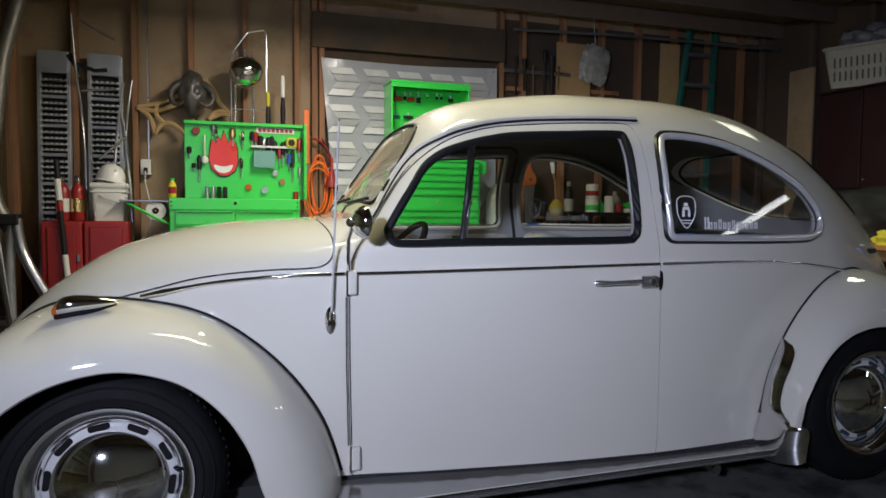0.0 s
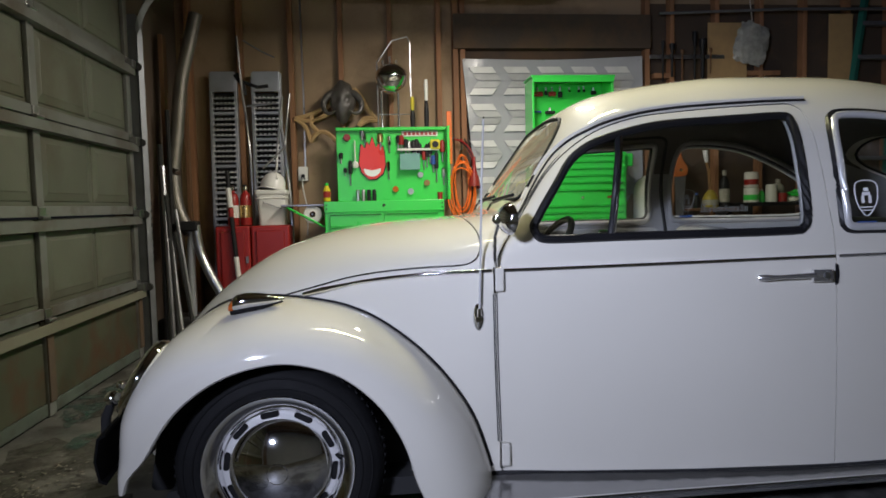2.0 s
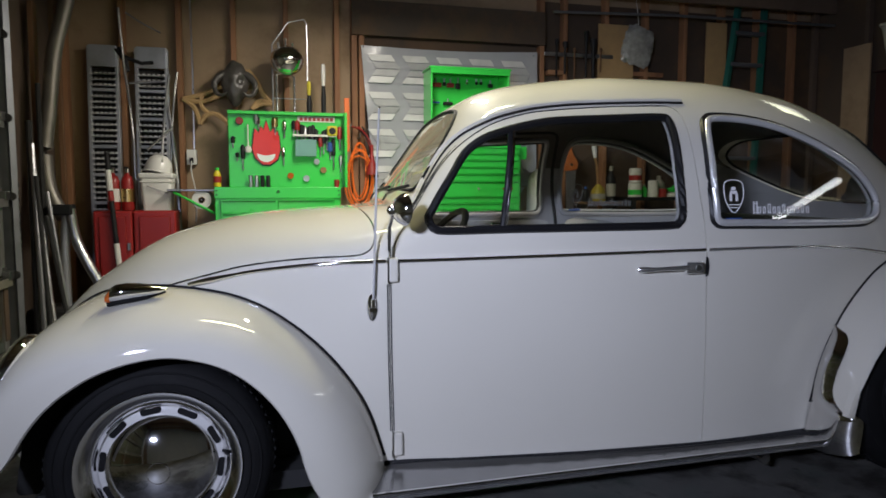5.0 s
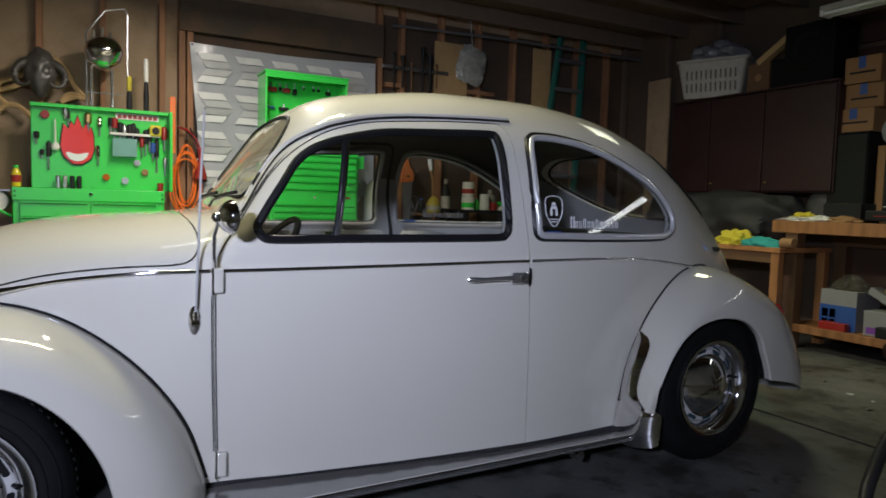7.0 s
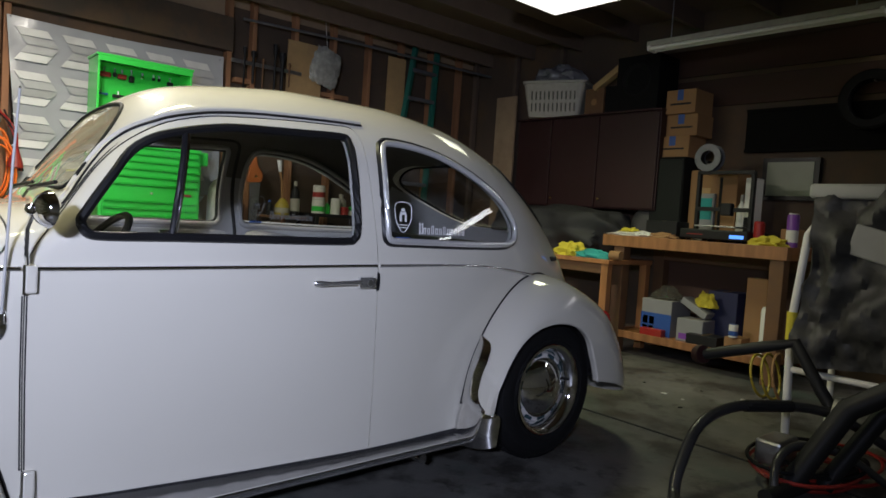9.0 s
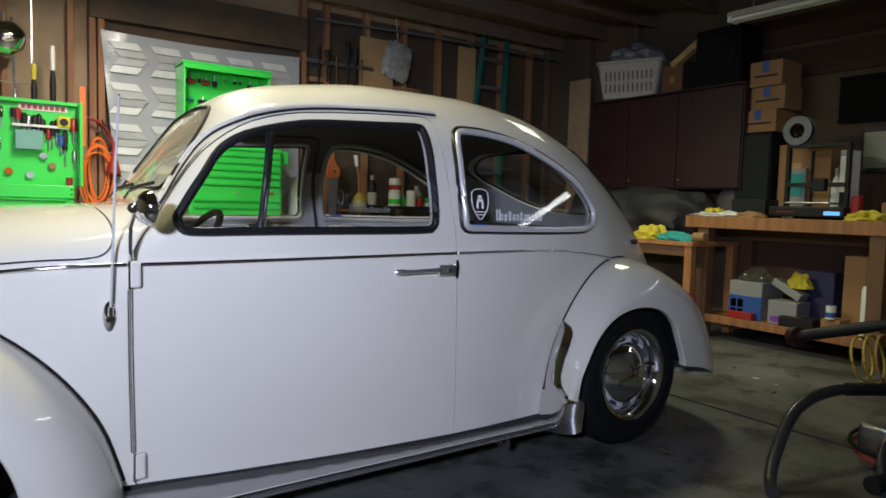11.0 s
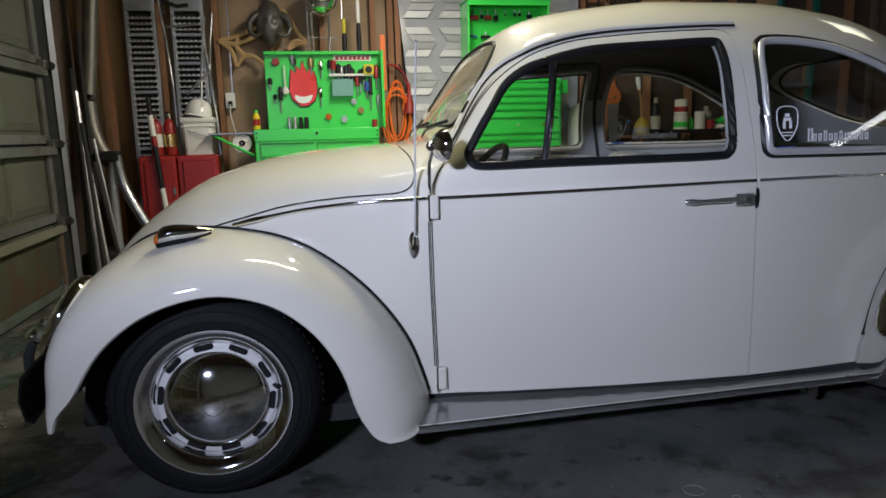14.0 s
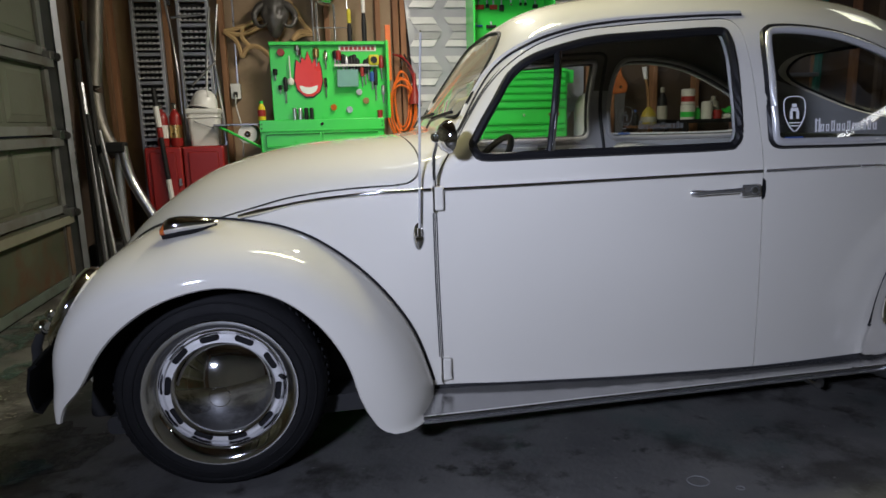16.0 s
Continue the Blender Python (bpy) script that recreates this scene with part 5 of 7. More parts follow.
for x, z0, z1, w, m in ((-1.10, 1.11, 1.31, 0.009, "plastic_black"), (-1.17, 1.28, 1.37, 0.010, "plastic_black"), (-0.42, 1.12, 1.37, 0.010, "plastic_black"), (-0.66, 1.33, 1.47, 0.012, "plastic_black"), (-0.60, 1.28, 1.46, 0.012, "plastic_black"), (-0.555, 1.26, 1.44, 0.012, "plastic_black"), (-0.52, 1.22, 1.40, 0.009, "red"), (-0.47, 1.27, 1.44, 0.011, "plastic_black"), (-0.98, 1.42, 1.52, 0.008, "chrome"), (-0.86, 1.38, 1.52, 0.014, "brass"), (-0.79, 1.36, 1.50, 0.009, "chrome"), (-0.72, 1.38, 1.50, 0.010, "plastic_black"), (-0.695, 1.36, 1.50, 0.013, "red"), (-0.635, 1.30, 1.46, 0.010, "steel"), (-0.575, 1.31, 1.47, 0.010, "plastic_black"), (-0.495, 1.24, 1.43, 0.010, "plastic_black"), (-0.445, 1.20, 1.34, 0.012, "blue"), (-1.14, 1.18, 1.25, 0.008, "plastic_black"), (-1.0, 1.46, 1.54, 0.010, "steel"), (-0.80, 1.15, 1.30, 0.008, "chrome"), (-0.37, 1.28, 1.46, 0.012, "red"), (-0.365, 1.10, 1.24, 0.008, "steel")):
    t = thing("hand_tool", "slim hand tool hanging on the green panel", "tool", (x, PY - 0.016, z0), 0, "tools on the panel")
    h = z1 - z0
    part("grip", lathe([(0, h * 0.45), (w * 1.6, h * 0.46), (w * 1.75, h * 0.9), (w * 0.8, h * 0.98), (0, h)], 12), m, t, smooth=True)
    part("shank", lathe([(0, 0), (w * 0.55, 0.004), (w * 0.6, h * 0.46), (0, h * 0.46)], 10), "steel", t, smooth=True)
for i in range(4):
    on_panel("socket", "dark steel socket standing on the chest", "socket", lathe([(0, 0), (0.015, 0.001), (0.0155, 0.085 - 0.008 * (i % 2)), (0.011, 0.09), (0.010, 0.06), (0, 0.06)], 18, None, Matrix.Translation((-1.045 + 0.042 * i, PY - 0.05, 0.9855))), "alu" if i < 2 else "plastic_black", True)
bm = box(-0.71, PY - 0.07, 1.225, -0.555, PY - 0.002, 1.232)
box(-0.71, PY - 0.07, 1.232, -0.555, PY - 0.064, 1.35, bm=bm)
box(-0.71, PY - 0.064, 1.232, -0.704, PY - 0.002, 1.35, bm=bm)
box(-0.561, PY - 0.064, 1.232, -0.555, PY - 0.002, 1.35, bm=bm)
on_panel("parts_bin", "grey-green metal bin hung on the panel", "bin", bm, mat("bin_steel", (0.16, 0.33, 0.28), 0.35, 0.3))
on_panel("tool_rail", "white tool rail fixed to the green panel", "rail", box(-0.73, PY - 0.05, 1.375, -0.40, PY - 0.002, 1.392, 0.003), "plastic_white")
lab = on_panel("name_plate", "red and white label plate on the panel", "plate", box(-0.69, PY - 0.006, 1.49, -0.405, PY - 0.001, 1.533, 0.002), "plastic_white")
for i in range(8):
    part("print_bar", box(-0.675 + 0.033 * i, PY - 0.008, 1.498, -0.650 + 0.033 * i, PY - 0.006, 1.525), "red", lab)
tm = thing("tape_measure", "yellow and black tape measure hanging up", "tape measure", (-0.43, PY - 0.04, 1.42))
part("case", box(-0.04, -0.02, -0.04, 0.04, 0.02, 0.04, 0.014, segs=3), "yellow", tm, smooth=True)
part("face", disc_y(0, -0.024, 0, 0.026, 0.006), "plastic_black", tm)
on_panel("red_cup", "small red plastic cup on the chest", "cup", lathe([(0, 0), (0.018, 0.001), (0.021, 0.06), (0.017, 0.06), (0.015, 0.006), (0, 0.006)], 20, None, Matrix.Translation((-0.40, PY - 0.05, 0.9855))), "red", True)
bt = thing("juice_bottle", "small yellow plastic bottle with green cap", "bottle", (-1.275, 2.72, 0.987))
part("bottle", lathe([(0, 0), (0.026, 0.002), (0.028, 0.01), (0.027, 0.09), (0.014, 0.115), (0.013, 0.125), (0, 0.125)], 20), mat("yellow_liquid", (0.7, 0.55, 0.03), 0.15), bt, smooth=True)
part("cap", lathe([(0.0135, 0.12), (0.0145, 0.121), (0.0145, 0.138), (0, 0.139)], 16), "green", bt)
part("label", lathe([(0.0285, 0.03), (0.0288, 0.031), (0.0288, 0.075), (0.0285, 0.076)], 20), "red", bt)
rl = thing("paper_roll", "white paper towel roll on the chest's side bar", "paper roll", (-1.375, 2.60, 0.895))
part("roll", lathe([(0.022, 0), (0.064, 0), (0.067, 0.005), (0.067, 0.25), (0.064, 0.255), (0.022, 0.255), (0.022, 0)], 32, None, Matrix.Rotation(radians(-90), 4, "X")), "plastic_white", rl, smooth=True)
part("core", lathe([(0.020, -0.002), (0.022, -0.002), (0.022, 0.25), (0.020, 0.25), (0, 0.02)], 20, None, Matrix.Rotation(radians(-90), 4, "X")), "card", rl)
part("holder_bar", tube([(0, -0.02, 0), (0, 0.3, 0), (0, 0.3, 0.065)], 0.006, 8), "steel", rl)

# chrome headlamp in its bracket on the panel's top
hl = thing("headlamp_bowl", "polished chrome headlamp bowl on a wire stand", "headlamp", (-0.77, 2.935, 1.562))
part("bowl", lathe([(0, -0.11), (0.05, -0.10), (0.095, -0.055), (0.112, -0.01), (0.114, 0.01), (0.104, 0.045), (0.07, 0.085), (0.0, 0.10)], 36, None, Matrix.Translation((0.01, 0, 0.38)) @ Matrix.Scale(1.14, 4)), "chrome", hl, smooth=True)
part("bracket", tube([(-0.10, 0, 0), (-0.10, 0, 0.50), (0.02, 0, 0.67), (0.14, 0, 0.70), (0.16, 0, 0.66), (0.16, 0, 0.10), (-0.10, 0, 0.10)], 0.006, 8), "alu", hl)
for x in (-0.07, 0.06):
    part("leg", tube([(x, 0, 0), (x, 0, 0.28)], 0.010, 8), "bright", hl)
for x in (-0.055, 0.0, 0.05):
    part("prong", tube([(x, 0, 0.46), (x, 0, 0.55 if x == 0 else 0.52)], 0.011, 8), "bright", hl)
for x, h, m, c2 in ((-0.60, 0.235, "yellow", "plastic_black"), (-0.49, 0.37, "plastic_white", "plastic_black")):
    sd = thing("chisel", "long-handled tool standing in the panel's rack", "tool", (x, 2.93, 1.562))
    part("handle", lathe([(0, h * 0.55), (0.014, h * 0.56), (0.016, h * 0.9), (0.012, h), (0, h)], 14), m, sd, smooth=True)
    part("sleeve", lathe([(0, 0), (0.018, 0.001), (0.02, h * 0.3), (0.013, h * 0.55), (0, h * 0.55)], 14), c2, sd, smooth=True)

# ram skull and plywood wings
sk = bmesh.new()
bmesh.ops.create_icosphere(sk, subdivisions=4, radius=1)
for v in sk.verts:
    p = v.co.copy()
    taper = 1 - 0.45 * max(0.0, -p.z)
    v.co = Vector((p.x * 0.105 * taper, p.y * 0.08, p.z * 0.175)) * (1 + 0.10 * noise.noise(p * 2.2))
    for ex in (-0.045, 0.045):
        d = (v.co - Vector((ex, -0.06, 0.02))).length
        if d < 0.04:
            v.co.y += 0.035 * (1 - d / 0.04)
moved(sk, Matrix.Translation((-1.15, 3.10, 1.78)))
for s in (-1, 1):
    hp = [(-1.15 + s * (0.05 + 0.075 * math.sin(a) + 0.016 * a), 3.09 - 0.02 * a, 1.80 + 0.085 * math.cos(a) - 0.03) for a in [0.3 * i for i in range(14)]]
    tube(hp, [0.030 * (1 - i / 15) + 0.004 for i in range(14)], 10, bm=sk)
tagged(part("animal_skull", sk, "bone", smooth=True), "dark resin ram skull with curled horns on the wall", "skull")
wing = thing("wooden_wings", "cut-out plywood bat wings hung on the wall", "decoration", (0, 0, 0))
for pts in ([(-1.54, 1.665), (-1.40, 1.70), (-1.26, 1.765), (-1.2, 1.76)], [(-1.54, 1.665), (-1.46, 1.60), (-1.42, 1.475)], [(-1.42, 1.475), (-1.37, 1.545), (-1.29, 1.55), (-1.21, 1.48)], [(-1.40, 1.70), (-1.41, 1.62), (-1.36, 1.56)], [(-1.06, 1.90), (-1.0, 1.83), (-0.95, 1.73), (-0.87, 1.64)], [(-0.87, 1.64), (-0.95, 1.64), (-1.03, 1.60)], [(-1.06, 1.90), (-1.08, 1.84), (-1.10, 1.80)], [(-1.54, 1.665), (-1.44, 1.645), (-1.36, 1.66), (-1.27, 1.70)], [(-1.03, 1.60), (-0.98, 1.66), (-0.90, 1.66)]):
    part("wing_strip", tube([(v.x, Y1 - 0.10, v.y) for v in smooth_line([(a, b, 0) for a, b in pts], 6)], 0.018, 6, flat=1.0), "wood_light", wing)

# power socket
ps = thing("power_socket", "white twin power socket on the wall", "socket", (-1.49, Y1 - 0.092, 1.22))
part("plate", box(-0.037, -0.008, -0.058, 0.037, 0.004, 0.058, 0.004), "plastic_white", ps)
part("plug", box(-0.014, -0.035, -0.045, 0.014, -0.008, -0.005, 0.005), "plastic_black", ps)
part("outlet", box(-0.016, -0.0095, 0.008, 0.016, -0.008, 0.040, 0.0), "plastic_white", ps)
part("conduit", tube([(0.02, 0.0, 0.058), (0.025, 0.002, 0.6), (0.02, 0.004, 1.4)], 0.007, 6), "alu", ps)
part("back_box", box(-0.034, 0.004, -0.055, 0.034, 0.09, 0.055), "steel", ps)
part("lead", tube(smooth_line([(0, -0.035, -0.03), (0.0, -0.05, -0.12), (0.03, -0.04, -0.3), (0.02, -0.03, -0.5)], 5), 0.005, 6), "plastic_white", ps)


# loading ramps
def ramp(x, w, h, label):
    r = thing("loading_ramp", label, "ramp", (x, 3.06, 0.0), 0, "loading ramps")
    tilt = Matrix.Rotation(radians(-3), 4, "X")
    for sx in (-w / 2, w / 2):
        rail = box(sx - 0.012, -0.03, 0.0, sx + 0.012, 0.03, h, 0.003)
        part("side_rail", moved(rail, tilt), "ramp", r)
    part("top_plate", moved(box(-w / 2, -0.032, h - 0.15, w / 2, -0.012, h + 0.01, 0.003), tilt), "ramp", r)
    n = int((h - 0.18) / 0.042)
    for i in range(n):
        z = 0.02 + 0.042 * i
        bar = box(-w / 2, -0.020, z, w / 2, 0.012, z + (0.006 if i % 5 else 0.022))
        if i % 5:
            for k in range(6):
                xx = -w / 2 + w * (k + 0.5) / 6
                box(xx - 0.009, -0.036, z - 0.003, xx + 0.009, -0.018, z + 0.012, bm=bar)
        part("rung", moved(bar, tilt), "ramp" if i % 5 == 0 else "teeth", r)
    # dark sheet added for the shade seen between the open rungs
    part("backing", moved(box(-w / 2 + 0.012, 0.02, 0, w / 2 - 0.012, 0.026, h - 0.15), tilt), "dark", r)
    return r


ramp(-2.09, 0.19, 2.03, "perforated aluminium loading ramp leaning on the wall")
ramp(-1.755, 0.21, 2.03, "perforated aluminium loading ramp leaning on the wall")
for pts, r, lab in (([(-1.93, 2.92, 2.26), (-1.90, 2.90, 1.85), (-1.85, 2.86, 1.30), (-1.83, 2.80, 0.0)], 0.009, "bent thin steel rod leaning upright"), ([(-1.89, 2.96, 2.24), (-1.78, 2.96, 2.17), (-1.66, 2.96, 2.11)], 0.006, "bent wire on the wall"), ([(-1.87, 2.9, 1.73), (-1.65, 2.9, 1.75)], 0.009, "short grey steel rod"), ([(-1.55, 2.95, 1.83), (-1.60, 2.9, 1.30), (-1.63, 2.85, 0.0)], 0.008, "thin steel rod leaning on the wall"), ([(-1.60, 2.9, 1.80), (-1.66, 2.85, 1.2), (-1.69, 2.8, 0.0)], 0.010, "thin steel rod leaning on the wall"), ([(-1.62, 2.9, 1.60), (-1.56, 2.85, 1.0), (-1.54, 2.8, 0.0)], 0.013, "pale pipe leaning on the wall"), ([(-1.75, 2.8, 1.25), (-1.58, 2.85, 1.42)], 0.008, "short pale stick on the bucket")):
    tagged(part("steel_rod", tube(smooth_line(pts, 6), r, 8), "steel", smooth=True), lab, "rod")
cl = thing("dark_clamp", "black clamp tool hooked over the ramps", "clamp", (-1.95, 2.94, 1.92))
part("clamp_bar", tube([(0, 0, 0.06), (0.05, 0, -0.02), (0.06, 0, -0.10)], 0.022, 8), "plastic_black", cl)
part("clamp_arm", tube([(0.05, 0, 0.0), (0.16, 0.0, -0.04), (0.24, 0, -0.03)], 0.014, 8), "plastic_black", cl)


# red steel cabinets and what stands on them
def red_case(x0, x1, label):
    c = thing("red_case", label, "case", ((x0 + x1) / 2, 2.75, 0), 0, "red steel cases")
    w = (x1 - x0) / 2
    part("case_body", box(-w, -0.14, 0.0, w, 0.16, 0.82, 0.012), "red", c)
    part("front_panel", box(-w + 0.035, -0.152, 0.08, w - 0.035, -0.14, 0.785, 0.008), "red", c)
    part("catch", box(w - 0.03, -0.16, 0.55, w - 0.012, -0.14, 0.60, 0.003), "steel", c)
    return c


red_case(-2.08, -1.835, "worn red steel case standing on the floor")
red_case(-1.825, -1.55, "dark red steel case with pressed front panel")
for x in (-1.965, -1.875):
    ex = thing("fire_extinguisher", "small red fire extinguisher on a red case", "extinguisher", (x, 2.72, 0.822), 0, "extinguishers")
    part("cylinder", lathe([(0, 0), (0.038, 0.002), (0.042, 0.01), (0.042, 0.20), (0.03, 0.235), (0.014, 0.25), (0.012, 0.262), (0, 0.262)], 24), "red", ex, smooth=True)
    part("valve", box(-0.012, -0.016, 0.262, 0.012, 0.016, 0.295, 0.004), "chrome", ex)
    part("lever", box(-0.008, -0.07, 0.292, 0.008, 0.02, 0.302, 0.003), "plastic_black", ex)
    part("label", lathe([(0.0425, 0.06), (0.0428, 0.061), (0.0428, 0.15), (0.0425, 0.151)], 24), "plastic_white" if x < -1.9 else "brass", ex)
bar = thing("breaker_bar", "black bar with white, yellow and red bands leaning on cases", "tool", (-1.90, 2.55, 0.0))
part("bar_body", tube([(0.02, 0, 0.0), (-0.05, 0.03, 0.85), (-0.075, 0.05, 1.22)], 0.017, 10), "plastic_black", bar, smooth=True)
part("white_band", tube([(-0.058, 0.0345, 0.96), (-0.069, 0.043, 1.10)], 0.0195, 10), "plastic_white", bar)
part("red_band", tube([(-0.0525, 0.031, 0.89), (-0.058, 0.0345, 0.955)], 0.019, 10), "red", bar)
part("print_band", tube([(-0.012, 0.014, 0.40), (-0.030, 0.0215, 0.60)], 0.0185, 10), "plastic_white", bar)
bk = thing("white_bucket", "square white plastic bucket with lid on a red case", "bucket", (-1.68, 2.76, 0.822))
bm = bmesh.new()
rings = [[bm.verts.new((x * s, y * s, z)) for x, y in poly_round([(-1, -1, 0.3), (1, -1, 0.3), (1, 1, 0.3), (-1, 1, 0.3)], 4)] for s, z in ((0.108, 0.0), (0.122, 0.225))]
for i in range(len(rings[0])):
    bm.faces.new((rings[0][i], rings[0][(i + 1) % len(rings[0])], rings[1][(i + 1) % len(rings[0])], rings[1][i]))
bm.faces.new(rings[0])
bm.faces.new(rings[1])
part("bucket_wall", bm, "plastic_white", bk, smooth=True)
part("lid", box(-0.132, -0.132, 0.222, 0.132, 0.132, 0.262, 0.014, segs=3), "plastic_white", bk, smooth=True)
part("rim_rib", box(-0.127, -0.127, 0.195, 0.127, 0.127, 0.204, 0.003), "plastic_white", bk)
part("bail", tube([(-0.128, -0.05, 0.21), (-0.05, -0.135, 0.165), (0.09, -0.133, 0.12)], 0.004, 6), "steel", bk)
bk.matrix_world = bk.matrix_world @ Matrix.Diagonal((0.86, 0.86, 1, 1))
hh = thing("hard_hat", "glossy white hard hat on the bucket lid", "helmet", (-1.68, 2.76, 1.09), 20)
hat = mat("hat_shell", (0.78, 0.77, 0.73), 0.18, var=0.03)
part("shell", lathe([(0.123, 0.0), (0.121, 0.03), (0.112, 0.075), (0.09, 0.115), (0.055, 0.142), (0.0, 0.153)], 36, None, Matrix.Rotation(radians(12), 4, "Y") @ Matrix.Diagonal((0.76, 0.90, 0.85, 1))), hat, hh, smooth=True)
part("brim", lathe([(0.118, 0.0), (0.134, -0.006), (0.136, -0.001), (0.12, 0.008)], 36, None, Matrix.Rotation(radians(12), 4, "Y") @ Matrix.Diagonal((0.76, 0.93, 0.85, 1))), hat, hh, smooth=True)
part("hat_ridge", tube([Matrix.Rotation(radians(12), 4, "Y") @ Vector((0, y, z)) for y, z in ((-0.10, 0.074), (-0.05, 0.115), (0, 0.131), (0.05, 0.115), (0.10, 0.074))], 0.008, 8), hat, hh, smooth=True)

# exhaust pipes and bars in the corner
tagged(part("exhaust_pipe", tube(smooth_line([(-2.15, 2.62, 2.34), (-2.20, 2.60, 2.12), (-2.26, 2.58, 1.86), (-2.30, 2.56, 1.5), (-2.33, 2.53, 1.19), (-2.30, 2.5, 0.95), (-2.22, 2.48, 0.78)], 6), 0.047, 16), "oldsteel", smooth=True), "long bent steel exhaust pipe leaning in the corner", "exhaust pipe")
px = thing("twin_exhaust", "curved chrome exhaust pipes with black clamp", "exhaust pipe", (-2.23, 2.45, 0.0))
part("pipe", tube(smooth_line([(0.04, 0.0, 0.82), (0.02, 0.0, 0.66), (0.012, 0.0, 0.42), (0.01, 0.0, 0.0)], 6), 0.030, 16), "ramp", px, smooth=True)
part("pipe", tube(smooth_line([(0.06, -0.02, 0.84), (0.085, -0.02, 0.66), (0.14, -0.04, 0.52), (0.23, -0.05, 0.34)], 6), 0.032, 16), "alu", px, smooth=True)
part("pipe_clamp", box(-0.07, -0.06, 0.80, 0.08, 0.05, 0.87, 0.012), "plastic_black", px)
part("stand", box(-0.20, -0.12, 0.0, 0.26, 0.18, 0.20, 0.02), "dark", px)
for i, (x0, y0, x1, y1, h) in enumerate(((-2.30, 2.24, -2.20, 2.05, 1.05), (-2.34, 2.32, -2.26, 2.12, 1.25), (-2.38, 2.42, -2.33, 2.22, 1.4), (-2.28, 2.36, -2.12, 2.18, 0.95), (-2.35, 2.52, -2.30, 2.35, 1.65), (-2.40, 2.50, -2.34, 2.28, 1.10), (-2.27, 2.30, -2.10, 2.10, 0.80), (-2.36, 2.38, -2.20, 2.14, 1.18))):
    tagged(part("steel_bar", tube([(x1, y1, 0.0), (x0, y0, h)], 0.013 + 0.003 * (i % 3), 8), "steel" if i % 2 else "dark", smooth=True), "dark steel bar leaning on the wall", "bar", group="bars in the corner")
for x, w in ((-2.42, 0.09), (-2.30, 0.04)):
    tagged(part("timber_plank", box(x, 2.62 + (x + 2.42), 0, x + 0.03, 2.62 + w + (x + 2.42), 2.2, 0.003), "timber"), "rough brown plank standing in the corner", "plank", group="planks in the corner")

# orange cord, level and funnel beside the chest
tagged(part("orange_level", box(-0.325, 2.985, 1.27, -0.285, 3.005, 1.69, 0.004), "orange"), "orange slotted steel bar hanging on a stud", "bar")
cord = thing("extension_cord", "coiled orange extension cord hanging on the wall", "cord", (-0.20, 3.08, 1.13))
for k in range(6):
    a = [2 * math.pi * i / 28 for i in range(28)]
    part("cord_loop", tube([((0.055 + 0.012 * k) * math.cos(t) + 0.01 * math.sin(2.3 * k), -0.012 * k * 0.8 + 0.01 * math.sin(3 * t + k), (0.22 + 0.013 * math.sin(k * 2.1)) * math.sin(t) - 0.02 * k) for t in a], 0.0065, 6, closed=True), "orange", cord, smooth=True)
part("hook", tube([(0, 0.09, 0.26), (0, -0.06, 0.26), (0, -0.07, 0.29)], 0.006, 6), "steel", cord)
dc = thing("cable_bundle", "tangled dark cable hanging beside the window", "cord", (-0.14, 3.06, 1.42))
for k in range(4):
    part("cable", tube(smooth_line([(-0.12 + 0.03 * k, 0.03, 0.06), (-0.03 + 0.02 * k, 0, 0.02 - 0.04 * k), (0.04, 0, -0.10 - 0.03 * k), (0.06 + 0.01 * k, 0, -0.35)], 5), 0.007, 6), "plastic_black" if k % 2 else "red", dc, smooth=True)
part("cable_hook", tube([(-0.12, 0.10, 0.07), (-0.12, 0.02, 0.07)], 0.005, 6), "steel", dc)
fn = thing("red_horn", "red plastic funnel hanging beside the window", "funnel", (-0.10, 3.05, 1.16))
part("cone", lathe([(0.05, -0.07), (0.045, -0.03), (0.016, 0.07), (0.012, 0.17), (0.009, 0.17), (0.012, 0.07), (0.04, -0.03), (0.046, -0.07)], 24), "red", fn, smooth=True)
part("hanger", tube([(0, 0, 0.165), (0, 0.05, 0.20), (0, 0.10, 0.20)], 0.004, 6), "steel", fn)

# second chest, seen through the car
c2 = thing("roller_cabinet", "tall bright green roller tool cabinet with many drawers", "tool chest")
part("body", box(0.325, 2.61, 0.14, 1.02, 3.05, 1.32, 0.008), "green", c2)
for z0, z1 in ((1.25, 1.30), (1.198, 1.25), (1.145, 1.198), (1.092, 1.145), (1.035, 1.092), (0.915, 1.035), (0.865, 0.915), (0.815, 0.865), (0.765, 0.815), (0.66, 0.765), (0.5, 0.66), (0.34, 0.5), (0.17, 0.34)):
    drawer_front(0.345, 1.0, z0, z1, 2.605, c2)
part("lock", lathe([(0, 0.006), (0.009, 0.006), (0.012, 0)], 14, None, Matrix.Translation((0.665, 2.593, 0.975)) @ Matrix.Rotation(radians(90), 4, "X")), "chrome", c2)
part("badge", box(0.86, 2.588, 0.967, 0.95, 2.593, 0.985, 0.004), "red", c2, "small red badge")
part("side_box", box(1.022, 2.66, 1.21, 1.09, 2.85, 1.31, 0.006), "green", c2)
for x in (0.40, 0.94):
    for y in (2.70, 2.96):
        part("caster", lathe([(0, -0.02), (0.065, -0.018), (0.065, 0.018), (0, 0.02)], 20, None, Matrix.Translation((x, y, 0.067)) @ Matrix.Rotation(radians(90), 4, "X")), "rubber", c2)
ht = thing("tool_hutch", "green open-fronted hutch with hanging tools on the cabinet", "tool chest")
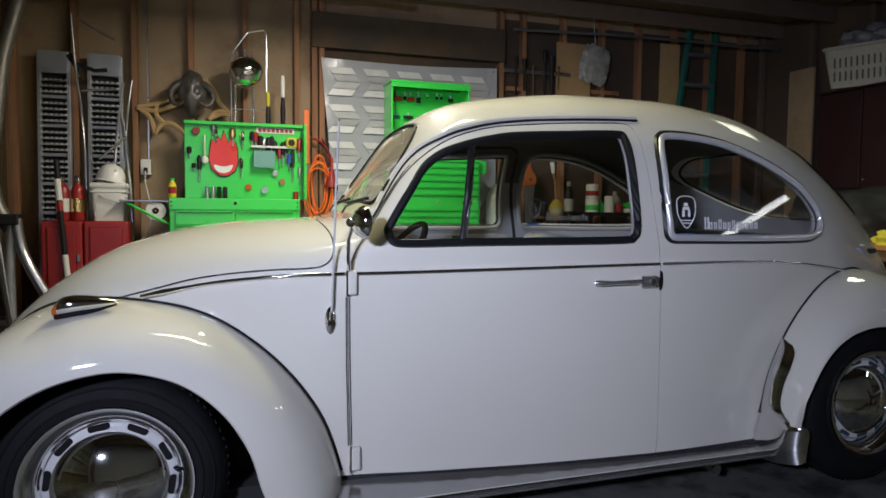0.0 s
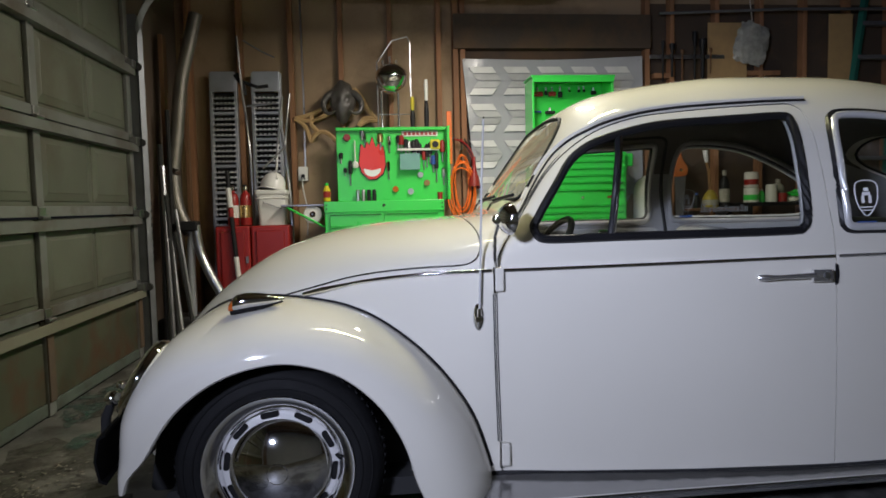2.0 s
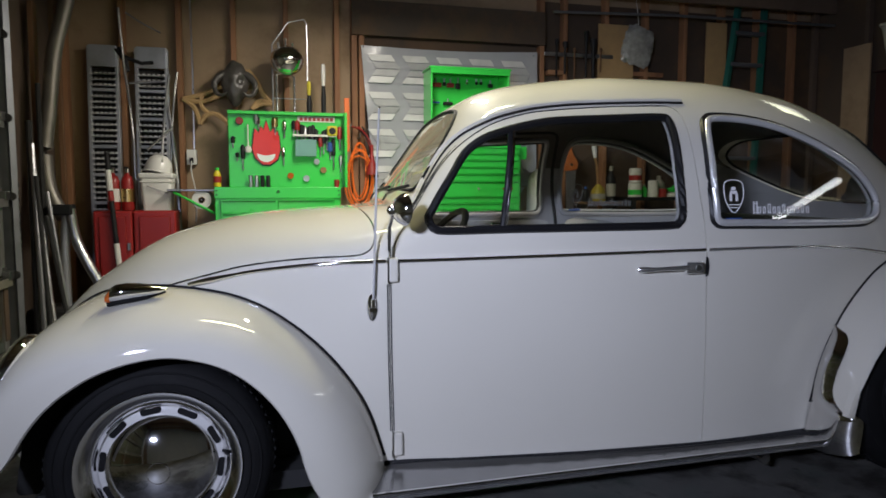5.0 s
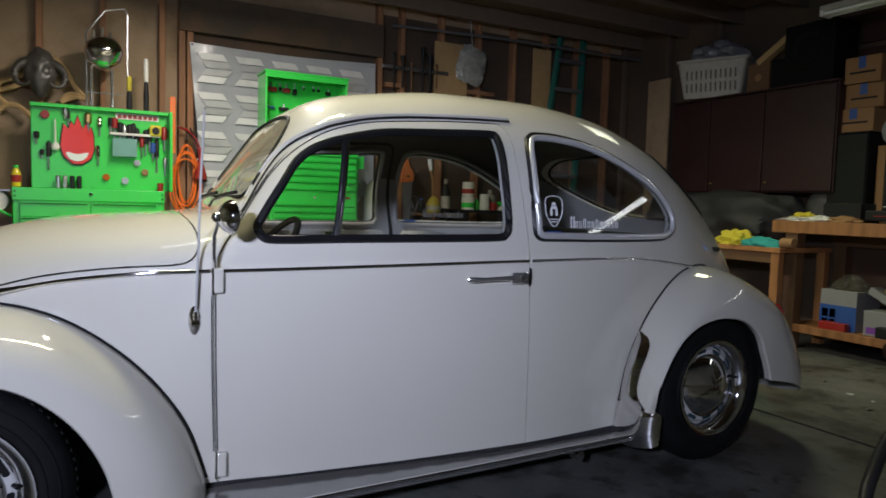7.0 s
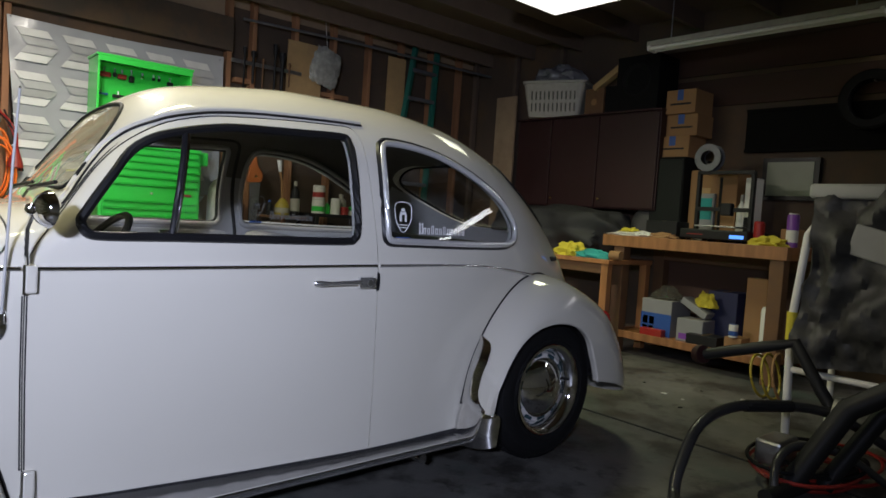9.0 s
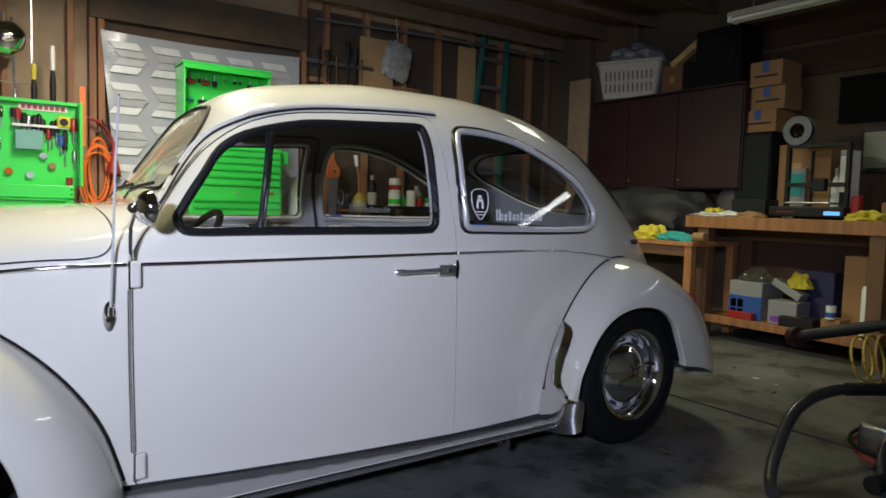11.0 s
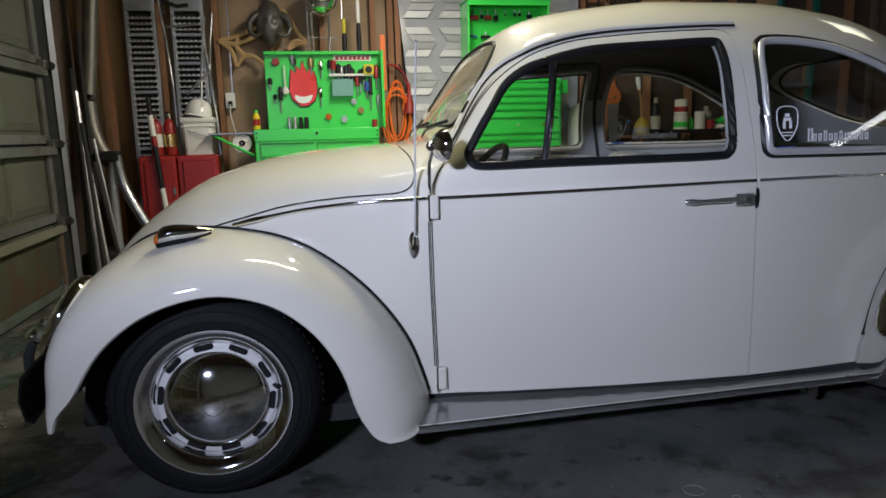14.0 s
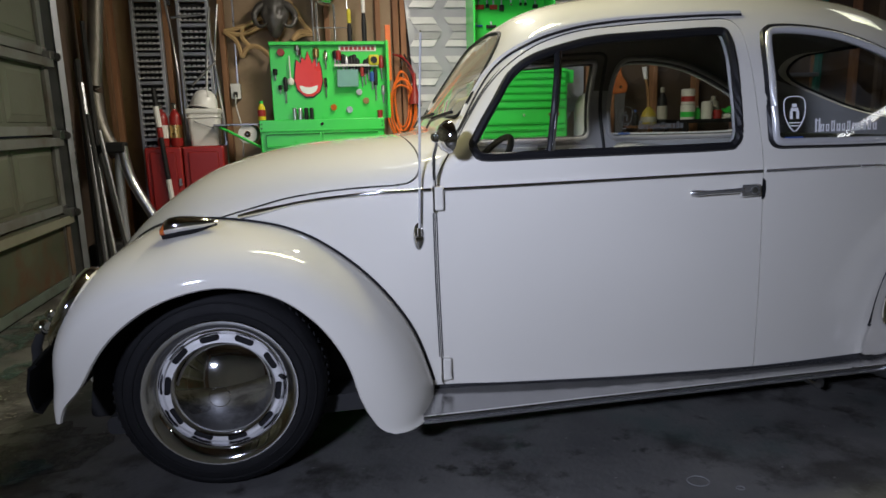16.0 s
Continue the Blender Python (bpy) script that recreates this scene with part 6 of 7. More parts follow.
part("back_panel", box(0.31, 2.93, 1.322, 0.955, 2.95, 1.90, 0.003), "green", ht)
for x in (0.31, 0.940):
    part("side_panel", box(x, 2.70, 1.322, x + 0.015, 2.93, 1.90, 0.003), "green", ht)
part("top_panel", box(0.30, 2.69, 1.90, 0.965, 2.955, 1.918, 0.004), "green", ht)
part("top_rail", box(0.31, 2.69, 1.865, 0.955, 2.70, 1.90, 0.002), "green", ht)
for x, z, w, h, m in ((0.40, 1.79, 0.045, 0.07, "red"), (0.47, 1.80, 0.012, 0.06, "plastic_black"), (0.52, 1.79, 0.03, 0.07, "red"), (0.585, 1.78, 0.018, 0.09, "plastic_black"), (0.66, 1.82, 0.012, 0.04, "chrome"), (0.74, 1.82, 0.010, 0.045, "plastic_black"), (0.78, 1.82, 0.010, 0.045, "plastic_black"), (0.86, 1.80, 0.022, 0.06, "plastic_black"), (0.38, 1.66, 0.05, 0.03, "blue"), (0.50, 1.65, 0.04, 0.05, "plastic_black")):
    tl = thing("hanging_tool", "small tool hanging in the green hutch", "tool", (x, 2.915, z), 0, "tools in the hutch")
    part("head", box(-w, -0.025, 0, w, 0.0, h * 0.5, 0.006), m, tl)
    part("shaft", tube([(0, -0.012, h * 0.4), (0, -0.012, h)], 0.007, 8), "steel", tl)
    part("peg", tube([(0, -0.012, h), (0, 0.016, h)], 0.003, 6), "steel", tl)
tk = thing("white_tank", "pale rounded gas tank standing by the wall", "tank", (1.33, 2.92, 0.0))
part("vessel", lathe([(0, 0.03), (0.11, 0.03), (0.125, 0.06), (0.125, 0.98), (0.115, 1.06), (0.08, 1.12), (0.03, 1.145), (0, 1.147)], 32), "plastic_white", tk, smooth=True)
part("foot_ring", lathe([(0.10, 0), (0.108, 0), (0.108, 0.045), (0.10, 0.045), (0.10, 0)], 32), "steel", tk)
part("valve", lathe([(0.014, 1.14), (0.014, 1.19), (0.026, 1.195), (0.026, 1.21), (0, 1.21)], 14), "brass", tk)


# shelf with bottles behind the car
sh = thing("black_shelf", "low black steel shelf unit with cans and rags on top", "shelf", (2.47, 2.92, 0))
for x in (-0.36, 0.36):
    for y in (-0.16, 0.16):
        part("post", box(x - 0.018, y - 0.018, 0, x + 0.018, y + 0.018, 0.875, 0.002), "plastic_black", sh)
for z in (0.12, 0.50, 0.905):
    part("shelf_board", box(-0.38, -0.18, z - 0.03, 0.38, 0.18, z, 0.003), "plastic_black", sh)
ledge = thing("wall_ledge", "narrow grey ledge fixed to the studs", "shelf", (1.93, 3.0, 0.845))
part("ledge_board", box(-0.21, -0.12, 0.0, 0.155, 0.15, 0.02, 0.003), "timber", ledge)
for x in (-0.15, 0.10):
    part("bracket", prism([(0.15, -0.12), (0.15, 0.0), (-0.08, 0.0)], x - 0.008, x + 0.008, "x"), "steel", ledge)


def bottle(x, y, z, r, h, m, capm, label, cat="bottle", lab=None):
    b = thing("bottle" if cat == "bottle" else "can", label, cat, (x, y, z))
    if cat == "bottle":
        part("flask", lathe([(0, 0), (r * 0.95, 0.001), (r, 0.008), (r, h * 0.62), (r * 0.9, h * 0.70), (r * 0.35, h * 0.84), (r * 0.33, h * 0.88), (0, h * 0.88)], 20), m, b, smooth=True)
        part("cap", lathe([(r * 0.4, h * 0.86), (r * 0.42, h * 0.865), (r * 0.40, h), (0, h)], 16), capm, b, smooth=True)
    else:
        part("tin", lathe([(0, 0), (r, 0.001), (r, h * 0.94), (r * 0.85, h * 0.97), (0, h * 0.97)], 20), m, b, smooth=True)
        part("lid", lathe([(r * 0.8, h * 0.95), (r * 0.8, h), (0, h)], 16), capm, b)
    if lab:
        part("label", lathe([(r * 1.003, h * 0.15), (r * 1.012, h * 0.155), (r * 1.012, h * 0.5), (r * 1.003, h * 0.505)], 20), lab, b)
    return b


SH = 0.9055
LD = 0.8655
bottle(1.985, 2.93, LD, 0.042, 0.31, "plastic_black", "dusty", "black spray bottle with a pale nozzle on the ledge", "bottle", "dusty")
bottle(1.755, 2.95, LD, 0.030, 0.13, "plastic_black", "blue", "small dark bottle with a blue cap on the ledge")
jug = thing("jug", "squat yellow plastic jug holding a pale brush", "jug", (1.875, 2.95, LD))
part("jug_body", lathe([(0, 0), (0.06, 0.001), (0.066, 0.012), (0.064, 0.08), (0.045, 0.12), (0.026, 0.14), (0.024, 0.15), (0.02, 0.15), (0.02, 0.12), (0, 0.10)], 24), "mustard", jug, smooth=True)
part("jug_label", lathe([(0.0662, 0.025), (0.067, 0.026), (0.067, 0.068), (0.0662, 0.069)], 24), "dusty", jug)
part("brush_handle", tube([(0, 0, 0.10), (-0.015, 0.0, 0.30), (-0.035, 0.0, 0.38)], 0.011, 8), "card", jug)
part("bristles", tube([(-0.035, 0, 0.38), (-0.05, 0, 0.48)], [0.016, 0.022], 8), "plastic_white", jug)
bottle(2.175, 2.85, SH, 0.058, 0.125, "plastic_white", "dusty", "white tin with a red and black label", "can", "green")
bottle(2.175, 2.85, SH + 0.1255, 0.055, 0.125, "plastic_white", "dusty", "white tin stacked on another tin", "can", "red")
bottle(2.275, 2.87, SH, 0.026, 0.11, "green", "dusty", "small green bottle on the black shelf")
bottle(2.345, 2.84, SH, 0.045, 0.145, "plastic_white", "plastic_white", "white plastic tub on the black shelf", "can")
bottle(2.43, 2.82, SH, 0.036, 0.075, "red", "dusty", "small red tin on the black shelf", "can")
bottle(2.47, 2.95, SH, 0.05, 0.19, "dusty", "dusty", "dusty white flask on the black shelf")
bottle(2.72, 2.86, SH, 0.04, 0.17, "dusty", "blue", "white flask with a blue cap on the black shelf", "bottle", "blue")
for k, (mm, zz) in enumerate((("plastic_white", 0.0), ("green", 0.045))):
    bm = bmesh.new()
    bmesh.ops.create_icosphere(bm, subdivisions=4, radius=1)
    for v in bm.verts:
        p = v.co.copy()
        f_ = 1 + 0.4 * noise.noise(p * 2.2 + Vector((k * 4, 1, 0))) + 0.2 * noise.noise(p * 6)
        v.co = Vector((p.x * 0.10, p.y * 0.07, max(p.z, -0.05) * 0.055 + 0.003)) * f_
    moved(bm, Matrix.Translation((2.575 + 0.02 * k, 2.84 - 0.01 * k, SH + zz)))
    tagged(part("rag", bm, mm, smooth=True), "crumpled %s rag on the black shelf" % ("white", "green")[k], "cloth")
hs = thing("hand_saw", "wooden-handled saw hanging on the wall", "saw", (1.655, 3.05, 1.15))
grip_ = poly_round([(-0.075, -0.02, 0.03), (0.06, -0.01, 0.04), (0.065, 0.07, 0.03), (0.01, 0.13, 0.05), (0.0, 0.22, 0.03), (-0.06, 0.23, 0.03), (-0.055, 0.09, 0.03)])
part("handle", prism(grip_, -0.02, 0.005, bevel=0.004), mat("worn_orange_wood", (0.42, 0.12, 0.03), 0.5, var=0.25, scale=12), hs)
part("rivet", lathe([(0, 0.005), (0.012, 0.003), (0.013, 0)], 14, None, Matrix.Translation((0.0, -0.021, 0.04)) @ Matrix.Rotation(radians(90), 4, "X")), "chrome", hs)
part("blade", prism([(-0.05, 0.0), (0.05, 0.0), (0.02, -0.5), (-0.03, -0.5)], -0.008, -0.005), "steel", hs)
part("nail", tube([(-0.03, -0.03, 0.19), (-0.03, 0.201, 0.19)], 0.004, 6), "steel", hs)
cb = thing("cardboard_box", "brown cardboard box on the lower shelf", "box", (2.45, 2.9, 0.5005))
part("carton", box(-0.2, -0.15, 0, 0.2, 0.15, 0.26, 0.004), "card", cb)
part("tape", box(-0.025, -0.152, 0.0, 0.025, 0.152, 0.262), "wood_light", cb)

# wall tools, hanging bag, ladder
rk = thing("tool_rack", "grey wall rail with hanging dark tools", "rack", (1.75, Y1 - 0.105, 2.15))
part("rail", box(-0.32, -0.012, -0.015, 0.34, 0.0, 0.018, 0.003), "steel", rk)
for x, z0, z1, r in ((-0.22, -0.22, 0.12, 0.016), (-0.14, -0.18, 0.10, 0.022), (-0.05, -0.24, 0.05, 0.012), (0.06, -0.20, 0.20, 0.020), (0.13, -0.22, 0.14, 0.03), (0.2, -0.15, 0.06, 0.012)):
    part("rack_tool", lathe([(0, z0), (r * 0.5, z0 + 0.01), (r * 0.6, z1 * 0.4), (r, z1 * 0.7), (r * 1.1, z1), (0, z1 + 0.01)], 12, None, Matrix.Translation((x, -0.045, 0))), "plastic_black" if r > 0.014 else "timber", rk, smooth=True)
bg = thing("hanging_bag", "clear plastic bag of small parts hung on a string", "bag", (2.26, 3.06, 2.10))
bm = bmesh.new()
bmesh.ops.create_icosphere(bm, subdivisions=4, radius=1)
for v in bm.verts:
    p = v.co.copy()
    k = 1 + 0.25 * noise.noise(p * 2.5 + Vector((3, 1, 0))) + 0.10 * noise.noise(p * 6)
    sq = 1 / max(abs(p.x), abs(p.z), 0.6)
    v.co = Vector((p.x * 0.13 * sq ** 0.7, p.y * 0.05, p.z * 0.16 * sq ** 0.7)) * k + Vector((0, 0, 0.14))
moved(bm, Matrix.Rotation(radians(12), 4, "Y"))
part("bag_film", bm, mat("clear_film", (0.42, 0.42, 0.38), 0.15, var=0.45, scale=18, bump=0.5, bscale=22), bg, smooth=True)
part("string", tube([(0.04, 0, 0.30), (0.02, 0.02, 0.55)], 0.003, 6), "plastic_white", bg)
ld = thing("step_ladder", "green fibreglass step ladder leaning on the wall", "ladder", (0, 0, 0))
for a, b in (((2.87, 2.96, 0.0), (3.355, 3.10, 2.72)), ((3.42, 2.96, 0.0), (3.638, 3.10, 2.72))):
    bm = tube([a, b], 0.032, 4)
    part("stile", bm, "ladder", ld)
for i in range(9):
    z = 0.09 + 0.289 * i
    k = z / 2.72
    part("tread", box(2.87 + 0.485 * k, 2.93 + 0.14 * k, z, 3.42 + 0.218 * k, 2.99 + 0.14 * k, z + 0.034, 0.003), "galv", ld)
pk = thing("loose_plank", "wide brown plank standing against the wall", "plank", (4.17, 2.55, 0), 90)
part("board", box(-0.14, -0.012, 0, 0.14, 0.012, 2.24, 0.003), "ply", pk)


# ---- right side: benches, cabinets, clutter ----
cab = thing("wall_cabinet", "dark maroon wooden wall cabinet with three doors", "cabinet", (3.86, 0.55, 1.11))
part("carcass", box(0.02, 0.0, 0.0, 0.44, 1.52, 0.80, 0.004), "maroon", cab)
for y0, y1 in ((0.01, 0.575), (0.585, 1.095), (1.105, 1.51)):
    d = part("cabinet_door", box(0.0, y0, 0.012, 0.02, y1, 0.785, 0.004), "maroon", cab)
    part("knob", lathe([(0, 0.02), (0.009, 0.017), (0.005, 0.004), (0.006, 0)], 12, None, Matrix.Translation((0, y1 - 0.04, 0.08)) @ Matrix.Rotation(radians(-90), 4, "Y")), "brass", d)
part("cornice", box(-0.012, -0.008, 0.80, 0.44, 1.528, 0.815, 0.003), "maroon", cab)
TOP = 1.9262
bk = thing("laundry_basket", "white slotted plastic basket heaped with a bag", "basket", (4.00, 1.72, TOP), 24)
bm = bmesh.new()
rings = []
for s, z in ((0.82, 0.0), (0.92, 0.16), (1.0, 0.30), (1.05, 0.305), (1.05, 0.325), (0.98, 0.32), (0.80, 0.01)):
    rings.append([bm.verts.new((x * s, y * s, z)) for x, y in poly_round([(-0.19, -0.29, 0.05), (0.19, -0.29, 0.05), (0.19, 0.29, 0.05), (-0.19, 0.29, 0.05)], 4)])
for a, b in zip(rings, rings[1:]):
    for i in range(len(a)):
        bm.faces.new((a[i], a[(i + 1) % len(a)], b[(i + 1) % len(a)], b[i]))
bm.faces.new(rings[0])
bm.faces.new(rings[-1])
part("tub", bm, "dusty", bk, smooth=True)
for i in range(11):
    for z in (0.05, 0.155):
        part("slot", moved(box(-0.002, -0.006, 0, 0.002, 0.006, 0.075, 0.0), Matrix.Translation((-0.167 - 0.085 * z, -0.20 + 0.04 * i, z)) @ Matrix.Rotation(radians(-6), 4, "Y")), "headliner", bk)
bm = bmesh.new()
bmesh.ops.create_icosphere(bm, subdivisions=4, radius=1)
for v in bm.verts:
    p = v.co.copy()
    v.co = Vector((p.x * 0.17, p.y * 0.24, p.z * 0.13)) * (1 + 0.3 * noise.noise(p * 2.3) + 0.12 * noise.noise(p * 6)) + Vector((0, 0, 0.36))
part("bag", bm, mat("grey_plastic_bag", (0.22, 0.22, 0.24), 0.25, var=0.4, scale=12, bump=0.4, bscale=18), bk, smooth=True)
for y, z0, w, h, m, nm, lab in ((1.28, TOP, 0.10, 0.24, "timber", "wooden_box", "small dark wooden box on the cabinet"),):
    wb = thing(nm, lab, "box", (4.06, y, z0))
    part("sides", box(-0.10, -w, 0, 0.12, w, h, 0.005), "timber", wb)
    part("hole", lathe([(0, 0.001), (0.03, 0.0)], 20, None, Matrix.Translation((-0.102, 0, h * 0.5)) @ Matrix.Rotation(radians(-90), 4, "Y")), "card", wb)
sp = thing("loudspeaker", "black loudspeaker box with round cone on the cabinet", "speaker", (4.06, 0.83, TOP))
part("speaker_case", box(-0.14, -0.20, 0, 0.16, 0.20, 0.46, 0.008), "matt_black", sp)
part("cone", lathe([(0.13, 0.0), (0.14, 0.008), (0.125, 0.012), (0.11, 0.004), (0.05, -0.02), (0.0, -0.01)], 32, None, Matrix.Translation((-0.142, 0, 0.26)) @ Matrix.Rotation(radians(-90), 4, "Y")), "rubber", sp, smooth=True)
pl = tagged(part("timber_offcut", moved(box(-0.05, -0.17, 0.0, 0.02, 0.17, 0.05, 0.004), Matrix.Translation((3.98, 1.12, TOP + 0.30)) @ Matrix.Rotation(radians(-32), 4, "X")), "wood_light"), "pale timber offcut leaning on the speaker", "timber")
tagged(part("storage_box", box(3.95, 1.02, TOP, 4.22, 1.16, TOP + 0.24, 0.006), "matt_black"), "black storage box on the cabinet", "box")

BT = 0.90
bench = thing("workbench", "sturdy workbench with butcher-block top and lower shelf", "workbench")
for i in range(10):
    x0 = 3.50 + 0.075 * i
    part("top_stave", box(x0, -0.645, 0.815, x0 + 0.0745, 0.745, BT, 0.002), "bench", bench)
for x in (3.56, 4.14):
    for y in (-0.58, 0.60):
        part("leg", box(x - 0.045, y - 0.045, 0.0, x + 0.045, y + 0.045, 0.815, 0.004), "timber", bench)
part("apron", box(4.10, -0.62, 0.715, 4.12, 0.66, 0.815, 0.003), "timber", bench)
part("back_board", box(4.19, -0.62, 0.2, 4.21, 0.66, 0.815, 0.003), mat("brown_back_board", (0.085, 0.045, 0.03), 0.7, var=0.2, scale=5), bench)
part("lower_shelf", box(3.54, -0.62, 0.135, 4.19, 0.66, 0.165, 0.003), "bench", bench)
part("shelf_lip", box(3.52, -0.62, 0.120, 3.54, 0.66, 0.175, 0.003), "bench", bench)


def carton(name, label, cat, x0, y0, z0, x1, y1, z1, m, bands=()):
    t = thing(name, label, cat, ((x0 + x1) / 2, (y0 + y1) / 2, z0))
    w, d, h = (x1 - x0) / 2, (y1 - y0) / 2, z1 - z0
    part("carton", box(-w, -d, 0, w, d, h, 0.004), m, t)
    for a, b, c, e, mm in bands:
        part("print", box(-w - 0.002, -d + 2 * d * a, h * c, -w + 0.001, -d + 2 * d * b, h * e), mm, t)
    part("flap_seam", box(-w + 0.01, -0.003, h, w - 0.01, 0.003, h + 0.0015), "wood_light", t)
    return t


LS = 0.1655
carton("product_box", "blue and white product box on the lower shelf", "box", 3.64, 0.19, LS, 3.92, 0.44, 0.435, "carton_shaded", ((0.0, 1.0, 0.0, 0.62, "blue"), (0.55, 0.72, 0.30, 0.52, "carton_shaded"), (0.76, 0.93, 0.30, 0.52, "carton_shaded"), (0.55, 0.72, 0.10, 0.26, "carton_shaded"), (0.76, 0.93, 0.10, 0.26, "carton_shaded")))
carton("small_box", "small white box with printed side on the shelf", "box", 3.62, -0.07, LS, 3.80, 0.13, 0.33, "carton_shaded", ((0.1, 0.9, 0.1, 0.35, "purple"),))
carton("navy_box", "dark navy box tipped against its neighbours", "box", 3.84, -0.20, LS, 4.05, 0.02, 0.54, mat("navy_card", (0.03, 0.035, 0.09), 0.6))
carton("cardboard_box", "tall brown cardboard box under the bench", "box", 3.72, -0.47, LS, 3.86, -0.31, 0.67, "card")
carton("cardboard_box", "low brown cardboard box under the bench", "box", 3.60, -0.36, LS, 3.74, -0.24, 0.26, "card")
carton("tool_case", "low black plastic tool case", "case", 3.56, -0.21, LS, 3.72, 0.02, 0.24, "plastic_black")
carton("red_tin", "small dark red tin box", "tin", 3.57, 0.22, LS, 3.63, 0.40, 0.22, "red")
wb = tagged(part("white_carton", moved(box(-0.06, -0.11, 0, 0.06, 0.11, 0.05, 0.004), Matrix.Translation((3.75, 0.06, 0.385)) @ Matrix.Rotation(radians(28), 4, "X")), "carton_shaded"), "slim white carton lying aslant on boxes", "box")
bottle(3.62, -0.50, LS, 0.032, 0.33, "plastic_white", "plastic_white", "white spray can under the bench", "can")
bottle(3.60, -0.30, 0.262, 0.03, 0.09, "plastic_white", "blue", "small white jar with blue lid", "can", "blue")


def crumple(name, label, cat, at, size, m, seed=0, amount=0.3):
    bm = bmesh.new()
    bmesh.ops.create_icosphere(bm, subdivisions=4, radius=1)
    for v in bm.verts:
        p = v.co.copy()
        q = p * 2.2 + Vector((seed, seed * 2.3, 0))
        k = 1 + amount * noise.noise(q) + amount * 0.5 * noise.noise(q * 2.7)
        v.co = Vector((p.x * size[0] * k, p.y * size[1] * k, max(p.z * size[2] * k, -0.02 * size[2]) + 0.02 * size[2]))
    moved(bm, Matrix.Translation(at))
    return tagged(part(name, bm, m, smooth=True), label, cat)


crumple("yellow_cloth", "crumpled yellow cloth on boxes under the bench", "cloth", (3.76, -0.01, 0.42), (0.05, 0.085, 0.10), "yellow", 2)
crumple("plastic_bag", "crumpled clear plastic bag on the product box", "bag", (3.75, 0.30, 0.436), (0.08, 0.11, 0.09), "bag_film", 3, 0.5)
crumple("white_cloth", "white paper and cloth on the bench", "cloth", (3.62, 0.52, BT), (0.10, 0.20, 0.035), "plastic_white", 4, 0.5)
crumple("yellow_glove", "yellow work glove on the bench", "glove", (3.60, 0.58, BT + 0.03), (0.05, 0.08, 0.03), "yellow", 5, 0.4)
crumple("tan_cloth", "tan rag on the bench", "cloth", (3.60, 0.30, BT), (0.06, 0.13, 0.035), "card", 6, 0.5)
crumple("yellow_glove", "pair of yellow gloves at the bench end", "glove", (3.60, -0.47, BT), (0.07, 0.12, 0.06), "yellow", 7, 0.5)
pr = thing("printer", "black desktop printer frame with lit blue display", "printer", (3.80, -0.06, BT))
part("base", box(-0.16, -0.26, 0.015, 0.18, 0.24, 0.085, 0.01), "plastic_black", pr)
part("bed", box(-0.14, -0.16, 0.105, 0.12, 0.14, 0.115, 0.003), "steel", pr)
for y in (-0.20, 0.20):
    part("upright", box(-0.02, y - 0.012, 0.085, 0.02, y + 0.012, 0.50, 0.002), "plastic_black", pr)
part("crossbar", box(-0.02, -0.21, 0.49, 0.02, 0.21, 0.515, 0.002), "plastic_black", pr)
part("gantry", box(-0.03, -0.20, 0.22, -0.005, 0.20, 0.25, 0.002), "plastic_black", pr)
part("print_head", box(-0.06, -0.08, 0.19, 0.0, 0.0, 0.28, 0.008), "plastic_black", pr)
part("display", box(-0.164, -0.235, 0.03, -0.158, -0.135, 0.055, 0.002), "screen", pr, "lit blue display")
part("red_led", box(-0.163, 0.06, 0.045, -0.159, 0.18, 0.050), "red", pr)
for y in (-0.22, 0.2):
    part("foot", lathe([(0, 0), (0.02, 0), (0.02, 0.016), (0, 0.016)], 14, None, Matrix.Translation((-0.1, y, 0))), "rubber", pr)
    part("foot", lathe([(0, 0), (0.02, 0), (0.02, 0.016), (0, 0.016)], 14, None, Matrix.Translation((0.14, y, 0))), "rubber", pr)
sl = thing("filament_spool", "grey filament spool on the printer's top bar", "spool", (3.80, 0.08, BT + 0.61))
part("winding", lathe([(0.055, -0.028), (0.085, -0.028), (0.085, 0.028), (0.055, 0.028), (0.055, -0.028)], 36, None, Matrix.Rotation(radians(90), 4, "Y")), "plastic_black", sl, smooth=True)
for s in (-1, 1):
    part("flange", lathe([(0.052, 0), (0.10, 0), (0.10, 0.004), (0.052, 0.004), (0.052, 0)], 40, None, Matrix.Translation((s * 0.032, 0, 0)) @ Matrix.Rotation(radians(90), 4, "Y")), mat("grey_spool_plastic", (0.13, 0.135, 0.15), 0.3), sl)
part("spool_arm", tube([(-0.04, 0, -0.03), (0.04, 0, -0.03), (0.04, 0, -0.10)], 0.010, 8), "plastic_black", sl)
bx = thing("black_cabinet", "small black cabinet standing on the bench", "cabinet", (4.05, 0.475, BT))
part("cabinet_case", box(-0.14, -0.14, 0, 0.18, 0.14, 0.64, 0.006), "matt_black", bx)
part("cabinet_front", box(-0.15, -0.13, 0.02, -0.14, 0.13, 0.62, 0.004), mat("smoked_front", (0.012, 0.014, 0.013), 0.5, spec=0.2), bx)
z = BT + 0.6405
for y0, y1, h in ((0.33, 0.605, 0.165), (0.285, 0.55, 0.17), (0.30, 0.55, 0.185)):
    carton("cardboard_box", "brown shipping box stacked on the black cabinet", "box", 3.93 + 0.01 * (y0 * 20 % 3), y0, z, 4.20, y1, z + h, "card", ((0.42, 0.62, 0.55, 1.0, "blue"), (0.15, 0.85, 0.36, 0.44, "plastic_black")))
    z += h + 0.0025
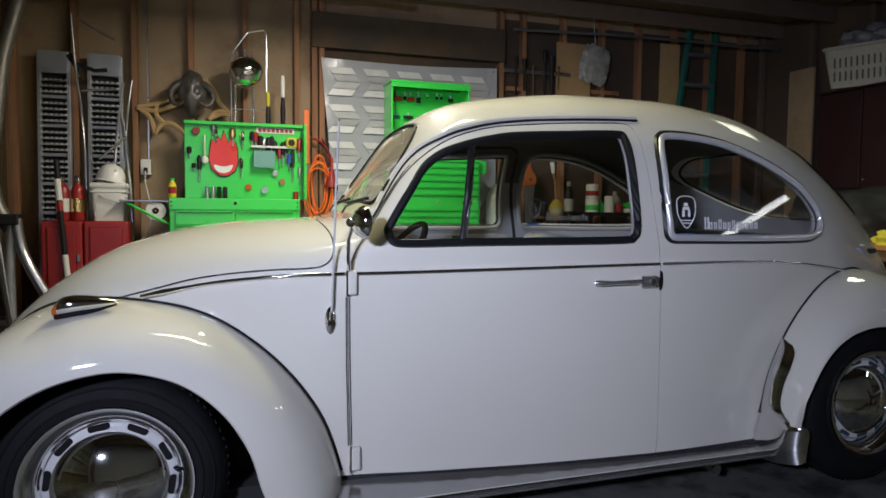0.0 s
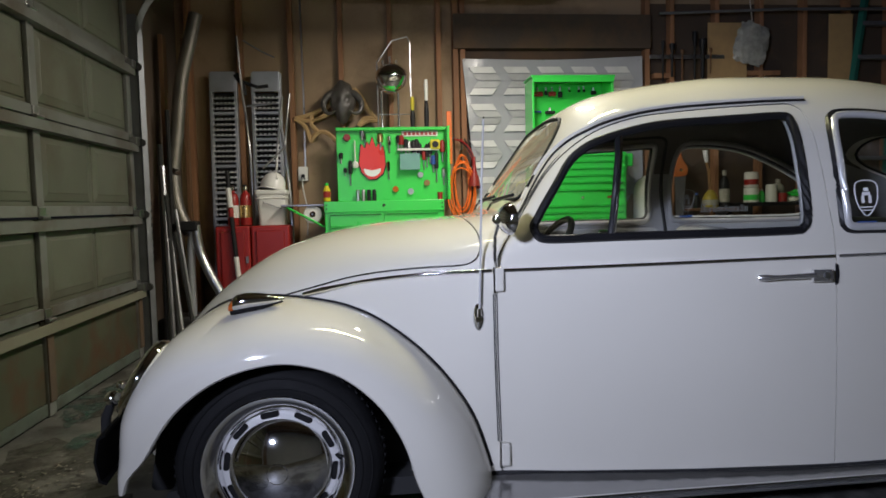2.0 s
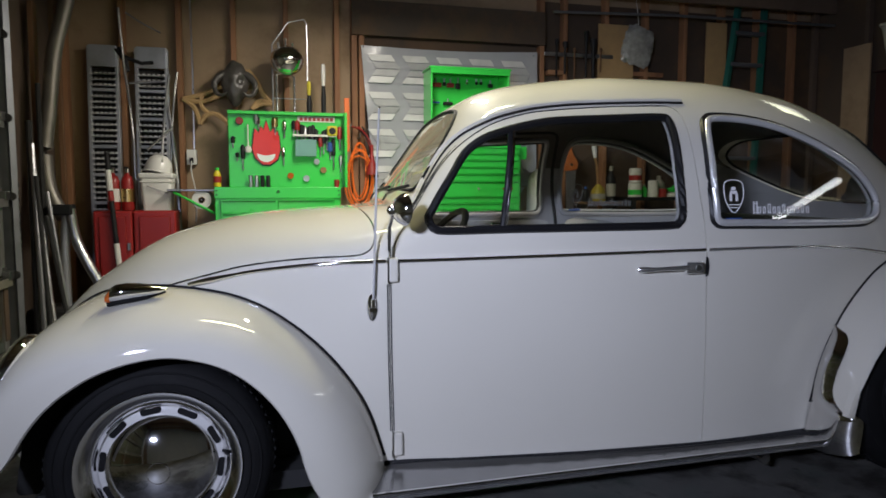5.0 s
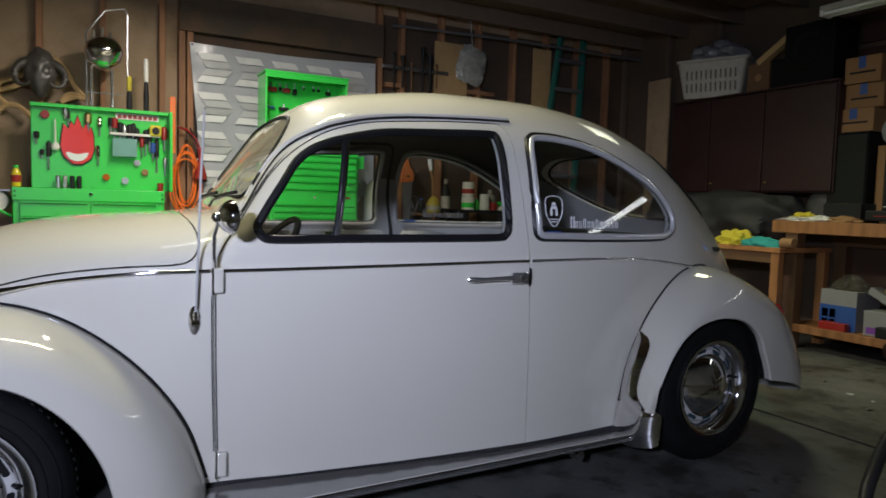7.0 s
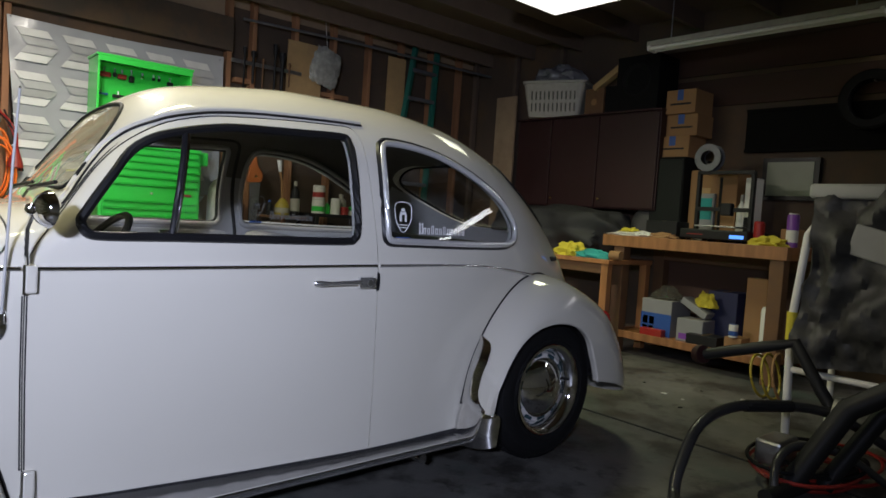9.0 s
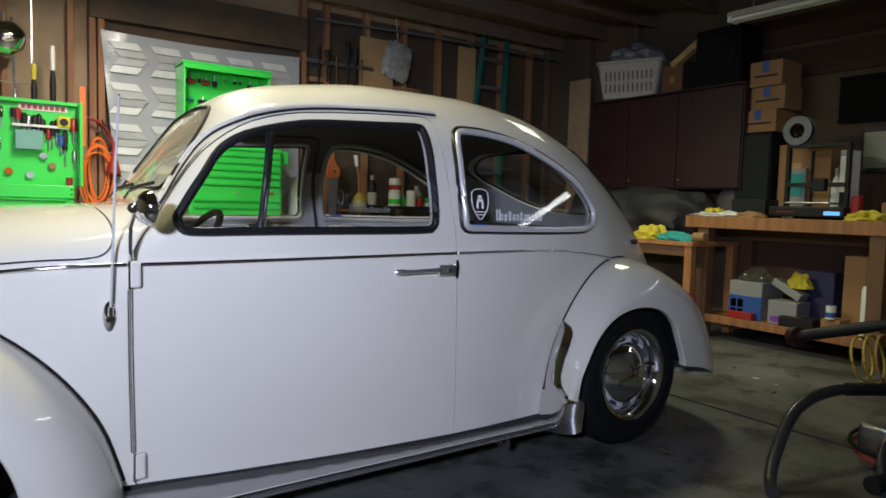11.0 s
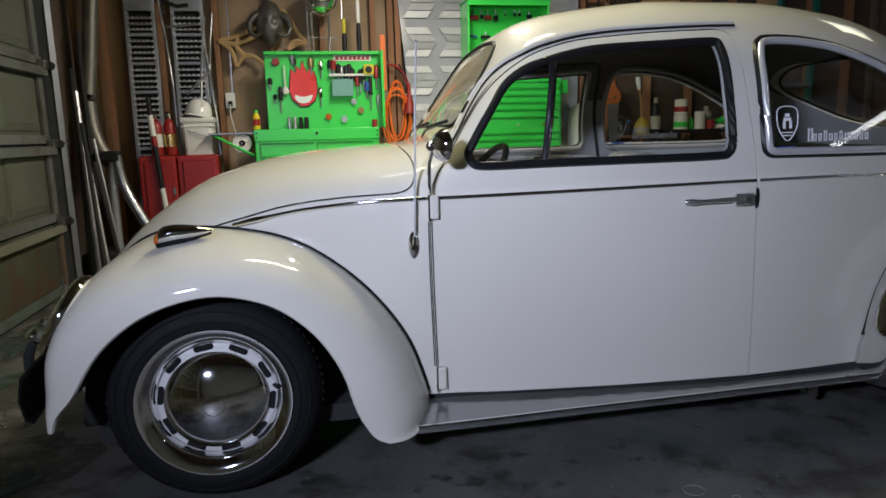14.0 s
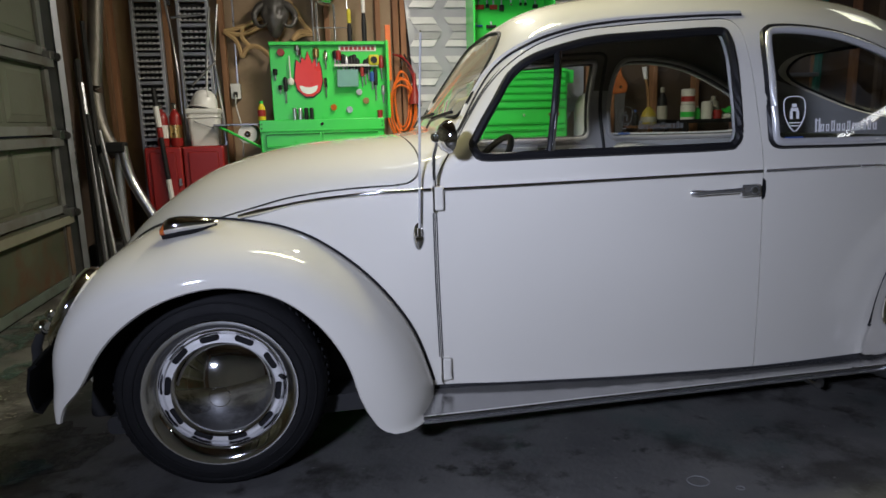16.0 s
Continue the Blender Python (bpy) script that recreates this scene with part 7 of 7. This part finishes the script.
carton("cardboard_box", "small brown box behind the printer", "box", 4.0, -0.05, BT, 4.20, 0.325, 1.44, "card", ((0.30, 0.36, 0.1, 0.9, "plastic_black"), (0.55, 0.8, 0.5, 0.75, "wood_light")))
carton("small_box", "white and teal printed box behind the printer", "box", 3.96, 0.10, BT, 3.995, 0.25, BT + 0.36, "carton_shaded", ((0.1, 0.9, 0.45, 0.9, "teal"),))
bottle(4.02, -0.085, BT, 0.032, 0.36, "plastic_white", "dusty", "tall white bottle behind the printer")
carton("parts_box", "pale boxed spare part beside the printer", "box", 3.98, -0.19, BT, 4.12, -0.12, BT + 0.48, "plastic_white", ((0.1, 0.9, 0.1, 0.4, "plastic_black"),))
bottle(3.72, -0.36, BT, 0.035, 0.16, "red", "red", "red can on the bench", "can")
carton("cardboard_box", "small brown box on the bench end", "box", 3.80, -0.58, BT, 3.92, -0.47, BT + 0.12, "card")
bottle(3.66, -0.60, BT, 0.036, 0.22, "purple", "plastic_white", "purple spray can at the bench end", "can", "plastic_white")
carton("black_radio", "low black radio with carrying handle on the bench", "radio", 3.70, 0.24, BT, 3.88, 0.50, BT + 0.13, "plastic_black")
pic = tagged(thing("window_1", "small pale window with dark frame above the bench", "window", (4.275, -0.315, 1.395)), kind="structure")
part("window_frame", prism([(-0.20, -0.155), (0.20, -0.155), (0.20, 0.155), (-0.20, 0.155)], -0.03, 0.024, "x"), "trim", pic)
part("pane", box(-0.036, -0.165, -0.125, -0.03, 0.165, 0.125, 0.002), mat("frosted_pane", (0.24, 0.27, 0.19), 0.35, var=0.15, scale=5), pic)
pb = thing("pinboard", "flat black board fixed to the wall", "board", (4.298, -0.55, 1.60))
part("panel", box(-0.03, -0.60, 0, -0.001, 0.60, 0.33, 0.003), "matt_black", pb)
for z in (0.0, 0.305):
    part("batten", box(-0.042, -0.60, z, -0.031, 0.60, z + 0.025, 0.002), "matt_black", pb)
for y, z, r in ((-0.82, 1.92, 0.20), (-1.18, 1.95, 0.22)):
    ty = thing("spare_tyre", "worn black tyre hung on the dark wall", "tyre", (4.20, y, z), 0, "tyres on the wall")
    part("tread", lathe([(r * 0.68, -0.05), (r * 0.92, -0.055), (r, -0.04), (r, 0.04), (r * 0.92, 0.055), (r * 0.68, 0.05), (r * 0.68, -0.05)], 48, None, Matrix.Rotation(radians(90), 4, "Y")), "rubber", ty, smooth=True)
    part("hook", tube([(0.0, 0, r * 0.7), (0.10, 0, r * 0.7)], 0.010, 8), "steel", ty)
for z in (1.98, 2.24):
    part("wall_plank", box(X1 - 0.03, Y0, z, X1 - 0.002, 1.2, z + 0.22, 0.004), mat("dark_red_plank", (0.058, 0.027, 0.017), 0.8, var=0.3, scale=6, stretch=(1, 0.15, 1)), wall_right, "dark reddish plank")
for i in range(12):
    part("stud", box(X1 - 0.085, 3.1 - 0.61 * i, 0.04, X1 - 0.031, 3.14 - 0.61 * i, ZC + 0.14, 0.003), "joist", wall_right) if 3.1 - 0.61 * i > 1.3 else None

# low table beside the bench
lt = thing("low_table", "low wooden table with rags on it", "table", (3.62, 1.05, 0))
part("tabletop", box(-0.30, -0.50, 0.675, 0.30, 0.5, 0.71, 0.004), "bench", lt)
part("apron", box(-0.28, -0.48, 0.60, -0.26, 0.48, 0.675, 0.003), "timber", lt)
for x in (-0.26, 0.26):
    for y in (-0.46, 0.46):
        part("leg", box(x - 0.03, y - 0.03, 0, x + 0.03, y + 0.03, 0.675, 0.003), "bench", lt)
crumple("yellow_cloth", "crumpled yellow cloth on the low table", "cloth", (3.42, 0.98, 0.7105), (0.09, 0.14, 0.10), "yellow", 11, 0.5)
crumple("teal_cloth", "folded teal cloth on the low table", "cloth", (3.40, 0.75, 0.7105), (0.08, 0.17, 0.065), "teal", 12, 0.3)
tagged(part("brown_roll", tube([(3.40, 0.50 + 0.09, 0.745), (3.40, 0.70 - 0.10 - 0.1, 0.745)], 0.034, 14), "card", smooth=True), "brown paper roll on the low table", "roll")
bm = bmesh.new()
bmesh.ops.create_icosphere(bm, subdivisions=5, radius=1)
for v in bm.verts:
    p = v.co.copy()
    s = 1 / max(abs(p.x), abs(p.y), abs(p.z))
    q = p * (0.45 * s + 0.55)
    fold = 0.03 * math.sin(9 * math.atan2(p.y, p.x) + 3 * p.z) * (1 - max(p.z, 0))
    v.co = Vector((q.x * (0.30 + fold), q.y * (0.66 + fold), q.z * 0.20 + 0.20)) * (1 + 0.10 * noise.noise(p * 2.5))
    v.co.z = max(v.co.z, 0.0)
moved(bm, Matrix.Translation((3.78, 1.40, 0.7105)))
tagged(part("covered_machine", bm, "cover", smooth=True), "black fabric cover over a machine on the table", "cover")
crumple("dark_cushion", "dark grey rounded cushion beside the bench", "cushion", (3.98, 0.66, BT), (0.08, 0.16, 0.26), mat("grey_cushion", (0.06, 0.06, 0.06), 0.6), 14, 0.08)

# ---- chair frame, jacket, hoses ----
ch = thing("machine_frame", "black tubular machine frame with maroon end cap", "machine", (2.0, -1.4, 0))
o = Vector((2.0, -1.4, 0))


def rel(*p):
    return [tuple(Vector(q) - o) for q in p]


part("arm", tube(rel((2.12, -0.86, 0.385), (2.18, -1.10, 0.46), (2.20, -1.23, 0.50), (2.17, -1.36, 0.32), (2.15, -1.46, 0.20)), 0.026, 12), "plastic_black", ch, smooth=True)
part("end_cap", lathe([(0, 0.02), (0.042, 0.018), (0.046, 0.0), (0.042, -0.02), (0, -0.022)], 28, None, Matrix.Translation(rel((2.11, -0.85, 0.382))[0]) @ Matrix.Rotation(radians(75), 4, "X") @ Matrix.Rotation(radians(-20), 4, "Y")), "maroon", ch, "maroon round end cap", smooth=True)
part("main_tube", tube(rel((1.75, -1.42, 0.03), (1.86, -1.56, 0.34), (1.93, -1.80, 0.52)), 0.042, 12), "plastic_black", ch, smooth=True)
part("main_tube", tube(rel((1.86, -1.50, 0.03), (1.96, -1.64, 0.32), (2.03, -1.86, 0.50)), 0.034, 12), "plastic_black", ch, smooth=True)
part("cross_plate", prism(poly_round([(1.90 - 2.0, 0.16, 0.02), (2.22 - 2.0, 0.22, 0.02), (2.20 - 2.0, 0.32, 0.02), (2.02 - 2.0, 0.34, 0.02)]), -0.08, -0.06), "steel", ch)
part("foot_bar", tube(rel((1.55, -1.42, 0.03), (2.3, -1.50, 0.03)), 0.03, 10), "plastic_black", ch, smooth=True)
part("motor", box(*rel((1.80, -1.36, 0.06))[0], *rel((1.98, -1.26, 0.16))[0], 0.012), "steel", ch)
part("bolt", lathe([(0, 0.012), (0.012, 0.010), (0.013, 0)], 12, None, Matrix.Translation(rel((1.88, -1.26, 0.11))[0]) @ Matrix.Rotation(radians(-90), 4, "X")), "chrome", ch)
hose = tagged(part("rubber_hose", tube(smooth_line([(1.22, -1.26, 0.022), (1.30, -1.21, 0.03), (1.36, -1.19, 0.10), (1.52, -1.17, 0.225), (1.72, -1.20, 0.275), (1.95, -1.30, 0.275), (2.15, -1.42, 0.24), (2.3, -1.6, 0.12)], 8), 0.021, 12), "hose", smooth=True), "thick black rubber hose arching over the floor", "hose")
part("hose_sleeve", tube([(1.78, -1.217, 0.277), (1.98, -1.317, 0.273)], 0.0245, 12), "plastic_black", hose)
tagged(part("rubber_hose", tube(smooth_line([(1.62, -1.42, 0.02), (1.68, -1.40, 0.13), (1.82, -1.42, 0.17), (2.0, -1.52, 0.13), (2.1, -1.65, 0.03)], 7), 0.016, 10), "hose", smooth=True), "thin black rubber hose looped on the floor", "hose")
fr = thing("draped_chair", "white pipe chair frame with a grey jacket draped over", "chair", (2.54, -1.09, 0))
part("post", tube([(0, 0, 0), (-0.005, 0.015, 0.55), (0.01, -0.02, 0.98), (0.02, -0.10, 1.10), (0.02, -0.25, 1.15)], 0.019, 12), "plastic_white", fr, smooth=True)
part("post", tube([(0.0, -0.72, 0), (0.01, -0.72, 1.0), (0.02, -0.62, 1.12), (0.02, -0.25, 1.15)], 0.019, 12), "plastic_white", fr, smooth=True)
part("stretcher", tube([(0, 0.01, 0.32), (0, -0.72, 0.32)], 0.016, 10), "plastic_white", fr, smooth=True)
part("seat", box(-0.02, -0.70, 0.40, 0.42, -0.02, 0.44, 0.01), "plastic_black", fr)
for x, y in ((0.40, -0.05), (0.40, -0.67)):
    part("leg", tube([(x, y, 0), (x, y, 0.41)], 0.016, 10), "plastic_white", fr, smooth=True)
part("yellow_tape", tube([(-0.004, 0.012, 0.46), (-0.004, 0.014, 0.60)], 0.024, 12), "yellow", fr, "bright yellow wrap on the post")
bm = bmesh.new()
rows = []
for j in range(41):
    v = j / 40
    row = []
    for i in range(33):
        u = i / 32
        y = -0.05 - 0.66 * u - 0.03 * math.sin(5 * v)
        z = 1.205 - 0.80 * v - 0.05 * (1 - u) * v
        x = -0.035 - 0.05 * math.sin(math.pi * v) + 0.05 * noise.noise((u * 4, v * 3.5, 2)) + 0.045 * noise.noise((u * 9, v * 8, 5)) + 0.018 * noise.noise((u * 22, v * 18, 3)) - 0.055 * abs(math.sin(5.5 * v + 1.5 * u + 0.6 * noise.noise((u * 3, v, 9)))) ** 8
        row.append(bm.verts.new((x, y, z)))
    rows.append(row)
for a, b in zip(rows, rows[1:]):
    for i in range(32):
        bm.faces.new((a[i], a[i + 1], b[i + 1], b[i]))
bmesh.ops.recalc_face_normals(bm, faces=bm.faces[:])
bmesh.ops.solidify(bm, geom=bm.faces[:], thickness=0.012)
jacket = tagged(part("jacket", moved(bm, Matrix.Translation((2.54, -1.09, 0))), mat("dark_canvas", (0.045, 0.044, 0.041), 0.55, var=0.5, scale=7, bump=0.45, bscale=22, stain=(0.09, 0.088, 0.08), stain_amount=0.7, stain_scale=5), smooth=True), "dark grey heavy jacket hung over the chair", "jacket")
part("pocket", moved(box(-0.012, -0.09, -0.07, 0.0, 0.09, 0.07, 0.008), Matrix.Translation((2.44, -1.42, 0.95)) @ Matrix.Rotation(radians(15), 4, "X")), mat("patch_grey", (0.3, 0.3, 0.28), 0.5), jacket)
part("collar", moved(box(-0.02, -0.16, -0.04, 0.02, 0.16, 0.03, 0.018, segs=3), Matrix.Translation((2.50, -1.28, 1.19))), mat("collar_grey", (0.36, 0.36, 0.33), 0.5, bump=0.3, bscale=30), jacket, smooth=True)
rnd = random.Random(3)
for k in range(7):
    cx, cy, r = 1.95 + 0.30 * rnd.random(), -1.32 - 0.16 * rnd.random(), 0.14 + 0.10 * rnd.random()
    a = [2 * math.pi * i / 26 for i in range(26)]
    red_ = k < 5
    tagged(part("cable_loop", tube([(cx + r * 1.3 * math.cos(t), cy + r * 0.8 * math.sin(t), 0.012 + 0.012 * k + 0.05 * rnd.random() * max(0, math.sin(t)) * (k % 2)) for t in a], 0.0075, 6, closed=True), "red" if red_ else "rubber", smooth=True), "red air hose looped on the floor" if red_ else "black cable looped on the floor", "hose", group="hoses on the floor")
for k in range(3):
    a = [2 * math.pi * i / 26 for i in range(26)]
    tagged(part("cable_loop", tube([(3.18 + 0.12 * math.cos(t) + 0.03 * k, -0.68 - 0.05 * k + 0.03 * math.sin(t), 0.13 + (0.12 + 0.01 * k) * math.sin(t)) for t in a], 0.008, 6, closed=True), "mustard" if k < 2 else "card", smooth=True), "yellow cable coil standing by the bench leg", "cable", group="yellow cables")
for i in range(14):
    x, y = 2.1 + 1.1 * rnd.random(), -0.9 + 1.3 * rnd.random()
    tagged(part("paper_scrap", box(x, y, 0.0, x + 0.008 + 0.02 * rnd.random(), y + 0.01 + 0.012 * rnd.random(), 0.003), "plastic_white" if i % 3 == 0 else "dark"), "tiny scrap of litter on the floor", "scrap", group="floor scraps")

# ---- ceiling and lamps ----
for i in range(12):
    y = Y1 - 0.3 - 0.61 * i
    part("joist", box(X0, y - 0.02, ZC, X1, y + 0.02, ZC + 0.14, 0.003), "joist", ceiling)
tagged(part("conduit", tube([(1.5, 3.10, 2.50), (2.6, 3.02, 2.52), (4.25, 2.9, 2.50)], 0.013, 8), "galv", smooth=True), "thin metal conduit along the back wall", "conduit", kind="structure")
tl = thing("troffer_light", "bright white ceiling light panel, switched on", "ceiling light", (2.55, 0.50, 2.425))
part("frame", box(-0.25, -0.30, 0.004, 0.25, 0.30, 0.07, 0.006), "white", tl)
part("diffuser", box(-0.238, -0.288, 0.0, 0.238, 0.288, 0.0035), "panelglow", tl, "glowing diffuser")
for y in (-0.22, 0.22):
    part("hanger", tube([(0, y, 0.07), (0, y, 0.335)], 0.005, 6), "steel", tl)
for sx, sy, sz, lit in ((3.45, -0.33, 2.265, False), (4.03, -2.12, 2.30, True), (-0.15, 1.30, 2.41, True), (-0.42, 0.0, 2.40, True)):
    st = thing("strip_light", "long white fluorescent strip light, %s" % ("switched on" if lit else "switched off"), "ceiling light", (sx, sy, sz), 90 if sx == -0.42 else 0, "strip lights")
    L_ = 1.05 if sx > 3.5 else 0.76 if sx > 3 else 0.6
    part("batten", box(-0.045, -L_, 0.018, 0.045, L_, 0.058, 0.006), "white" if lit else "dusty", st)
    for x in (-0.03, 0.03):
        part("tube", tube([(x, -L_ + 0.02, 0.004), (x, L_ - 0.02, 0.004)], 0.014, 12), "lensglow" if lit else "plastic_white", st, smooth=True)
    for y in (-L_ + 0.02, L_ - 0.02):
        part("end_holder", box(-0.05, y - 0.012, -0.012, 0.05, y + 0.012, 0.025, 0.003), "plastic_white", st)
        part("hanger", tube([(0, y * 0.8, 0.058), (0, y * 0.8, 2.76 - sz)], 0.004, 6), "steel", st)


# ---- marks and litter on the floor ----
def patch(cx, cy, rx, ry, seed, z=0.0016):
    """A thin ragged paint stain."""
    bm = bmesh.new()
    ring = []
    for i in range(40):
        a = 2 * math.pi * i / 40
        k = 1 + 0.45 * noise.noise((math.cos(a) * 1.7 + seed, math.sin(a) * 1.7, seed)) + 0.2 * noise.noise((math.cos(a) * 6, math.sin(a) * 6, seed))
        ring.append(bm.verts.new((cx + rx * k * math.cos(a), cy + ry * k * math.sin(a), z)))
    bm.faces.new(ring)
    return bm


for cx, cy, rx, ry, seed in ((-2.35, 1.08, 0.10, 0.30, 1.0), (-2.30, 0.78, 0.05, 0.12, 2.0), (-2.03, -0.26, 0.09, 0.08, 3.0), (-2.15, 0.45, 0.05, 0.10, 4.0), (-1.78, -0.45, 0.07, 0.06, 5.0)):
    part("paint_stain", patch(cx, cy, rx, ry, seed, 0.0036 + 0.0004 * seed), "teal_stain", floor, "worn teal paint stain")
for cx, cy, rx, ry, seed in ((-2.12, 0.15, 0.26, 0.42, 7.0), (-1.92, -0.35, 0.30, 0.22, 8.0), (-2.22, 1.15, 0.15, 0.40, 9.0), (-1.75, -0.95, 0.35, 0.30, 10.0)):
    part("oil_stain", patch(cx, cy, rx, ry, seed, 0.0005 + 0.0006 * (seed - 6)), "oilstain", floor, "dark oily dirt on the concrete")
rnd = random.Random(11)
bm = bmesh.new()
for i in range(110):
    x, y = -2.1 + rnd.gauss(0, 0.13), 0.0 + rnd.gauss(0, 0.13)
    if x < -2.38:
        continue
    a, l, w = rnd.random() * 6.3, 0.003 + 0.009 * rnd.random(), 0.0015 + 0.003 * rnd.random()
    c, s_ = math.cos(a), math.sin(a)
    q = [(x + c * u * l - s_ * v * w, y + s_ * u * l + c * v * w, 0.0062 + 0.003 * (u + 1) * rnd.random()) for u, v in ((-1, -1), (1, -1), (1, 1), (-1, 1))]
    bm.faces.new([bm.verts.new(p) for p in q])
bmesh.ops.solidify(bm, geom=bm.faces[:], thickness=0.0012)
tagged(part("wood_shavings", bm, "dusty"), "scattered pale wood shavings on the concrete floor", "shavings", kind="stuff")
for cx, cy, r in ((0.025, -0.925, 0.028), (0.11, -0.98, 0.010)):
    part("chalk_ring", tube([(cx + r * math.cos(2 * math.pi * i / 24), cy + r * 0.9 * math.sin(2 * math.pi * i / 24), 0.0005) for i in range(24)], 0.0015, 5, closed=True), "sticker_back", floor, "faint pale ring mark")
